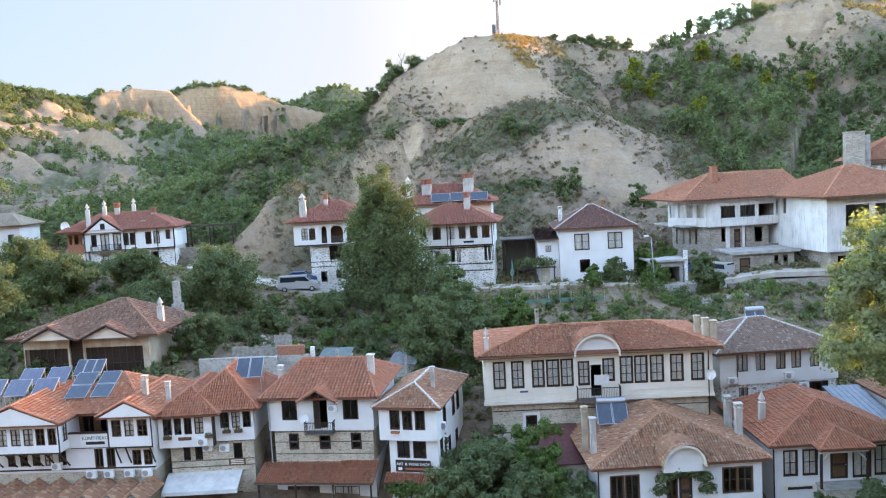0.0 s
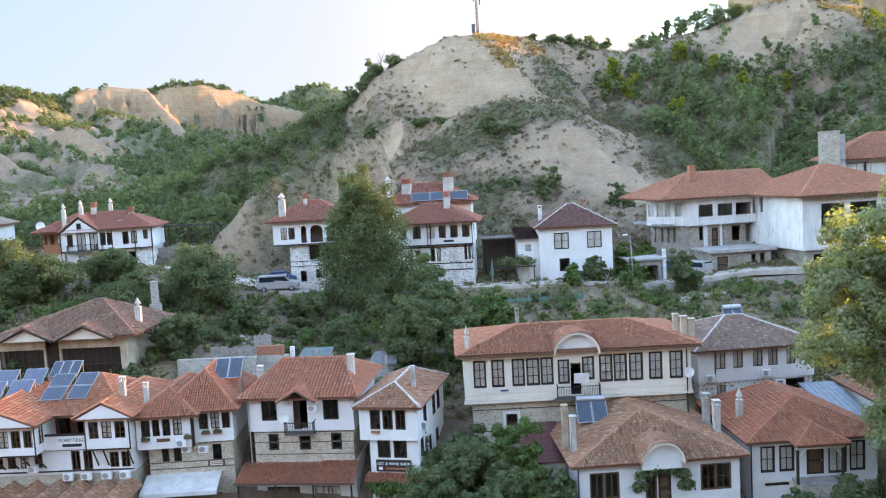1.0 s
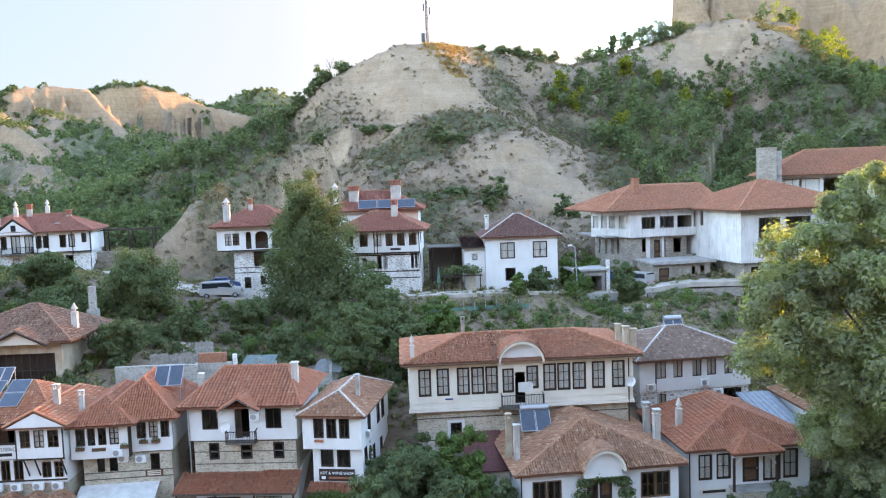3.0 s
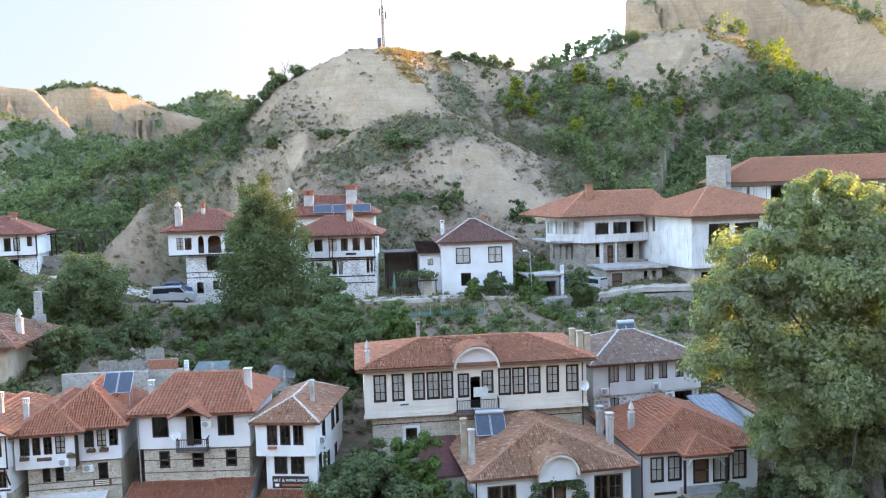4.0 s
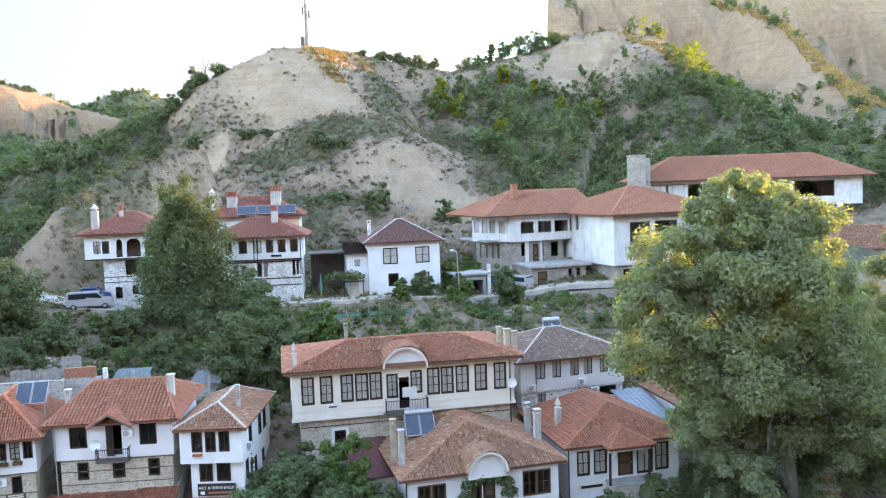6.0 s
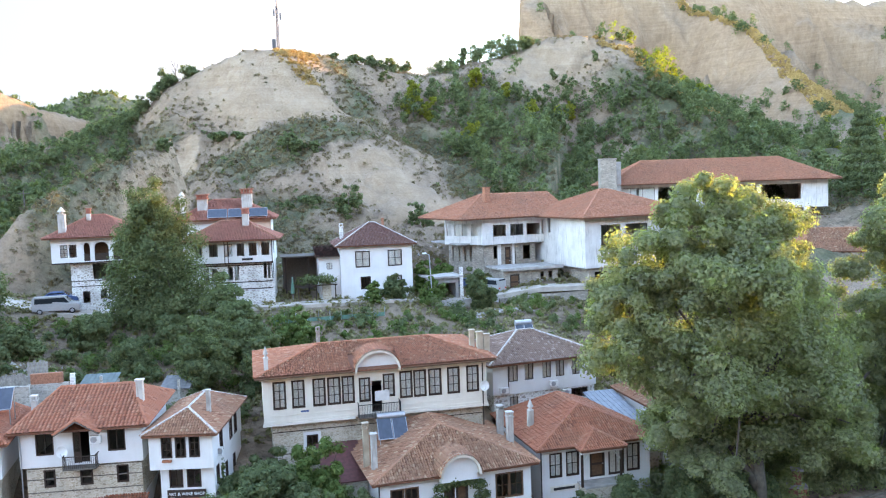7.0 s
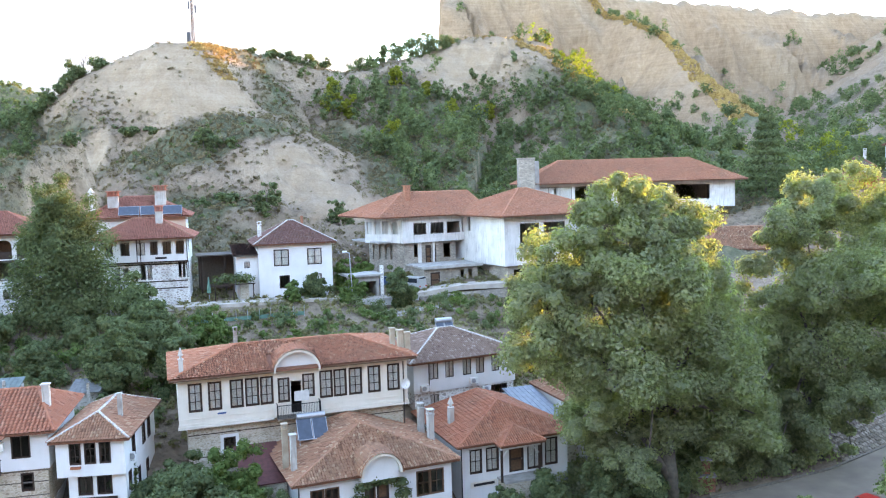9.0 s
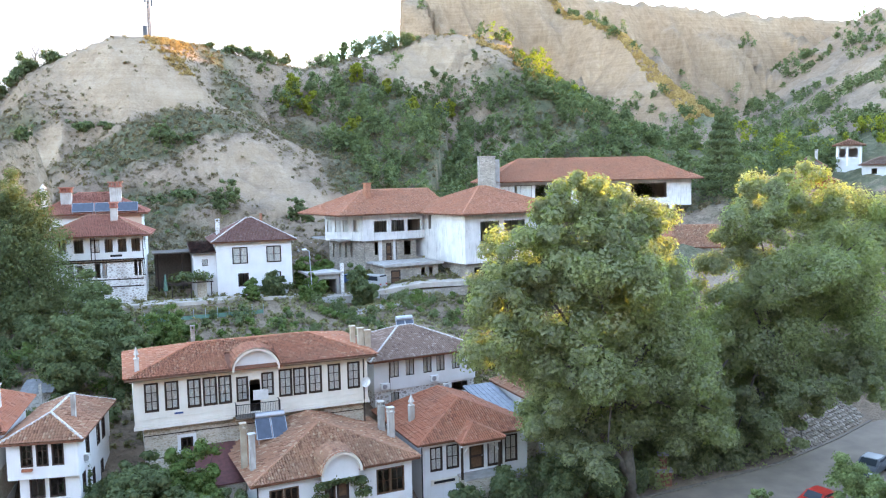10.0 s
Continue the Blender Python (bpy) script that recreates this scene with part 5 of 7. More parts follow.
    V, F = leaf_cloud([(1.2, -0.6, 3.1), (2.4, -0.7, 3.2), (3.4, -0.6, 3.1), (1.8, -0.7, 2.8)], [(0.8, 0.4, 0.4)] * 4, 260, 0.13, np.random.RandomState(4))
    part("vine", leaf_mesh("vine", V, F, LEAF_LIGHT), None, h, "green climbing vine over the shop front")


def old_house():
    h = house(-40.2, 76.0, 7.5, -4.0, "derelict house with sagging old tile roof and dark timber loggia")
    storey(h, 0, 12.2, 0, 8, 1.5, 5.7, STAINED, front=[(0.1, 4.3, 1.7, 4.4, "open"), (4.5, 5.8, 1.7, 5.2, "open"), (6.0, 11.6, 1.7, 4.4, "open")], thick=0.2)
    storey(h, 0.2, 12.0, 0.3, 8, -0.5, 1.498, STAINED)
    part("partition", boxes((0.2, 12.0, 0.6, 0.75, 1.62, 5.6)), WOOD, h)
    for x in [0.1 + i * 0.7 for i in range(17)]:
        if not 4.2 < x < 6.0:
            part("post", boxes((x, x + 0.1, 0.04, 0.14, 1.7, 4.41)), WOOD, h)
    for a, b in ((0.1, 4.3), (6.0, 11.6)):
        part("rail", boxes((a, b, 0.03, 0.15, 2.75, 2.85)), WOOD, h)
    hip_roof(h, -1.0, 13.6, -1.0, 9.2, 5.6, 2.75, (1.75, 1.0), mat=TILE_RUST, rough=0.04)
    for xc, w in ((3.4, 5.2), (8.9, 5.4)):
        small_gable(h, xc, w, -1.5, 3.0, 5.45, 1.3, TILE_RUST, CREAM)
        for sd in (-1, 1):
            bm = bmesh.new()
            tube(bm, (xc + sd * w / 2, -1.52, 5.36), (xc, -1.52, 6.66), 0.11, 0.11, 6)
            part("verge_board", bm, WOOD, h)
    chimney(h, 12.5, 2.6, 5.8, 7.6, 0.65, WHITE, "spire")
    c = thing("ruined_chimney", "lone weathered stone chimney of a ruined house", "chimney", pose(-28.6, 86, 9.2))
    part("stack", boxes((-0.5, 0.5, -0.5, 0.5, 0, 5.0), (-0.32, 0.32, -0.3, 0.3, 5.0, 7.4)), STONE_DRY, c)
    b = thing("collapsed_rafters", "broken grey roof timbers behind the derelict house", "timbers", pose(-27.2, 80.6, 7.6))
    for i in range(9):
        bm = bmesh.new()
        a = i * 0.55
        tube(bm, (-2.5 + a, 0.6, 7.0 - a * 0.25), (-1.2 + a, -2.5 + 0.2 * i, 5.4 - 0.3 * i), 0.07)
        part("rafter", bm, WOOD_GREY, b)
    bm = bmesh.new()
    tube(bm, (-3.0, 0.6, 7.1), (3.2, 0.4, 4.6), 0.1)
    tube(bm, (-1.4, -2.3, 5.5), (3.5, -0.5, 2.8), 0.09)
    part("purlin", bm, WOOD_GREY, b)


def neighbour_house():
    h = house(23.1, 68.2, 4.0, 4.0, "white house with weathered grey-brown tile roof and air conditioners")
    k = 0.0473
    W = lambda a, b: span((a - 1275) * k, (b - 1275) * k, 4.05, 5.55, "two")
    storey(h, 0, 10.5, 0, 9, 2.9, 5.75, WHITE, front=[W(1309, 1327), W(1342, 1360), W(1380, 1398), W(1409, 1427), W(1444, 1461)], curtain=0.75)
    storey(h, 0.1, 10.4, 0.15, 8.9, -2.0, 2.898, STONE_PALE, front=[(1.6, 2.4, 0.8, 2.6, "two"), (7.6, 9.6, 1.8, 2.7, "wide")])
    hip_roof(h, -0.6, 11.1, -0.6, 9.6, 5.8, 2.0, (1.0, 1.0), mat=TILE_GREY, cap=MORTAR)
    air_conditioner(h, 0.6, -0.02, 3.1)
    air_conditioner(h, 5.6, -0.02, 3.2)
    air_conditioner(h, 7.0, 0.13, 2.2)
    downpipe(h, 1.5, -0.06, 3.0, 5.7)
    solar_heater(27.9, 74.2, 10.2, 0, 1.9, 1.9, 55, post=1.2)


def arch_house():
    h = house(10.0, 55.5, 0.0, 1.5, "white low house with broad weathered tile roof and rounded pediment")
    storey(h, 0, 11.7, 0, 10.0, -0.5, 5.1, WHITE, front=[(0.9, 1.8, 2.6, 4.4, "two"), (1.95, 2.9, 2.6, 4.4, "two"), (4.9, 5.6, 2.2, 4.6, "two"), (5.75, 6.7, 1.6, 4.6, "door"), (8.9, 9.9, 2.7, 4.5, "tee"), (10.0, 11.0, 2.7, 4.5, "tee")], wmat=WOOD_MID, curtain=0.1, trim=0.06)
    hip_roof(h, -0.55, 12.2, -0.55, 10.8, 5.15, 2.4, (0.75, 0.55), axis="y", mat=TILE_OLD, skip=None, rough=0.016)
    arch_pediment(h, 5.85, -0.78, 5.2, 2.8, 1.45, 2.8, TILE_OLD)
    part("pediment_wall", boxes((4.48, 7.22, -0.76, 0.0, 4.7, 5.25)), WHITE, h)
    V, F = leaf_cloud([(4.6, -0.5, 4.3), (5.5, -0.5, 4.6), (6.5, -0.5, 4.6), (7.4, -0.5, 4.2), (4.3, -0.4, 3.4), (7.7, -0.4, 3.3)], [(0.6, 0.3, 0.35)] * 6, 220, 0.12, np.random.RandomState(6))
    part("vine", leaf_mesh("vine", V, F, LEAF), None, h, "green vine over the entrance")
    chimney(h, -0.2, 3.0, 5.2, 8.25, 0.5, CREAM, "cap")
    chimney(h, 0.15, 1.8, 5.2, 8.1, 0.5, WHITE, "flat")
    chimney(h, 11.65, 4.0, 5.0, 7.5, 0.6, WHITE, "cap")
    chimney(h, 11.6, 6.0, 5.0, 7.5, 0.6, WHITE, "cap")
    downpipe(h, 0.02, -0.1, 0, 4.9, BLACK)
    solar_heater(11.15, 60.9, 6.3, -4, 2.4, 1.9)
    s = thing("lean_to", "low shed with a maroon sheet metal roof", "shed", pose(6.6, 58.5, 0))
    part("wall", boxes((0.2, 3.2, 0.2, 5.5, 0, 4.2)), STONE, s)
    bm = bmesh.new()
    v = [bm.verts.new(p) for p in ((0, 0, 4.3), (3.4, 0, 4.3), (3.4, 5.8, 5.6), (0, 5.8, 5.6), (0, 0, 4.38), (3.4, 0, 4.38), (3.4, 5.8, 5.68), (0, 5.8, 5.68))]
    for q in ((0, 3, 2, 1), (4, 5, 6, 7), (0, 1, 5, 4), (1, 2, 6, 5), (2, 3, 7, 6), (3, 0, 4, 7)):
        bm.faces.new([v[i] for i in q])
    part("sheet_roof", bm, MAROON, s)


def orange_house():
    h = house(23.2, 57.4, 0.0, 0.0, "white house with clean orange tile roof and small porch gable")
    storey(h, 0, 9.4, 0, 9.5, -0.5, 5.35, WHITE, front=[(0.75, 1.65, 3.05, 4.85, "tee"), (2.15, 3.1, 3.05, 4.85, "tee"), (4.1, 5.4, 2.6, 4.8, "door"), (5.8, 7.0, 2.7, 4.9, "two"), (7.4, 8.4, 2.8, 4.9, "tee")], curtain=0.9, trim=0.08)
    hip_roof(h, -0.6, 10.0, -0.6, 10.2, 5.45, 2.15, (0.75, 0.5), axis="y", mat=TILE_ORANGE, pitch=0.2, row=0.34)
    hip_roof(h, 2.6, 6.5, -1.7, 3.4, 5.4, 0.95, (1, 0), axis="y", mat=TILE_ORANGE, pitch=0.2, row=0.34)
    part("porch_lintel", boxes((2.8, 6.26, -1.32, -1.14, 5.0, 5.25)), WHITE, h)
    for x in (2.8, 6.1):
        part("porch_post", boxes((x, x + 0.16, -1.3, -1.14, 2.4, 5.0)), WOOD, h)
        bm = bmesh.new()
        tube(bm, (x + 0.08, -1.22, 4.3), (x + (0.7 if x < 5 else -0.6), -1.22, 5.05), 0.06)
        part("bracket", bm, WHITE, h)
    part("porch_floor", boxes((3.0, 7.0, -1.5, 0.0, 2.3, 2.45)), CONCRETE, h)
    part("porch_base", boxes((3.1, 6.9, -1.4, 0.0, -0.3, 2.3)), STONE, h)
    chimney(h, 0.75, 4.0, 5.5, 7.3, 0.55, WHITE, "spire")
    downpipe(h, -0.05, -0.1, 0.5, 5.3, BLACK)
    sg = part("sign", boxes((0.7, 3.0, -0.06, 0.0, 1.85, 2.3)), CREAM, h, "pale board with dark writing bars")
    part("sign_bar", boxes((0.95, 2.75, -0.075, -0.058, 1.97, 2.18)), BLACK, sg)
    b = house(34.9, 59.2, 0.0, -2.0, "white rubble house with low blue sheet metal lean-to roof")
    storey(b, 0, 7.0, 0, 8.5, -0.5, 6.6, WHITE, front=[(0.8, 1.8, 2.6, 4.6, "two"), (3.4, 4.6, 2.4, 4.6, "two")], left=[(3.0, 3.8, 2.6, 4.2, "two")])
    hip_roof(b, -0.5, 7.6, -0.5, 9.0, 6.65, 2.0, (1, 1), mat=TILE_OLD)
    part("lean_to_wall", boxes((-3.4, -0.02, 0.4, 8.2, -0.5, 5.2)), STONE_PALE, b)
    bm = bmesh.new()
    v = [bm.verts.new(p) for p in ((-3.6, 0.0, 5.15), (-0.55, 0.0, 5.15), (-0.55, 8.4, 6.5), (-3.6, 8.4, 6.5), (-3.6, 0.0, 5.25), (-0.55, 0.0, 5.25), (-0.55, 8.4, 6.6), (-3.6, 8.4, 6.6))]
    for q in ((0, 3, 2, 1), (4, 5, 6, 7), (0, 1, 5, 4), (1, 2, 6, 5), (2, 3, 7, 6), (3, 0, 4, 7)):
        bm.faces.new([v[i] for i in q])
    part("sheet_roof", bm, BLUE_SHEET, b)
    for i in range(7):
        bm = bmesh.new()
        x = -3.4 + i * 0.45
        tube(bm, (x, 0.0, 5.27), (x, 8.4, 6.62), 0.025, 0.025, 5)
        part("roof_seam", bm, BLUE_SHEET, b)


for build in (main_house, shop_house, balcony_house, corner_house, komplex_house, old_house, neighbour_house, arch_house, orange_house):
    build()
for x, y, z, post in ((-35.9, 64.0, 10.25, 0.9), (-33.7, 64.0, 10.25, 0.7), (-36.0, 66.4, 10.6, 1.1), (-33.7, 66.4, 10.6, 0.8), (-38.1, 64.4, 10.25, 1.2)):
    solar_heater(x, y, z, -2, 1.85, 1.75, 36, False, 1, "silver framed solar tube heater on the guest house roof", SOLAR_PALE, post)
for x in (-30.6, -28.55):
    for k in range(2):
        solar_heater(x + 0.1 * k, 63.05 + 1.4 * k, 10.08 + 0.72 * k, -4, 1.8 if x < -30 else 1.6, 1.5, 27.3, False, 1, "dark blue flat solar panel laid on the guest house roof")
solar_heater(-31.7, 67.2, 10.95, -4, 2.5, 1.7, 38, False, 3, "row of dark solar panels behind the guest house ridge", None, 0.8)


# ---- houses on the upper terrace ----
def red_house():
    h = house(-48.5, 110, 15.7, 6, "white house with red tile roof, gabled balcony and slim chimneys")
    k = 0.068
    W = lambda a, b, y0=3.55, y1=5.1, s="two": span((a - 152) * k, (b - 152) * k, y0, y1, s)
    storey(h, 0, 11.9, 0, 8, 2.9, 5.7, WHITE, front=[W(166, 175), W(184, 199, 3.0, 5.2), W(208, 222, 3.0, 5.2), W(228, 237), W(241, 250), W(271, 281), W(287, 297), W(311, 318, 4.1, 5.2)], trim=0.05)
    storey(h, 0.5, 11.6, 0.5, 8, -1, 2.898, STONE_PALE, front=[(1.6, 2.3, 0.6, 2.2, "one"), (8.0, 9.0, 0.6, 2.4, "one")])
    storey(h, -2.6, -0.02, 1.2, 7, 3.5, 5.4, BRICK, front=[(0.2, 0.6, 3.9, 5.2, "one"), (0.9, 1.5, 3.9, 5.2, "one"), (1.8, 2.4, 3.9, 5.2, "one")], wmat=WOOD_MID)
    storey(h, -2.6, -0.04, 1.2, 7, 2.6, 3.498, BRICK)
    storey(h, -2.4, -0.04, 1.4, 7, -1, 2.598, WHITE)
    hip_roof(h, -3.4, 12.5, -0.6, 8.8, 5.65, 2.2, (1, 1), mat=TILE_MAROON)
    small_gable(h, 2.7, 5.2, -0.85, 3.4, 5.55, 2.0, TILE_MAROON)
    gable_wall(h, 0.45, 4.95, -0.62, 5.45, 1.75, WHITE, 0.018)
    g = part("gable_window", boxes((2.4, 3.0, -0.66, -0.622, 5.85, 6.65)), WOOD, h, "small dark gable window")
    part("pane", boxes((2.48, 2.92, -0.67, -0.662, 5.93, 6.57)), CAR_GLASS, g)
    balcony(h, 1.0, 4.8, -1.0, 0, 2.8, BLACK)
    for x, y, z in ((0.6, 0.5, 8.5), (2.3, 2.4, 8.8), (5.6, 4.8, 8.9)):
        chimney(h, x, y, 5.7, z, 0.6, WHITE, "spire")
    for x, y, z in ((3.6, 3.8, 8.6), (8.6, 3.4, 7.7)):
        chimney(h, x, y, 5.7, z, 0.8, WHITE, "brick")
    for x in (0.05, 5.3, 9.6, 11.8):
        downpipe(h, x, -0.07, 0.5, 5.6, BLACK)
    for x in (-0.02, 6.6, 11.82):
        part("corner_board", boxes((x, x + 0.1, -0.025, -0.001, 2.9, 5.6)), WOOD, h)
    part("base_board", boxes((-0.03, 11.93, -0.03, -0.002, 2.82, 2.96)), WOOD, h)
    part("roof_light", boxes((7.2, 7.9, 1.2, 2.0, 6.55, 6.72)), METAL, h, "grey roof window frame")
    dish(h, -2.5, 1.0, 6.5, 0.6)
    u = house(-67.7, 112, 17.4, 8, "small white house with grey stone slab roof")
    storey(u, 0, 9, 0, 8, -3, 5.2, WEATHERED, front=[(2, 3, 2.6, 4, "two"), (5, 6, 2.6, 4, "two"), (5.2, 5.9, 4.4, 5.0, "one"), (7.4, 8.2, 2.6, 4, "two")])
    hip_roof(u, -0.6, 9.6, -0.6, 8.6, 5.2, 1.6, (0.6, 0.6), mat=TILE_SLAB)
    p = thing("pergola", "dark timber pergola above a stone terrace wall", "pergola", pose(-36.5, 116, 17.5, 0, 0, 4))
    for x in (0, 3.2, 6.4):
        for y in (0, 2.5):
            part("post", boxes((x, x + 0.18, y, y + 0.18, -2, 3.4)), WOOD, p)
    for y in (0, 1.2, 2.5):
        part("beam", boxes((-0.4, 7.0, y, y + 0.15, 3.4, 3.58)), WOOD, p)
    part("terrace_wall", boxes((-6.5, 7.0, -0.6, -0.2, -3.5, 0.6)), STONE_GREY, p)


def arcade_house():
    h = house(-19.2, 105, 12.4, -2, "white house over pale stone base with arched balcony")
    storey(h, 0, 9.6, 0, 8, 5.8, 8.8, WHITE, front=[(1.0, 1.8, 6.5, 8.0), (2.0, 2.8, 6.5, 8.0), (3.6, 4.3, 6.0, 8.2, "open"), (4.8, 6.4, 6.0, 8.2, "open"), (6.9, 8.6, 6.0, 8.2, "open")])
    for a, b in ((3.6, 4.3), (4.8, 6.4), (6.9, 8.6)):
        bm = bmesh.new()
        n = 10
        top = [bm.verts.new((a + (b - a) * i / n, 0.05, 8.2)) for i in range(n + 1)]
        arc = [bm.verts.new((a + (b - a) * i / n, 0.05, 7.65 + 0.54 * math.sqrt(max(0, 1 - (2 * i / n - 1) ** 2)))) for i in range(n + 1)]
        for i in range(n):
            bm.faces.new((arc[i], arc[i + 1], top[i + 1], top[i]))
        part("arch", bm, WHITE, h)
        part("balustrade", boxes((a, b, 0.05, 0.12, 6.0, 6.85)), WOOD, h)
    part("back_wall", boxes((3.2, 9.2, 1.6, 1.7, 5.95, 8.7)), WOOD_MID, h)
    part("base_board", boxes((-0.03, 9.63, -0.03, 0.02, 5.72, 5.88)), WOOD, h)
    storey(h, 1.9, 9.4, 0.6, 8, -1, 5.798, STONE_PALE, front=[(1.2, 2.0, 0.9, 2.3, "one"), (3.2, 3.9, 1.3, 2.4, "one"), (4.1, 4.8, 1.3, 2.4, "one"), (2.5, 7.0, 3.7, 5.6, "open")])
    bands(h, 1.9, 9.4, 0.6, (2.85, 3.5), WOOD)
    hip_roof(h, -0.8, 10.4, -0.8, 8.8, 8.85, 2.5, (1, 1), mat=TILE_MAROON)
    chimney(h, 1.3, 0.6, 8.9, 11.6, 1.0, WHITE, "spire")
    chimney(h, 3.9, 3.0, 9.5, 11.6, 0.6, WHITE, "brick")
    part("garden_wall", boxes((2.6, 10.5, -2.4, -2.1, -1, 0.9)), STONE_PALE, h)


def twin_house():
    h = house(-2.7, 103.2, 12.3, -8, "white and stone timber banded guest house with red roof")
    k = 0.072
    W = lambda a, b, z0, z1, s="two": span((a - 728) * k, (b - 728) * k, z0, z1, s)
    storey(h, -1.2, 9.1, 0, 7.5, 5.0, 7.8, WHITE, front=[W(742, 754, 5.9, 7.4), W(766, 780, 5.9, 7.4), W(791, 804, 5.9, 7.4), W(812, 824, 5.9, 7.4), W(832, 845, 5.9, 7.4), W(853, 866, 5.9, 7.4)], right=[(2, 3, 5.9, 7.4, "two")], wmat=WOOD)
    storey(h, -1.0, 8.95, 0.4, 7.5, -1, 4.998, STONE_PALE, front=[W(752, 760, 2.7, 4.4, "one"), W(765, 773, 2.7, 4.4, "one"), W(792, 800, 2.9, 4.6, "one"), W(803, 810, 2.9, 4.6, "one"), W(852, 857, 3.0, 4.9, "one"), W(859, 863, 3.0, 4.9, "one"), W(865, 869, 3.0, 4.9, "one"), W(757, 765, 0.2, 1.2, "one"), W(769, 777, 0.2, 1.2, "one"), W(795, 803, 0.2, 1.2, "one")])
    bands(h, -1.0, 8.95, 0.4, (1.7, 2.55, 4.65), WOOD, 0.14)
    part("base_board", boxes((-1.25, 9.15, -0.03, 0.02, 4.92, 5.1)), WOOD, h)
    for x in (-1.2, 3.3, 3.7, 9.0):
        part("corner_board", boxes((x, x + 0.1, -0.025, 0.0, 5.0, 7.8)), WOOD, h)
    part("sign_bar", boxes((5.4, 6.7, -0.03, 0.0, 5.35, 5.6)), BLACK, h)
    hip_roof(h, -1.9, 10.0, -0.9, 8.2, 7.85, 2.3, (1, 1), mat=TILE_MAROON, cap=TILE_OLD)
    chimney(h, 5.8, 2.6, 9.4, 11.0, 1.0, WHITE, "brick")
    b = house(-4.6, 112, 13.0, -6, "tall white rear house with solar panels on a red roof")
    storey(b, 0, 11.5, 0, 8, -1, 9.4, WHITE, front=[(1.5, 2.3, 6.0, 7.6, "one")])
    part("painted_wall", boxes((6.4, 11.5, -0.02, -0.001, 4.0, 9.3)), PEACH, b, "peach painted wall face")
    hip_roof(b, -1.0, 12.3, -0.8, 8.8, 9.45, 2.6, (1, 1), mat=TILE_MAROON)
    chimney(b, 0.2, 0.4, 9.0, 12.4, 0.9, WHITE, "spire")
    chimney(b, 2.6, 2.0, 9.8, 12.2, 1.6, WHITE, "brick")
    chimney(b, 8.4, 2.4, 10, 12.8, 1.7, SOOTY, "brick")
    for x, w in ((3.3, 2.55), (5.9, 2.55), (8.5, 2.55)):
        solar_heater(-4.6 + x, 111.2 - 0.1 * x, 22.6, -6, w, 1.5, 45, False, 1, "large blue solar panel on the rear house roof")
    solar_heater(1.2, 114.4, 23.7, -6, 2.8, 1.5, 45, False, 1, "large blue solar panel on the rear house roof")


def white_house():
    h = house(14.8, 103, 11.2, -4, "plain white two storey house with brown tile hip roof")
    storey(h, 0, 9.3, 0, 8.5, -1, 7.45, WHITE, front=[(2.0, 3.75, 4.75, 6.7, "tee"), (6.2, 7.9, 4.75, 6.7, "tee"), (2.6, 3.75, 1.9, 3.4, "two"), (6.6, 7.8, 1.9, 3.4, "two"), (1.9, 3.1, -0.6, 0.9, "door"), (7.0, 7.9, -0.8, 0.3, "one")], curtain=0.7, trim=0.07)
    hip_roof(h, -0.6, 9.9, -0.6, 9.1, 7.5, 2.7, (1, 1), mat=TILE_BROWN, cap=MORTAR)
    chimney(h, 0.6, 4.0, 7.6, 9.8, 0.6, STONE_PALE, "cap")
    chimney(h, 6.4, 6.2, 8.6, 10.6, 0.4, BRICK, "flat")
    storey(h, -2.7, -0.02, 0.6, 8.0, -1, 6.2, WHITE, front=[(1.0, 1.7, 4.6, 5.4, "one")])
    lean_roof(h, -3.1, 0.0, 0.0, 8.5, 6.25, 7.1, TILE_BROWN, "lean_roof")
    part("stone_pier", boxes((-2.4, -1.3, -0.3, 0.6, -1, 3.6)), STONE, h)
    V, F = leaf_cloud([(4.6 + 0.7 * i, -1.2, 1.6) for i in range(7)], [(0.6, 0.5, 0.35)] * 7, 120, 0.16, np.random.RandomState(8))
    part("vine", leaf_mesh("vine", V, F, LEAF), None, h, "green vine on a wire before the wall")
    s = thing("shed", "dark open timber shed with sheet roof", "shed", pose(8.2, 108.5, 12.2, 0, 0, -3))
    part("shed_roof", boxes((-0.5, 6.4, -0.5, 4, 5.0, 5.15)), WOOD_GREY, s)
    part("shed_wall", boxes((-0.2, 6.2, 3.4, 3.6, 0, 5.0)), WOOD_GREY, s)
    for x in (0, 3, 5.8):
        part("shed_post", boxes((x, x + 0.2, 0, 0.2, -1, 5.0)), WOOD, s)
    p = thing("vine_pergola", "dark pergola overgrown with vines", "pergola", pose(9.2, 101.5, 11.6))
    for x in (0, 2.2, 4.6):
        part("post", boxes((x, x + 0.12, 0, 0.12, -1, 2.4)), WOOD, p)
    part("beam", boxes((-0.2, 4.9, -0.05, 0.1, 2.4, 2.55)), WOOD, p)
    V, F = leaf_cloud([(0.6 + 0.9 * i, 0.8, 3.0 + 0.3 * (i % 2)) for i in range(5)], [(0.9, 1.0, 0.5)] * 5, 160, 0.16, np.random.RandomState(9))
    part("vine", leaf_mesh("vine", V, F, LEAF), None, p)


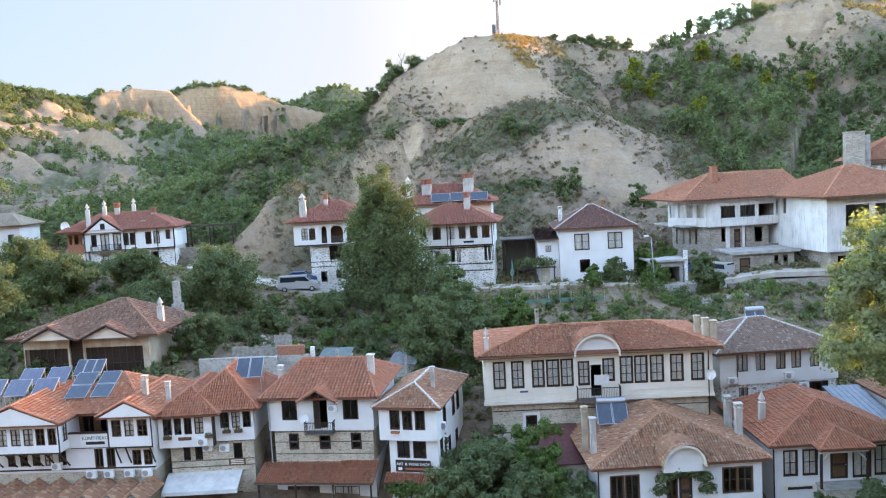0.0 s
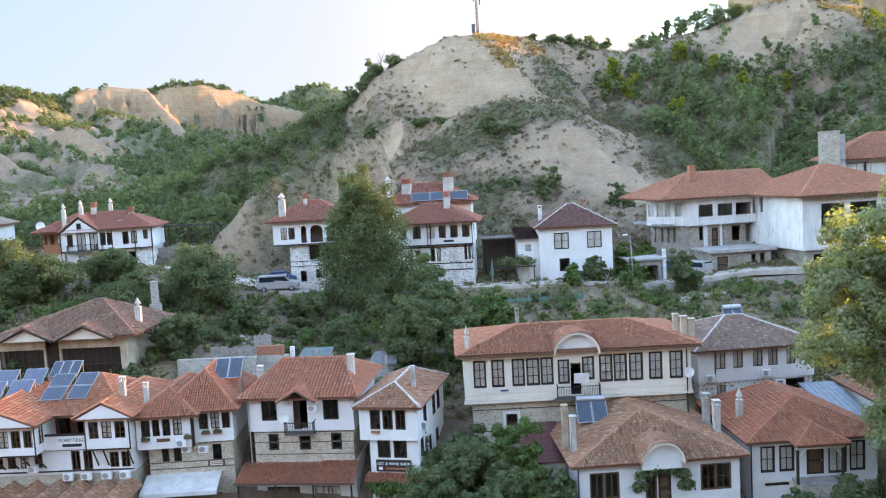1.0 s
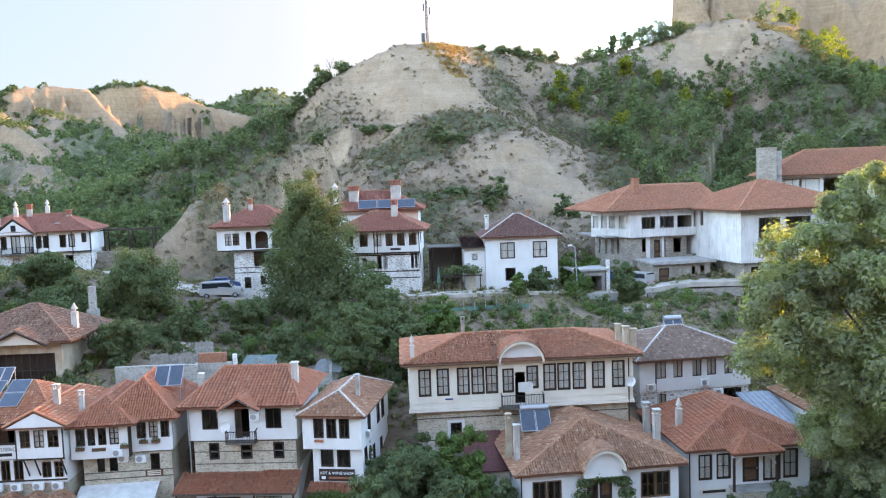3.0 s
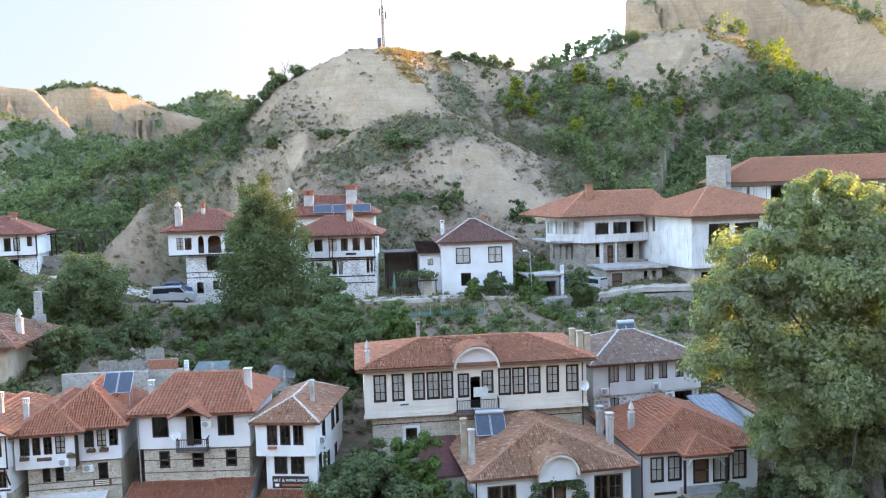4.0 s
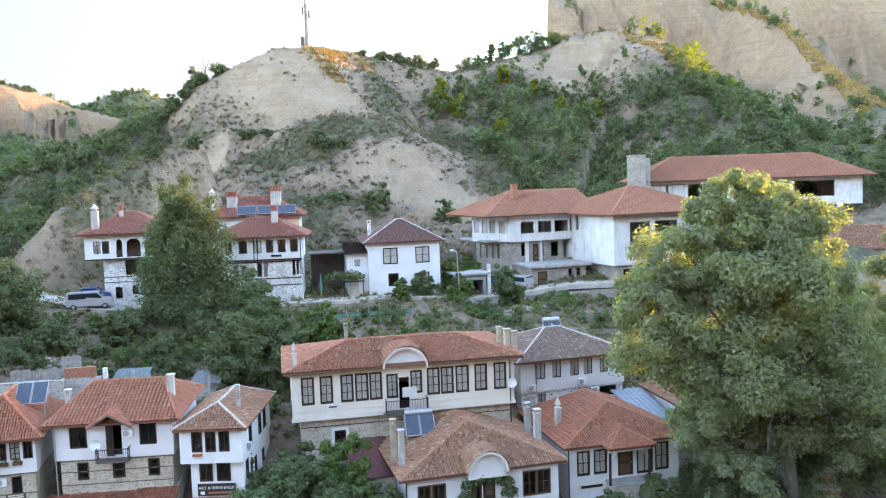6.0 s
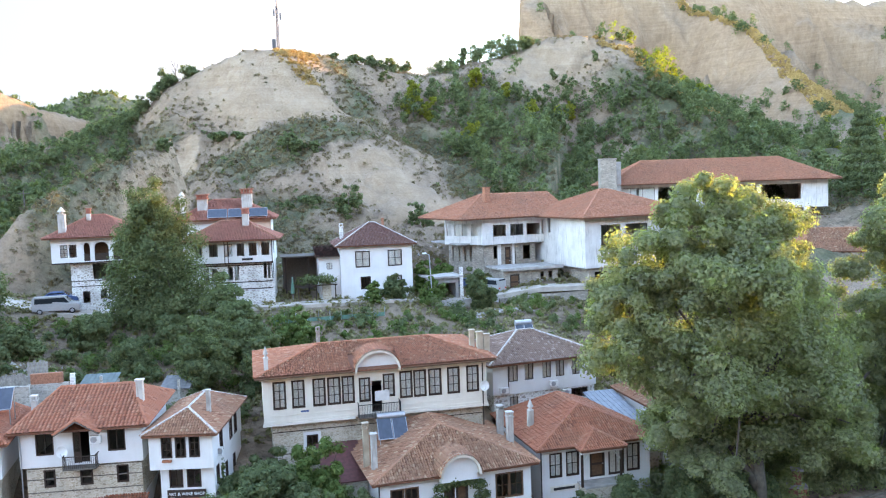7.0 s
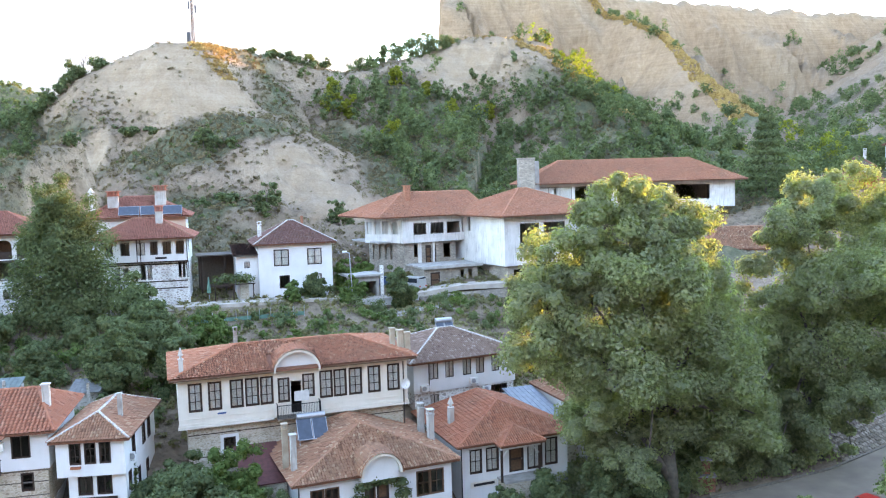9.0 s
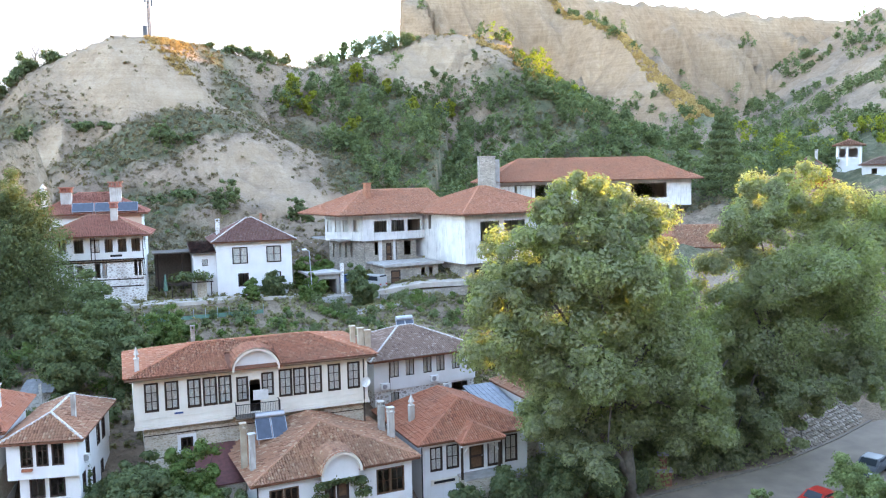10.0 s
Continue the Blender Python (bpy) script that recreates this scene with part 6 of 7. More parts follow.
def long_building():
    h = house(35.0, 106.2, 14.3, 8, "long white unfinished building with stained walls and damaged red roof", "building")
    storey(h, 0, 12, 0, 12, 3.3, 6.9, DIRTY, front=[(1.7, 3.7, 4.4, 6.0, "wide"), (4.4, 6.5, 4.4, 6.0, "wide"), (7.0, 9.2, 4.4, 6.0, "open"), (9.5, 10.3, 4.4, 6.4, "open")], wmat=WOOD_GREY)
    storey(h, 0.6, 12, 0.8, 12, -2, 3.298, STONE_GREY, front=[(1.5, 2.1, 1.2, 3.0, "open"), (3.3, 4.2, -0.2, 2.8, "door"), (4.6, 5.0, -0.2, 2.8, "open"), (6.2, 7.4, 0.9, 2.9, "open"), (8.2, 10.0, 0.6, 3.0, "open")])
    for q in ((2.7, 3.25), (5.05, 5.4)):
        part("entrance_wall", boxes((*q, 0.74, 0.79, -0.2, 3.2)), WHITE, h)
    bm = bmesh.new()
    u = Vector((-3.6, 6.2, 0)).normalized()
    panel(bm, (-3.0, 6.0), (-u.x, -u.y), 6.7, 3.3, 6.9, [(0.3, 1.2, 4.5, 6.2), (1.7, 2.7, 4.5, 6.2), (3.0, 4.0, 4.5, 6.2), (4.6, 5.7, 4.5, 6.2)])
    part("side_wall", bm, DIRTY, h)
    bm = bmesh.new()
    panel(bm, (-2.3, 6.3), (-u.x, -u.y), 6.0, -2, 3.3, [(0.6, 1.0, 0.9, 2.9), (1.7, 2.1, 0.9, 2.9), (2.7, 3.1, 0.9, 2.9), (3.6, 4.0, 0.9, 2.9)])
    part("side_base", bm, STONE_GREY, h)
    part("floor_slab", boxes((-2.6, 0.5, 2.2, 12, 3.3, 3.5)), CONCRETE, h)
    hip_roof(h, -4.2, 14, -1.2, 13, 7.0, 3.2, (1, 0), mat=TILE_RUIN, rough=0.035)
    chimney(h, 2.6, 3.6, 8.0, 11.2, 1.0, BRICK, "flat")
    g = house(46.2, 97.2, 12.5, 8, "white stained wing of an unfinished building with red roof", "building")
    storey(g, 0, 16, 0, 14, 2.0, 8.6, DIRTY, front=[(2.5, 5.6, 4.6, 7.6, "wide"), (6.4, 10, 4.6, 7.6, "wide"), (11, 14.5, 4.6, 7.6, "wide")], left=[(4.5, 5.3, 6.4, 8.4, "open")])
    storey(g, 0.8, 15.5, 0.6, 14, -3, 1.998, STONE_GREY, front=[(1, 4, -1.5, 1.4, "open"), (6, 9, -1.5, 1.4, "open")], left=[(2, 4.5, -1.0, 1.2, "open")])
    hip_roof(g, -1.4, 17.4, -1.4, 16, 8.7, 3.5, (1, 1), mat=TILE_RUIN, rough=0.03)
    k = house(64.7, 125, 12, -17, "long concrete building with a wide red tile roof", "building")
    storey(k, 0, 36, 0, 12, 8.4, 13, DIRTY, front=[(1, 7, 9.8, 12.5, "wide"), (7.6, 14, 9.8, 12.5, "wide"), (15, 20, 9.8, 12.4, "wide"), (21, 24, 9.8, 12.4, "wide"), (24.8, 31.5, 9.8, 12.4, "open")], wmat=WOOD_GREY)
    storey(k, 1, 34, 1.5, 12, -2, 8.398, STONE_GREY, front=[(3, 9, 4.5, 7.8, "open"), (11, 17, 4.5, 7.8, "open"), (20, 26, 4.5, 7.8, "open"), (28, 31, 4.5, 7.8, "open")])
    for x in (2, 10, 18, 27, 32):
        part("pillar", boxes((x, x + 0.5, -0.02, 0.45, 4, 8.4)), WHITE, k)
    hip_roof(k, -1.6, 37.6, -1.6, 13.6, 13.1, 4.0, (1, 1), mat=TILE_RUIN, rough=0.02)
    part("stone_chimney", boxes((-2.4, 0.2, -2.4, 0.2, 5, 17.4)), STONE_GREY, k)
    part("chimney_cap", boxes((-2.5, 0.3, -2.5, 0.3, 17.4, 17.6)), STONE_GREY, k)
    part("side_flue", boxes((0.25, 1.1, -1.6, -0.6, 9, 17.0)), CONCRETE, k, "pale plastered flue beside the stone chimney")
    t = house(36.2, 101.2, 13.0, 4, "low grey stone outbuilding with flat concrete roof", "outbuilding")
    storey(t, 0, 8.0, 0, 5, -2.2, 1.5, STONE_GREY, front=[(0.9, 2.3, -1.1, 0.9, "door"), (5.4, 6.0, -0.1, 1.0, "open"), (6.6, 7.2, -0.1, 1.0, "open")])
    part("roof_slab", boxes((-0.4, 8.5, -0.6, 5.2, 1.5, 1.75)), CONCRETE, t)
    part("roof_edge", boxes((-0.45, 8.55, -0.66, -0.601, 1.42, 1.8)), CONCRETE, t)
    c = house(26.2, 100.6, 11.4, 2, "small concrete garage with a dark open front", "garage")
    storey(c, 0, 3.6, 0, 4, -0.6, 2.7, CONCRETE, front=[(0.4, 3.2, -0.4, 2.0, "open")])
    part("roof_slab", boxes((-0.7, 4.0, -0.6, 4.2, 2.7, 2.95)), CONCRETE, c)
    part("gate_post", boxes((3.7, 4.1, -0.4, 0.0, -0.6, 4.0)), STONE_PALE, c)
    r = house(80.0, 97.0, 9.0, -30, "white house with weathered red roof among the plane trees")
    storey(r, 0, 9, 0, 8, -3, 6.0, WHITE, front=[(2, 3, 3.4, 5.0, "two"), (6, 7, 3.4, 5.0, "two")])
    hip_roof(r, -0.6, 9.6, -0.6, 8.6, 6.0, 3.0, (0.4, 0.4), mat=TILE_OLD)
    distant_houses()


def distant_houses():
    """Small houses half hidden by the trees on the wooded slope under the far cliff."""
    d = house(165.1, 152.8, 21.5, -47, "distant white gabled house with a brown roof and pale chimney")
    storey(d, 0, 7.1, 0, 8, -4, 5.4, WEATHERED, front=[(3.2, 4.9, 2.6, 4.5, "two")])
    hip_roof(d, -0.7, 7.8, -0.7, 8.7, 5.4, 2.7, (0, 0), axis="y", mat=TILE_GREY)
    gable_wall(d, -0.2, 7.3, -0.72, 5.4, 2.5, WOOD_GREY, 0.015)
    chimney(d, 5.2, 2.0, 7.0, 9.4, 0.9, WHITE, "cap")
    d = house(182.9, 155.4, 24.0, -50, "distant sunlit house with white pillars under a tiled roof")
    storey(d, 0, 6.2, 0, 7, -5, 8.4, WEATHERED, front=[(0.8, 2.3, 5.2, 7.6, "open"), (3.0, 5.2, 5.2, 7.6, "open")], right=[(1, 2.4, 5.2, 7.6, "two")])
    for x in (0.1, 2.5, 5.6):
        part("pillar", boxes((x, x + 0.4, -0.12, -0.01, 3.0, 8.2)), WHITE, d)
    hip_roof(d, -0.9, 7.1, -0.9, 7.9, 8.4, 1.7, (1, 1), mat=TILE_OLD)
    d = house(128.5, 126.1, 20.0, -45, "distant low house with a wide brown tile roof")
    storey(d, 0, 13.0, 0, 9, -4, 3.9, BRICK, front=[(2.0, 3.6, 1.4, 3.0, "two"), (8.0, 9.6, 1.4, 3.0, "two")])
    hip_roof(d, -0.8, 13.8, -0.8, 9.8, 3.9, 2.0, (1, 1), mat=TILE_OLD)
    d = house(175.2, 141.1, 23.0, -50, "distant pale house with a tiled roof on the wooded slope")
    storey(d, 0, 11, 0, 8, -4, 4.1, WEATHERED, front=[(2, 3.2, 1.8, 3.2, "two"), (7, 8.2, 1.8, 3.2, "two")])
    hip_roof(d, -0.8, 11.8, -0.8, 8.8, 4.1, 1.9, (1, 1), mat=TILE_GREY)


for build in (red_house, arcade_house, twin_house, white_house, long_building):
    build()


# ---- trees and scrub ----
PLANE = "tall green plane tree with yellow sunlit top by the street"
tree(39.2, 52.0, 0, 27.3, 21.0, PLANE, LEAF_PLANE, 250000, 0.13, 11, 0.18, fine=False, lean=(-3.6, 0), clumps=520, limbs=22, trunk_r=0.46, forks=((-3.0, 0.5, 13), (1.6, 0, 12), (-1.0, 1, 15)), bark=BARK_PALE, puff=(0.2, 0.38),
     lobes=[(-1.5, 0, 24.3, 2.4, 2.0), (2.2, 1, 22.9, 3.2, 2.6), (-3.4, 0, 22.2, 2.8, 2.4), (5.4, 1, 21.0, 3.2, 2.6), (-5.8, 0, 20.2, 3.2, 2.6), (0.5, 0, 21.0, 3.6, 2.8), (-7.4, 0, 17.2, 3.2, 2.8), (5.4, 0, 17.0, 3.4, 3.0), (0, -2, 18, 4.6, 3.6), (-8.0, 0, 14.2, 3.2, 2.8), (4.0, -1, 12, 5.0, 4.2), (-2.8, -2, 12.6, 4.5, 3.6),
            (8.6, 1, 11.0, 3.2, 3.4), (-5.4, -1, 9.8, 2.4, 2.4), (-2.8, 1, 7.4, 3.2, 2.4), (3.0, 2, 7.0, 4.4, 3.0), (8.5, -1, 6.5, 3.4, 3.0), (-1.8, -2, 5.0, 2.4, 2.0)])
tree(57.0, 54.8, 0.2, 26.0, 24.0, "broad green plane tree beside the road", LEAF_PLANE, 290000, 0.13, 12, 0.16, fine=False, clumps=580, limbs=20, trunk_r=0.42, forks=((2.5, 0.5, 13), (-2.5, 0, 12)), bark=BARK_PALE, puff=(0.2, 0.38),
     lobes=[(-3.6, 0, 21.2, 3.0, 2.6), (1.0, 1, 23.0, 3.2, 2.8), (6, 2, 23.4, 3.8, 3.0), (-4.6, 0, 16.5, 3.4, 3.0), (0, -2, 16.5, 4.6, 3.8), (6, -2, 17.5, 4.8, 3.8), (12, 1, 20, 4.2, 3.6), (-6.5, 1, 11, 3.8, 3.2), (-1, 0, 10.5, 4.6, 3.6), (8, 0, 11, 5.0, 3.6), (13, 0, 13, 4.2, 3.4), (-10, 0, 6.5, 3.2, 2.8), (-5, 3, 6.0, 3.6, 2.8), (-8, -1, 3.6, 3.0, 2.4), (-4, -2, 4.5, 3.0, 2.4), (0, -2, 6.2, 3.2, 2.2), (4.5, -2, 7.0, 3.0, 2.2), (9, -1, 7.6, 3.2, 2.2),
            (-1.5, 0.0, 3.6, 2.6, 2.1), (0.9, -1.1, 2.0, 2.0, 1.6), (-4.4, 0.1, 1.2, 2.4, 1.9), (1.8, -0.5, 4.9, 2.6, 2.1), (-3.6, 2.0, 3.4, 2.6, 2.1), (0.1, 1.2, 6.0, 2.6, 2.1), (6.5, -6.1, 6.4, 1.8, 1.4), (7.6, -4.3, 7.9, 2.4, 1.9), (7.9, -1.5, 7.6, 2.4, 1.9), (5.6, -6.6, 4.1, 1.2, 1.0), (-7.5, 0.2, 1.1, 2.0, 1.6), (-2.2, -0.7, 0.5, 1.8, 1.4)])
tree(46.5, 57.0, 0, 13.0, 10.0, "green street tree under the plane trees", LEAF_PLANE, 44000, 0.13, 15, 0.06, fine=False, clumps=130, shape=0.3)
tree(-6.6, 97, 10.8, 14.8, 10.2, "dark green tree with sunlit side between upper houses", LEAF, 70000, 0.125, 13, 0.03, fine=False, clumps=260,
     lobes=[(-0.8, 0, 14.9, 2.0, 2.2), (0.6, 0, 12.8, 2.9, 2.8), (-1.0, 0, 10.6, 3.5, 3.0), (1.4, 0, 8.6, 3.8, 3.0), (-1.6, 0, 6.6, 4.2, 3.0), (1.6, 0, 4.4, 4.4, 3.0), (-0.8, 0, 2.4, 4.6, 2.2)])

SLOPE = "round dark green tree on the terrace slope"
for k, (x, y, h, w) in enumerate([(-25, 92, 7.6, 9.6), (-44, 93, 5.6, 10), (-37.5, 97, 4.6, 8), (-48.5, 95.5, 7.2, 9), (-31.5, 88, 5.0, 6.5), (-13, 91, 3.4, 6), (-19.5, 87, 3.4, 5),
                                 (1.0, 88.5, 7.4, 7.4), (-5.5, 91, 2.6, 5), (-9, 84, 3.4, 5), (1.5, 84, 6.8, 7.5), (-1.5, 78, 7.0, 7), (3.5, 78, 5.0, 5.5), (-47, 82, 8.5, 8), (-24, 79, 4.5, 5),
                                 (31.6, 96.2, 5.2, 5.6), (21.5, 100, 3.2, 3.6), (49, 93, 6, 7), (56, 92, 7, 8)]):
    z = float(ground_height(x, y))
    tree(x, y, z - 0.1, h, w, SLOPE, LEAF, int(2900 * w), 0.125, 30 + k, 0.02, fine=False, clumps=120, limbs=5, group="trees on the terrace slope", shape=0.45)
for k, (x, y, h, w) in enumerate([(7.5, 86, 4.6, 5.0), (26.0, 99, 3.2, 3.4), (18, 98.5, 2.8, 3), (26.5, 104.6, 4.2, 4.6), (29.2, 105.4, 3.8, 4.4), (24.6, 97.2, 2.2, 2.6)]):
    tree(x, y, float(ground_height(x, y)) - 0.1, h, w, "fresh light green young tree on the slope", LEAF_LIGHT, int(2200 * w), 0.125, 60 + k, 0.03, fine=False, clumps=60, limbs=4)
for k, (x, y, h, w, m) in enumerate([(2.0, 57.5, 6.6, 6.5, LEAF), (6.2, 58.8, 6.8, 5.0, LEAF_LIGHT), (-0.8, 54.5, 5.8, 5.5, LEAF), (4.8, 55.3, 5.4, 5.6, LEAF), (8.0, 56.0, 4.8, 4.5, LEAF), (1.6, 51.5, 4.2, 5.5, LEAF), (25.5, 53.5, 3.0, 4.0, LEAF), (29.5, 54, 3.4, 4.2, LEAF), (21.5, 52.5, 2.6, 3.5, LEAF), (33.5, 53.5, 3.6, 4.4, LEAF), (-2.0, 57.0, 3.6, 3.4, LEAF), (3.4, 61, 5.0, 4.5, LEAF), (9.0, 52.5, 3.8, 4.2, LEAF), (1.2, 60.2, 5.4, 5.0, LEAF), (4.2, 57.4, 6.0, 5.4, LEAF), (-0.6, 60.8, 4.4, 4.0, LEAF), (6.4, 56.6, 5.6, 4.2, LEAF_LIGHT), (3.0, 53.6, 4.6, 5.0, LEAF), (37.2, 52.4, 3.6, 4.4, LEAF), (40.4, 52.8, 3.0, 3.6, LEAF)]):
    tree(x, y, float(ground_height(x, y)) - 0.1, h, w, "leafy green garden tree in front of the houses", m, int(3400 * w), 0.115, 70 + k, 0.02, fine=False, clumps=110, limbs=5, shape=0.3, group="garden trees")


def wooded(x, y, z, s):
    """How thickly the hillside is grown: open on the sandy face, dense on both shoulders."""
    n = fbm(x / 20, y / 20, 3, 77)
    return np.clip(plant_cover(x, y) * 1.1 + 0.3 * n, 0.04, 1)


def shoulders(x, y, z, s):
    n = fbm(x / 24, y / 24, 3, 99)
    left = ((x < -14 - (y - 150) * 0.1) & ((y > 153) | (x < -26))) * np.where(x < -76, 0.03, 0.9)
    right = ((x > np.interp(y, [160, 178, 190], [51, 49, 42])) & (y < 215) & ~((x > 124) & (y < 158))) * np.where(z < 50 + 4 * n, np.clip(1.0 + 0.5 * n, 0, 1), 0.07)
    return np.maximum(left, right)


scatter("hill_scrub", "low dry green scrub on the sandy hillside", wooded, 14000, (-70, 130, 113, 226), (0.4, 1.0), 28, 0.17, LEAF_DRY, 5, 0.7)
scatter("valley_scrub", "dry brown and green scrub on the low valley slope", lambda x, y, z, s: (spine_field(x, y, SPINE_LF)[0] < 45) * np.clip(0.55 + fbm(x / 12, y / 12, 2, 79), 0, 1), 3200, (-215, -76, 170, 340), (0.5, 1.3), 30, 0.26, LEAF_DRY, 28, 0.7)
scatter("green_scrub", "low green scrub between the bare patches of the hill", lambda x, y, z, s: np.clip(2.2 * plant_cover(x, y) - 1.2 + 0.7 * fbm(x / 7, y / 7, 2, 78), 0, 1), 1700, (-60, 70, 116, 205), (0.5, 1.1), 36, 0.17, LEAF, 25, 0.8)
scatter("hill_trees", "green woods on the hillside", lambda x, y, z, s: shoulders(x, y, z, s) * (x > 0), 1500, (40, 200, 122, 228), (1.7, 3.3), 231, 0.22, LEAF, 6, 1.75, lobes=7, inner=0.25)
scatter("shoulder_trees", "dark green woods on the shoulder above the old house", lambda x, y, z, s: shoulders(x, y, z, s) * (x < 0), 1900, (-115, -12, 122, 228), (1.2, 2.5), 203, 0.19, LEAF, 36, 1.6, lobes=7, inner=0.25)
# these trees look sunlit through their leaf colour, wherever the sun reaches
scatter("yellow_trees", "yellow green sunlit trees along the spur", lambda x, y, z, s: np.clip(0.3 + 1.2 * fbm(x / 14, y / 14, 2, 95), 0, 1) * (x + y > 310), 520, (112, 235, 158, 255), (1.6, 3.2), 200, 0.24, LEAF_SUNLIT, 16, 1.9, lobes=7, inner=0.2)
for k, (x, y, h, w) in enumerate([(47, 193, 8.5, 6.5), (49.5, 189, 6.0, 5.5), (57, 177, 5.5, 6.0), (65, 198, 5.5, 5.0), (72, 196, 4.0, 4.0), (89, 195, 5.0, 4.5), (76, 189, 5.0, 4.5), (83, 190, 4.5, 4.5)]):
    tree(x, y, float(ground_height(x, y)) - 0.3, h, w, "yellow green sunlit tree on the hillside", LEAF_SUNLIT, 6000, 0.17, 200 + k, 0.05, fine=False, clumps=60, limbs=4, group="sunlit hillside trees", shape=0.4)
scatter("slope_bushes", "dense green bushes on the terrace slope", lambda x, y, z, s: np.where((y > 71) & (y < 96.5) & ~((x > -24) & (x < -9) & (y < 81) & (y > 73.5)), np.where(x > 8, 0.4, 0.85), 0.0), 1000, (-64, 60, 66, 97), (0.5, 1.5), 300, 0.12, LEAF, 7, 0.9, inner=0.15)
scatter("slope_grass", "tall grass and weeds on the terrace slope", lambda x, y, z, s: np.full(x.shape, 0.9), 7000, (-66, 64, 68, 112), (0.3, 0.7), 28, 0.15, LEAF_GRASS, 17, 0.7)
scatter("valley_woods", "green woods along the far valley", lambda x, y, z, s: np.clip(0.7 + fbm(x / 60, y / 60, 3, 88), 0, 1) * (s < 1.1) * np.where(spine_field(x, y, SPINE_LF)[0] < 48, 0.08, 1.0), 2200, (-280, -50, 215, 430), (2.0, 3.8), 96, 0.45, LEAF, 8, 1.3, lobes=6)
scatter("far_woods", "woods and scrub on the far cliffs", lambda x, y, z, s: np.clip(2.0 * plant_cover(x, y) - 0.5, 0, 1) * (s < 1.2), 8500, (-330, -60, 380, 900), (1.8, 4.2), 60, 0.7, LEAF, 9, 1.1)
scatter("distant_woods", "dark woods on the farthest hill", lambda x, y, z, s: np.where((x > -125) & (z > 128) & (y < 1092), 0.2, 0.95), 1500, (-260, -20, 960, 1130), (3.0, 5.5), 40, 1.2, LEAF, 26, 1.0)
scatter("right_woods", "woods below the far cliff", lambda x, y, z, s: np.clip(0.7 + fbm(x / 40, y / 40, 3, 90), 0, 1) * (s < 1.0) * np.where((x > 124) & (x < 262) & (y < 175), 0.2, 1.0), 2900, (110, 420, 130, 380), (2.0, 4.0), 126, 0.42, LEAF, 10, 1.5, lobes=6)
scatter("street_bushes", "dense green shrubs along the kerb under the plane trees", lambda x, y, z, s: np.full(x.shape, 0.9) * ((x > 33) & (x < 57)), 110, (33, 57, 53.0, 60.0), (0.9, 2.0), 520, 0.14, LEAF_PLANE, 18, 1.2)
scatter("face_scrub", "small dry shrubs dotted over the sandy hill face", lambda x, y, z, s: np.clip(1.25 * plant_cover(x, y) - 0.1, 0.04, 1), 9000, (-24, 62, 114, 198), (0.2, 0.5), 18, 0.12, LEAF_DRY, 19, 0.9)
tree(47.9, 38.0, 0, 6.1, 5.0, "light green young tree beside the street", LEAF_FRESH, 26000, 0.09, 91, 0.1, fine=False, clumps=110, shape=0.3)
tree(42.9, 42.0, 0, 3.9, 2.2, "light green young tree on the street edge", LEAF_FRESH, 7000, 0.085, 92, 0.1, fine=False, clumps=40, shape=0.3)
scatter("summit_grass", "tall golden dry grass on the hilltop", lambda x, y, z, s: np.clip(1.2 - np.abs(x - np.interp(y, [183, 189, 200], [22, 18, 21.5])) / np.interp(y, [183, 189, 195], [2.2, 4.5, 3.6]), 0, 1) * (z > 49), 3600, (12, 28, 182.5, 204), (0.2, 0.45), 40, 0.13, STRAW_SUNLIT, 20, 1.0, "grass")
scatter("spur_grass", "golden dry grass along the sunlit spurs", lambda x, y, z, s: (np.abs(x - np.interp(y, [180, 195, 210, 222], [122, 117, 113, 108])) < 1.8) * 0.9, 5200, (104, 126, 180, 224), (0.3, 0.7), 24, 0.2, STRAW_SUNLIT, 21, 0.9, "grass")
scatter("ridge_grass", "golden dry grass on the steep spur under the far cliff", lambda x, y, z, s: (np.abs(x - np.interp(y, [255, 280, 300, 330, 385], [228, 235, 236, 243, 236])) < np.interp(y, [260, 290, 385], [7, 4, 2])) * 0.9, 7000, (222, 250, 258, 385), (0.5, 1.0), 24, 0.35, STRAW_SUNLIT, 27, 0.9, "grass")
for k, (x, y, h, w) in enumerate([(13.4, 155.5, 4.6, 4.4), (15.2, 154.6, 3.4, 4.6), (18.4, 154.6, 2.4, 3.0), (21, 133.6, 6.0, 4.8), (20, 134.6, 3.4, 3.0), (32, 132.4, 4.4, 4.0), (34, 131.6, 3.0, 3.4), (1.5, 173, 2.0, 5.0), (5.0, 172.4, 1.6, 4.0), (-8, 147, 2.2, 3.6), (15.5, 141, 2.4, 4.2), (11.0, 142, 2.0, 3.8), (40, 131, 2.6, 3.6)]):
    tree(x, y, float(ground_height(x, y)) - 0.4, h, w, "green shrub on a ledge of the sandy hill", LEAF, 2600, 0.17, 150 + k, 0.02, fine=False, clumps=40, limbs=3, group="shrubs on the sandy hill", shape=0.3)
scatter("crest_woods", "dark green woods along the far cliff tops", lambda x, y, z, s: np.where(spine_field(x, y, SPINE_L)[0] < 16, 0.9, np.where((spine_field(x, y, SPINE_Q)[0] < 12) & (s < 1.2), np.where((x > -228) & (x < -170), 0.95, 0.3), 0)), 16000, (-330, -140, 420, 830), (1.4, 3.0), 60, 0.55, LEAF, 22, 1.3, "woods")
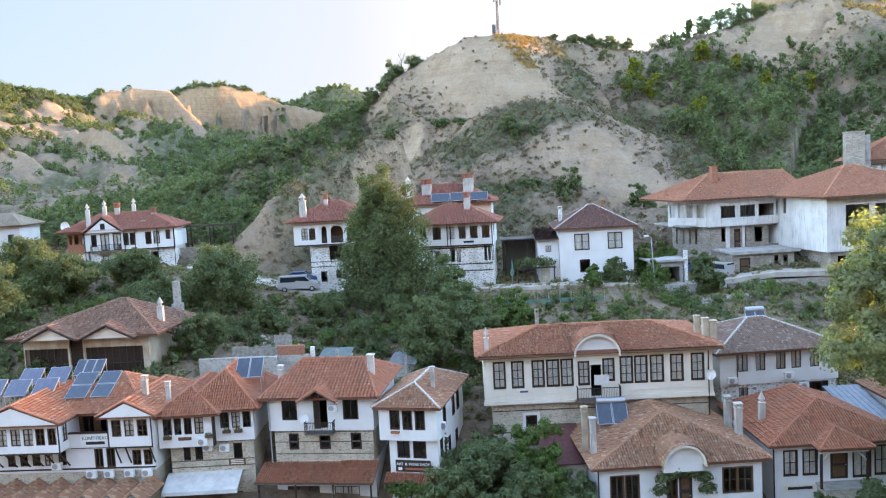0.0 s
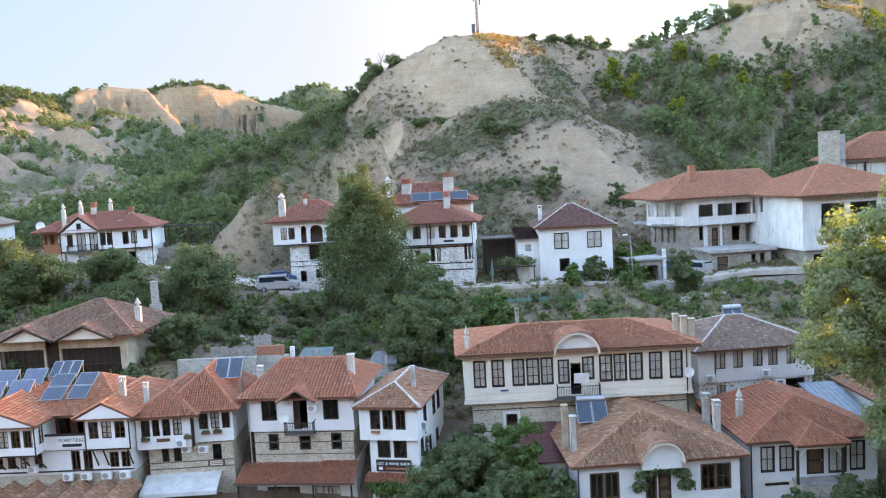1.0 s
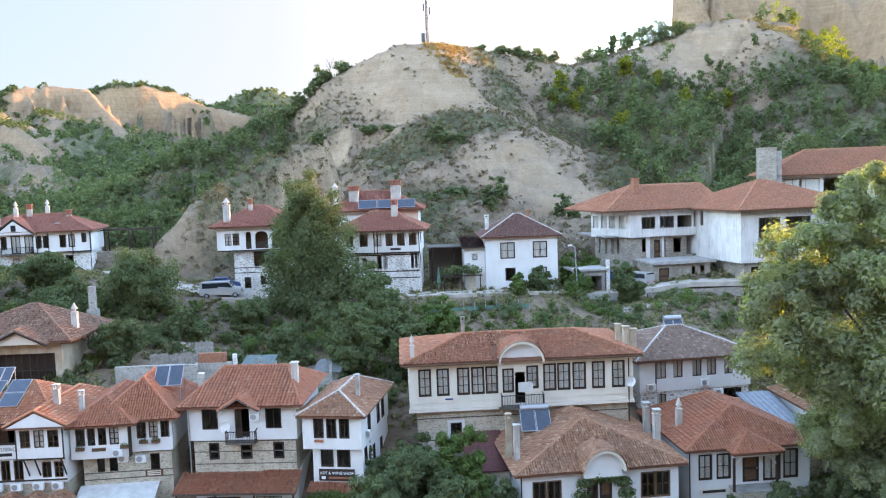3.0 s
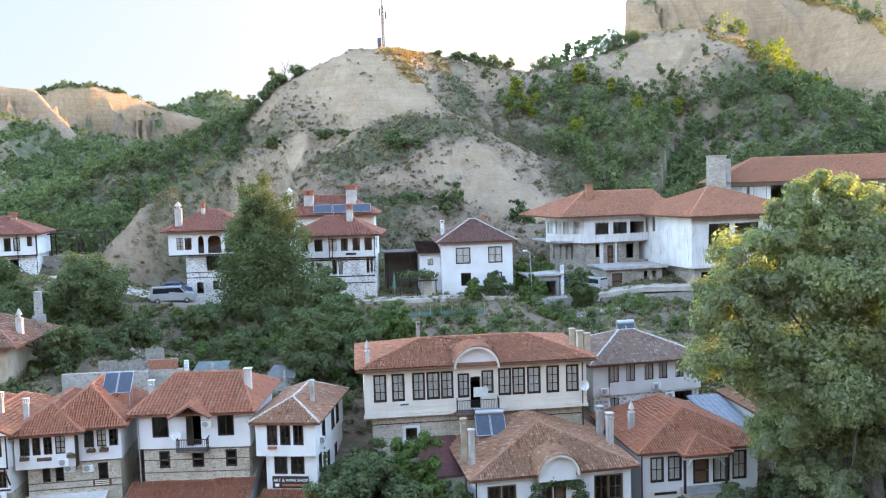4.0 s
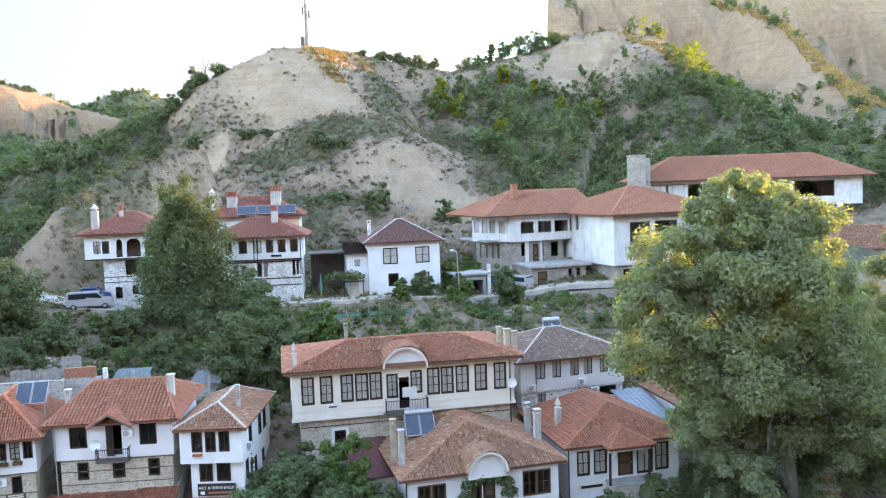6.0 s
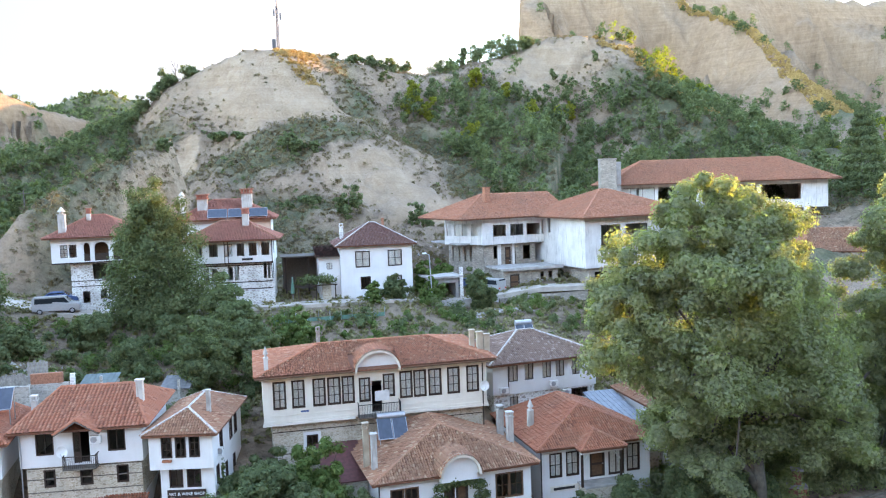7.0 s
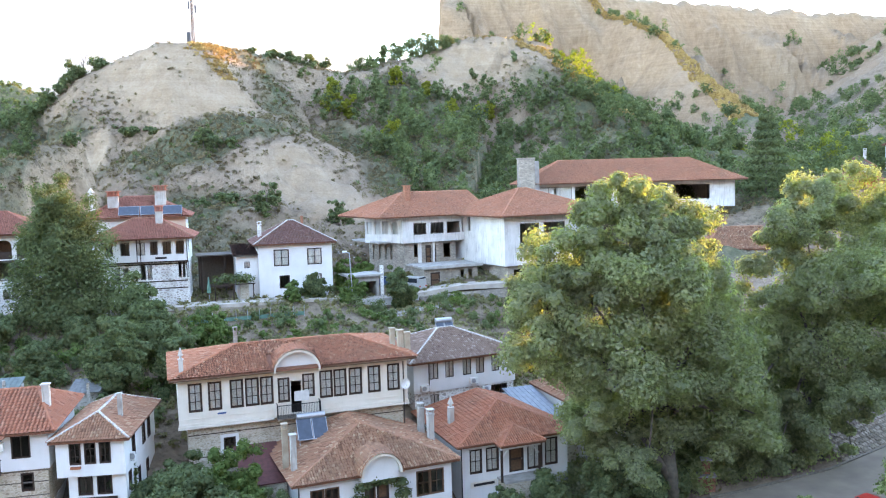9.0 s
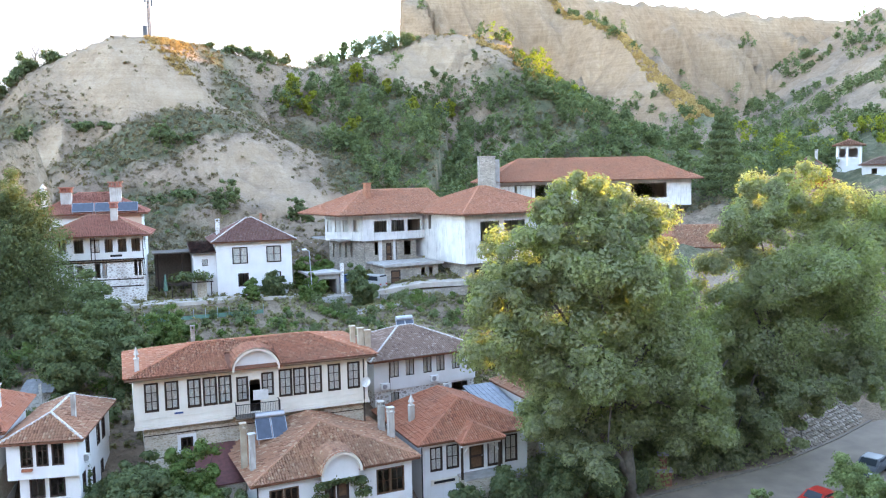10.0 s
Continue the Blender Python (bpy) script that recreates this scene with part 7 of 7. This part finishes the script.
scatter("light_shrubs", "light green shrubs and tall weeds on the terrace slope", lambda x, y, z, s: np.clip(0.5 + fbm(x / 9, y / 9, 2, 93), 0, 1), 420, (-50, 58, 76, 97), (0.5, 1.3), 220, 0.12, LEAF_LIGHT, 24, 1.0)


# ---- mast, hilltop trees ----
def mast():
    ob = thing("radio_mast", "tall grey lattice radio mast on the hilltop", "mast", pose(15.2, 193.5, float(ground_height(15.6, 193.5)) - 0.3))
    legs = ((0.15, 0), (0.75, 0), (0.45, 0.5))
    at = lambda k, z: (0.45 + (legs[k][0] - 0.45) * (1 - 0.035 * z), 0.25 + (legs[k][1] - 0.25) * (1 - 0.035 * z), z)
    for k in range(3):
        bm = bmesh.new()
        tube(bm, at(k, 0), at(k, 10.5), 0.09, 0.07, 6)
        part("mast_leg", bm, DARK_METAL, ob)
    for i in range(12):
        for k in range(3):
            bm = bmesh.new()
            tube(bm, at(k, i * 0.85), at((k + 1) % 3, i * 0.85 + 0.85), 0.045, 0.045, 5)
            part("mast_brace", bm, DARK_METAL, ob)
    bm = bmesh.new()
    tube(bm, (0.45, 0.25, 10.2), (0.45, 0.25, 13.0), 0.14, 0.1, 6)
    part("antenna", bm, DARK_METAL, ob)
    for x, z in ((-0.35, 8.2), (1.05, 7.4)):
        part("panel_antenna", boxes((x, x + 0.3, 0, 0.2, z, z + 1.6)), DARK_METAL, ob)
    part("equipment_box", boxes((-0.9, -0.1, -0.3, 0.5, 1.0, 3.0)), DARK_METAL, ob)


mast()
for k, (x, y, h, w) in enumerate([(-4.5, 193.5, 3.4, 4.4), (-9, 193, 4.4, 4), (-11.5, 193, 4.6, 4), (-14.5, 192, 3.8, 4), (-17.5, 192, 3.6, 4.4), (-21, 191, 3.4, 4.4), (-25, 189, 3.4, 4.4), (-29, 187, 3.4, 4.4), (36, 211, 3.0, 4.0), (41, 212, 3.6, 4.2), (46, 213, 4.6, 4.6), (50, 213, 3.8, 3.4), (60, 213, 4.8, 5.6), (63.5, 215, 3.4, 4.0), (67, 216, 6.0, 2.6), (72, 218, 5.5, 5.5), (77, 220, 7.0, 6.0), (81, 222, 7.8, 6.5), (85, 223, 6.0, 7.0), (90, 224, 4.5, 6.0), (30.5, 209, 1.8, 2.6)]):
    tree(x, y, float(ground_height(x, y)) - 0.8, h, w * 1.35, "small dark tree on the hill crest", LEAF, 4200, 0.16, 120 + k, 0.0, fine=False, clumps=60, limbs=5, puff=(0.35, 0.65), group="hilltop trees", shape=0.5)
bm_dead = bmesh.new()
rng = random.Random(5)
tube(bm_dead, (0, 0, -0.5), (0.2, 0, 3.0), 0.12, 0.08, 6)
for i in range(9):
    a = rng.uniform(0, 6.28)
    z0 = rng.uniform(1.5, 3.0)
    tube(bm_dead, (0.15, 0, z0), (0.15 + math.cos(a) * 1.1, math.sin(a) * 1.1, z0 + rng.uniform(1.2, 2.6)), 0.05, 0.015, 5)
tagged(part("bare_tree", bm_dead, BARK, None, "leafless grey tree on the hill shoulder", m=pose(-7.5, 194.5, float(ground_height(-7.5, 194.5)))), category="tree")


# ---- street below ----
def ribbon(name, label, pts, width, level, mat, category, thick=0.06):
    """A paved strip that follows a line of points in plan."""
    bm = bmesh.new()
    prev = None
    for i, (x, y) in enumerate(pts):
        a, b = pts[max(0, i - 1)], pts[min(len(pts) - 1, i + 1)]
        d = Vector((b[0] - a[0], b[1] - a[1])).normalized()
        n = Vector((-d.y, d.x)) * width / 2
        z = float(ground_height(x, y)) if level is None else level
        row = [bm.verts.new((x + n.x, y + n.y, z + thick)), bm.verts.new((x - n.x, y - n.y, z + thick)), bm.verts.new((x - n.x, y - n.y, z - 0.3)), bm.verts.new((x + n.x, y + n.y, z - 0.3))]
        if prev:
            for q in range(4):
                bm.faces.new((prev[q], prev[(q + 1) % 4], row[(q + 1) % 4], row[q]))
        prev = row
    ob = part(name, bm, mat, None, label)
    bmesh_fix(ob)
    return tagged(ob, category=category, kind="structure")


def bmesh_fix(ob):
    bm = bmesh.new()
    bm.from_mesh(ob.data)
    bmesh.ops.recalc_face_normals(bm, faces=bm.faces)
    bm.to_mesh(ob.data)
    bm.free()


ROAD = [(-60, 49), (0, 48.5), (30, 47), (45, 47.2), (56, 48.0), (66, 50.5), (80, 55), (100, 62)]
ribbon("road", "grey asphalt street curving past the plane trees", ROAD, 8.5, 0.0, ASPHALT, "road")
EDGE = [(x, y + 4.5) for x, y in ROAD]
ribbon("kerb", "pale concrete kerb along the street", EDGE, 0.22, 0.0, KERB, "kerb", 0.16)


def cobbles():
    """Pale river stones laid on the bank above the bend."""
    rnd = random.Random(3)
    shapes = []
    for n in range(6):
        V = []
        for k in range(6):
            a = k * math.pi / 3 + rnd.uniform(-0.25, 0.25)
            r = rnd.uniform(0.17, 0.25)
            V.append((math.cos(a) * r * 1.2, math.sin(a) * r, math.sin(a) * r * 0.6))
        V += [(x * 0.7, y * 0.7 - 0.06, z * 0.7 + 0.11) for x, y, z in V]
        F = [(k, (k + 1) % 6, 6 + (k + 1) % 6, 6 + k) for k in range(6)] + [tuple(range(6, 12))]
        shapes.append(mesh_of("stone", V, F, STONE_LIGHT))
    bank = thing("stone_bank", "sloping bank paved with pale river stones", "bank", pose(0, 0, 0))
    bm = bmesh.new()
    v = [bm.verts.new(p) for p in ((58.5, 53.3, 0.02), (73.5, 57.8, 0.02), (73.5, 63.4, 2.9), (58.5, 58.9, 2.9), (58.5, 58.9, -0.5), (73.5, 63.4, -0.5))]
    bm.faces.new((v[0], v[1], v[2], v[3]))
    bm.faces.new((v[2], v[5], v[4], v[3]))
    part("earth_bed", bm, KERB, bank)
    for i in range(30):
        for j in range(10):
            x, y = 58.6 + i * 0.5 + (j % 2) * 0.25 + rnd.uniform(-0.1, 0.1), j * 0.44 + rnd.uniform(-0.08, 0.08)
            part("stone", rnd.choice(shapes), None, bank, m=pose(x, 53.5 + (x - 58.6) * 0.3 + y, 0.1 + y * 0.52, 0, 0, rnd.uniform(-25, 25)))


cobbles()


def car(x, y, z, yaw, paint, label, length=4.0, height=1.45, van=False):
    """A parked vehicle: shaped body, glass, four wheels, lamps."""
    ob = thing("van" if van else "car", label, "van" if van else "car", pose(x, y, z, 0, 0, yaw), "parked vehicles")
    L, W, H = length, 1.75, height
    if van:
        prof = [(0.0, 0.35), (0.0, 0.95), (0.25, 1.1), (0.95, 1.25), (1.55, H), (L - 0.15, H), (L, H - 0.2), (L, 0.35)]
        glass = [(1.05, 1.22), (1.6, H - 0.12), (L - 0.35, H - 0.12), (L - 0.3, 1.22)]
    else:
        prof = [(0.0, 0.35), (0.02, 0.7), (0.25, 0.85), (1.05, 0.95), (1.7, H), (L - 1.0, H), (L - 0.25, 0.98), (L, 0.9), (L, 0.35)]
        glass = [(1.15, 0.96), (1.72, H - 0.08), (L - 1.02, H - 0.08), (L - 0.4, 0.98)]
    bm = bmesh.new()
    sides = []
    for yy, ins in ((0.0, 0.0), (W, 0.0)):
        sides.append([bm.verts.new((px_, yy + (0.14 if pz > 1.1 else 0.0) * (1 if yy == 0 else -1), pz)) for px_, pz in prof])
    a, b = sides
    bm.faces.new(a)
    bm.faces.new(b[::-1])
    for i in range(len(prof)):
        j = (i + 1) % len(prof)
        bm.faces.new((a[j], a[i], b[i], b[j]))
    bmesh.ops.bevel(bm, geom=bm.edges[:], offset=0.05, segments=2, affect="EDGES")
    body = part("body", bm, paint, ob, smooth=False)
    for s, yy in ((-1, 0.10), (1, W - 0.10)):
        bm = bmesh.new()
        v = [bm.verts.new((px_, yy + s * 0.025, pz)) for px_, pz in glass]
        bm.faces.new(v if s < 0 else v[::-1])
        part("side_window", bm, CAR_GLASS, body)
    for (p, q) in ((prof[3], prof[4]), (prof[5], prof[6])):
        bm = bmesh.new()
        d = Vector((q[0] - p[0], 0, q[1] - p[1]))
        n = Vector((-d.z, 0, d.x)).normalized() * 0.02
        c0, c1 = Vector((p[0], 0, p[1])) + d * 0.08 + n, Vector((p[0], 0, p[1])) + d * 0.92 + n
        bm.faces.new([bm.verts.new(t) for t in ((c0.x, 0.2, c0.z), (c0.x, W - 0.2, c0.z), (c1.x, W - 0.25, c1.z), (c1.x, 0.25, c1.z))])
        part("windscreen", bm, CAR_GLASS, body)
    for wx in (0.8, L - 0.8):
        for yy in (0.02, W - 0.02):
            s = -1 if yy < 1 else 1
            bm = bmesh.new()
            tube(bm, (wx, yy - s * 0.2, 0.32), (wx, yy + s * 0.02, 0.32), 0.32, 0.32, 18)
            wh = part("wheel", bm, BLACK, ob)
            bm = bmesh.new()
            tube(bm, (wx, yy + s * 0.02, 0.32), (wx, yy + s * 0.035, 0.32), 0.2, 0.19, 14)
            part("rim", bm, METAL, wh)
    for yy in (0.12, W - 0.42):
        part("headlight", boxes((-0.02, 0.08, yy, yy + 0.3, 0.62, 0.78)), PLASTIC, body)
        part("tail_light", boxes((L - 0.06, L + 0.015, yy, yy + 0.3, 0.68, 0.86)), CAR_RED, body)
    return ob


car(48.6, 42.7, 0.06, 8, CAR_RED, "red hatchback parked on the street", 3.9)
car(58.8, 45.6, 0.06, 20, CAR_GREY, "black car parked on the street", 4.3)
car(62.5, 45.0, 0.06, 22, CAR_GREY, "dark grey car parked on the street", 4.3)
car(-15.7, 101.6, 12.92, 181, CAR_SILVER, "silver minibus parked beside the house", 5.0, 1.95, True)
car(-16.6, 107.0, 13.35, 180, CAR_BLUE, "dark blue car parked behind the minibus", 4.2)
car(32.3, 103.0, float(ground_height(33.0, 101.5)) + 0.05, -60, CAR_SILVER, "white van parked by the stone outbuilding", 4.6, 1.9, True)
car(30.0, 105.2, float(ground_height(31.0, 104)) + 0.05, -40, CAR_BLUE, "blue car parked by the stone outbuilding", 4.1)


# ---- terrace walls, lamps and yard things ----
def low_wall(name, label, pts, h, mat, t=0.35, cap=None):
    ob = thing(name, label, "wall", pose(0, 0, 0))
    for (x0, y0, z0), (x1, y1, z1) in zip(pts, pts[1:]):
        bm = bmesh.new()
        d = Vector((x1 - x0, y1 - y0, 0)).normalized()
        n = Vector((-d.y, d.x, 0)) * t
        a, b = Vector((x0, y0, z0)), Vector((x1, y1, z1))
        dn, up = Vector((0, 0, -1.5)), Vector((0, 0, h))
        v = [bm.verts.new(p) for p in (a + dn, b + dn, b + dn + n, a + dn + n, a + up, b + up, b + up + n, a + up + n)]
        for q in ((0, 3, 2, 1), (4, 5, 6, 7), (0, 1, 5, 4), (1, 2, 6, 5), (2, 3, 7, 6), (3, 0, 4, 7)):
            bm.faces.new([v[i] for i in q])
        part("wall_section", bm, mat, ob)
    return ob


low_wall("terrace_wall", "grey concrete wall along the upper lane", [(6, 98.5, 10.2), (17, 98.0, 10.2), (26, 97.6, 10.4)], 0.9, CONCRETE)
low_wall("retaining_wall", "stained concrete retaining wall below the garage", [(26.5, 97.4, 9.7), (34, 97.2, 9.7)], 1.9, CONCRETE)
low_wall("rubble_wall", "dry stone wall under the building yard", [(34.2, 97.2, 10.4), (40, 96.8, 10.6), (46, 96.2, 10.8)], 1.0, STONE_GREY)
low_wall("garden_wall", "pale rubble garden wall behind the street houses", [(-23.6, 75.5, 7.3), (-17.5, 75.2, 7.3), (-16.2, 75.1, 7.2)], 2.9, STONE_DRY)
low_wall("rubble_wall", "broken rubble wall on the terrace above the street houses", [(-19.6, 80.0, 8.9), (-18.2, 79.9, 9.2), (-17.0, 79.8, 9.0)], 1.0, STONE_GREY)
low_wall("yard_wall", "white plastered wall by the minibus", [(-26, 103.5, 12.4), (-21.5, 103.0, 12.4)], 0.7, STONE_DRY)
low_wall("lane_parapet", "low concrete parapet along the guest house terrace", [(-9.5, 98.2, 11.6), (-2.4, 97.9, 11.5), (4.2, 98.0, 11.0)], 0.75, CONCRETE)
ribbon("lane", "pale dusty lane in front of the upper houses", [(-34, 110), (-29, 107.5), (-24, 104.2), (-18, 101.0), (-12, 100.4), (-6, 100.2), (6, 100.2), (20, 100.0), (30, 99.6), (40, 98.8), (52, 96.5)], 3.4, None, DUST, "lane", 0.3)
ruin = thing("brick_ruin", "small ruined wall of brick and white stone", "ruin", pose(-16.6, 76.3, 8.0, 0, 0, -4))
part("stone_wall", boxes((0, 3.4, 0, 0.4, -1, 2.0)), STONE_DRY, ruin)
part("brick_top", boxes((0.3, 2.9, 0.02, 0.38, 2.0, 2.9)), BRICK, ruin)
part("stone_pier", boxes((3.5, 3.85, -0.05, 0.4, -1, 2.7)), STONE_PALE, ruin)


def street_lamp(x, y, z, h):
    ob = thing("street_lamp", "thin metal street lamp by the upper lane", "lamp post", pose(x, y, z), "street lamps")
    bm = bmesh.new()
    tube(bm, (0, 0, -0.5), (-0.3, 0, h), 0.09, 0.06, 8)
    part("pole", bm, METAL, ob)
    bm = bmesh.new()
    tube(bm, (-0.3, 0, h), (-0.9, -0.5, h + 0.25), 0.05, 0.04, 8)
    part("arm", bm, METAL, ob)
    part("lamp_head", boxes((-1.3, -0.8, -0.75, -0.4, h + 0.2, h + 0.36)), PLASTIC, ob)


street_lamp(25.6, 98.2, 10.8, 6.6)
pole = thing("power_pole", "bare wooden power pole on the wooded shoulder", "pole", pose(-31.0, 150, float(ground_height(-31, 150))))
bm = bmesh.new()
tube(bm, (0, 0, -0.5), (0, 0, 9.0), 0.12, 0.08, 8)
part("post", bm, WOOD_GREY, pole)
part("crossarm", boxes((-0.9, 0.9, -0.06, 0.06, 8.3, 8.42)), WOOD_GREY, pole)
net = thing("garden_fence", "low green netting fence on posts below the lane", "fence", pose(5.5, 93.5, float(ground_height(10, 93.5)), 0, 0, 1))
for i in range(11):
    bm = bmesh.new()
    tube(bm, (i * 1.3, 0, -0.5), (i * 1.3, 0, 1.25), 0.035, 0.035, 6)
    part("fence_post", bm, METAL, net)
part("netting", boxes((0, 13, -0.01, 0.01, 0.1, 0.55)), NET, net)
parasol = thing("folded_parasol", "folded pale green parasol on the terrace", "parasol", pose(8.6, 102.2, 12.2))
bm = bmesh.new()
tube(bm, (0, 0, 0), (0, 0, 3.0), 0.04, 0.03, 8)
part("pole", bm, METAL, parasol)
bm = bmesh.new()
tube(bm, (0, 0, 1.0), (0, 0, 2.95), 0.28, 0.06, 10)
part("canopy", bm, NET, parasol)
steps = thing("stone_steps", "narrow grey stone steps between the houses", "steps", pose(-0.2, 60.5, 0.2, 0, 0, -10))
for i in range(22):
    part("step", boxes((0, 1.7, i * 0.36, i * 0.36 + 0.5, i * 0.17 - 0.4, i * 0.17 + 0.17)), STONE_GREY, steps)
sheet = thing("drying_sheet", "white sheet hung over the balcony rail to dry", "laundry", pose(11.3, 62.6, 9.15, 0, 0, -2))
bm = bmesh.new()
top = [bm.verts.new((i * 0.13, -0.06, 0.8)) for i in range(10)]
low = [bm.verts.new((i * 0.13 - 0.02, -0.07 + 0.01 * math.sin(i), 0.0)) for i in range(10)]
for i in range(9):
    bm.faces.new((low[i], low[i + 1], top[i + 1], top[i]))
part("cloth", bm, AWNING, sheet)
pine = thing("tree", "tall dark conifer beside the concrete building", "tree", pose(113, 122, 12.5))
bm = bmesh.new()
tube(bm, (0, 0, -1), (0, 0, 25), 0.4, 0.05, 8)
part("trunk", bm, BARK, pine)
rng2 = np.random.RandomState(44)
cs, rs = [], []
for i in range(15):
    z, r = 2.5 + i * 1.55, 9.0 * (1 - i / 15.6) + 0.4
    for a in range(9):
        t = a * 0.7 + i * 0.5
        cs.append((math.cos(t) * r * 0.6, math.sin(t) * r * 0.6, z - 0.1 * r))
        rs.append((r * 0.42, r * 0.42, 0.8))
V, F = leaf_cloud(cs, rs, 190, 0.2, rng2, False)
part("crown", leaf_mesh("crown", V, F, LEAF), None, pine)
grill = thing("garden_barbecue", "red brick garden barbecue with a pale slab top", "barbecue", pose(42.5, 53.2, 0.1, 0, 0, -30))
part("brick_base", boxes((0, 1.3, 0, 0.9, -0.2, 1.1)), BRICK, grill)
part("slab", boxes((-0.1, 1.4, -0.1, 1.0, 1.1, 1.25)), CONCRETE, grill)
part("brick_flue", boxes((0.35, 0.95, 0.4, 0.9, 1.25, 2.4)), BRICK, grill)
part("flue_cap", boxes((0.2, 1.1, 0.25, 1.05, 2.4, 2.52)), CONCRETE, grill)


def board_fence(x, y, z, yaw, n, h, lean):
    """Old grey boards of uneven height, nailed side by side on two rails."""
    rnd = random.Random(n)
    ob = thing("board_fence", "leaning fence of weathered grey boards on the terrace", "fence", pose(x, y, z, lean, 0, yaw), "board fences")
    for i in range(n):
        t = h * rnd.uniform(0.82, 1.05)
        part("board", boxes((i * 0.24, i * 0.24 + 0.21, 0, 0.03, -0.4, t)), BOARD, ob)
    for k in (0.25, 0.75):
        part("rail", boxes((-0.05, n * 0.24, 0.031, 0.09, h * k, h * k + 0.08)), WOOD_GREY, ob)


BOARD = simple("pale_boards", (0.25, 0.23, 0.195), 0.9, 0, 0.4, 3)
board_fence(-20.8, 76.8, 10.0, -2, 17, 1.0, -8)
board_fence(-16.9, 78.2, 10.2, 8, 7, 1.6, -14)


def low_shed(x, y, z, yaw, w, d, label, roof):
    ob = thing("low_shed", label, "shed", pose(x, y, z, 0, 0, yaw))
    part("wall", boxes((0.1, w - 0.1, 0.2, d, -2.0, 1.0)), STONE_DRY, ob)
    m = pose(0, -0.2, 1.0, 9)
    sheet = part("roof_sheet", boxes((0, w, 0, d + 0.5, 0, 0.05)), roof, ob, m=m)
    for i in range(int(w / 0.4)):
        part("rib", boxes((0.15 + i * 0.4, 0.2 + i * 0.4, 0.02, d + 0.48, 0.051, 0.08)), roof, sheet)
    part("post", boxes((w * 0.62, w * 0.62 + 0.22, -0.35, -0.15, -2.0, 1.9)), STONE_DRY, ob)


GREEN_SHEET = simple("green_sheet", (0.1, 0.13, 0.12), 0.6, 0.0, 0.3, 2)
GREY_SHEET = simple("grey_sheet", (0.19, 0.19, 0.185), 0.7, 0.0, 0.35, 2)
low_shed(-12.4, 75.6, 8.6, -6, 3.0, 2.4, "low rubble shed with a dull green sheet roof", GREEN_SHEET)
low_shed(-5.8, 75.6, 7.7, -10, 2.7, 2.8, "low shed with a dented grey sheet roof", GREY_SHEET)


def rubble(name, label, x0, x1, y0, y1, n, seed):
    """Loose broken stones lying on the bank, as one mesh."""
    rnd = random.Random(seed)
    V, F = [], []
    for i in range(n):
        x, y, r = rnd.uniform(x0, x1), rnd.uniform(y0, y1), rnd.uniform(0.08, 0.24)
        z, b = float(ground_height(x, y)), len(V)
        for q in ((1, 0, 0), (0, 1, 0), (-1, 0, 0), (0, -1, 0), (0, 0, 1), (0, 0, -1)):
            V.append(tuple(c + a * r * rnd.uniform(0.6, 1.2) for c, a in zip((x, y, z), q)))
        F += [(b + i_, b + (i_ + 1) % 4, b + 4) for i_ in range(4)] + [(b + (i_ + 1) % 4, b + i_, b + 5) for i_ in range(4)]
    return tagged(new(name, mesh_of(name, V, F, STONE_DRY)), label, "stones", kind="stuff")


rubble("rubble", "loose pale stones on the bank below the retaining wall", 27.0, 36.5, 91.0, 95.5, 420, 4)
rubble("rubble", "broken stones along the terrace edge", -20.0, -14.0, 80.0, 86.0, 160, 5)
rubble("rubble", "fallen stones at the foot of the sandy hill", -2.0, 34.0, 116.0, 124.0, 520, 6)
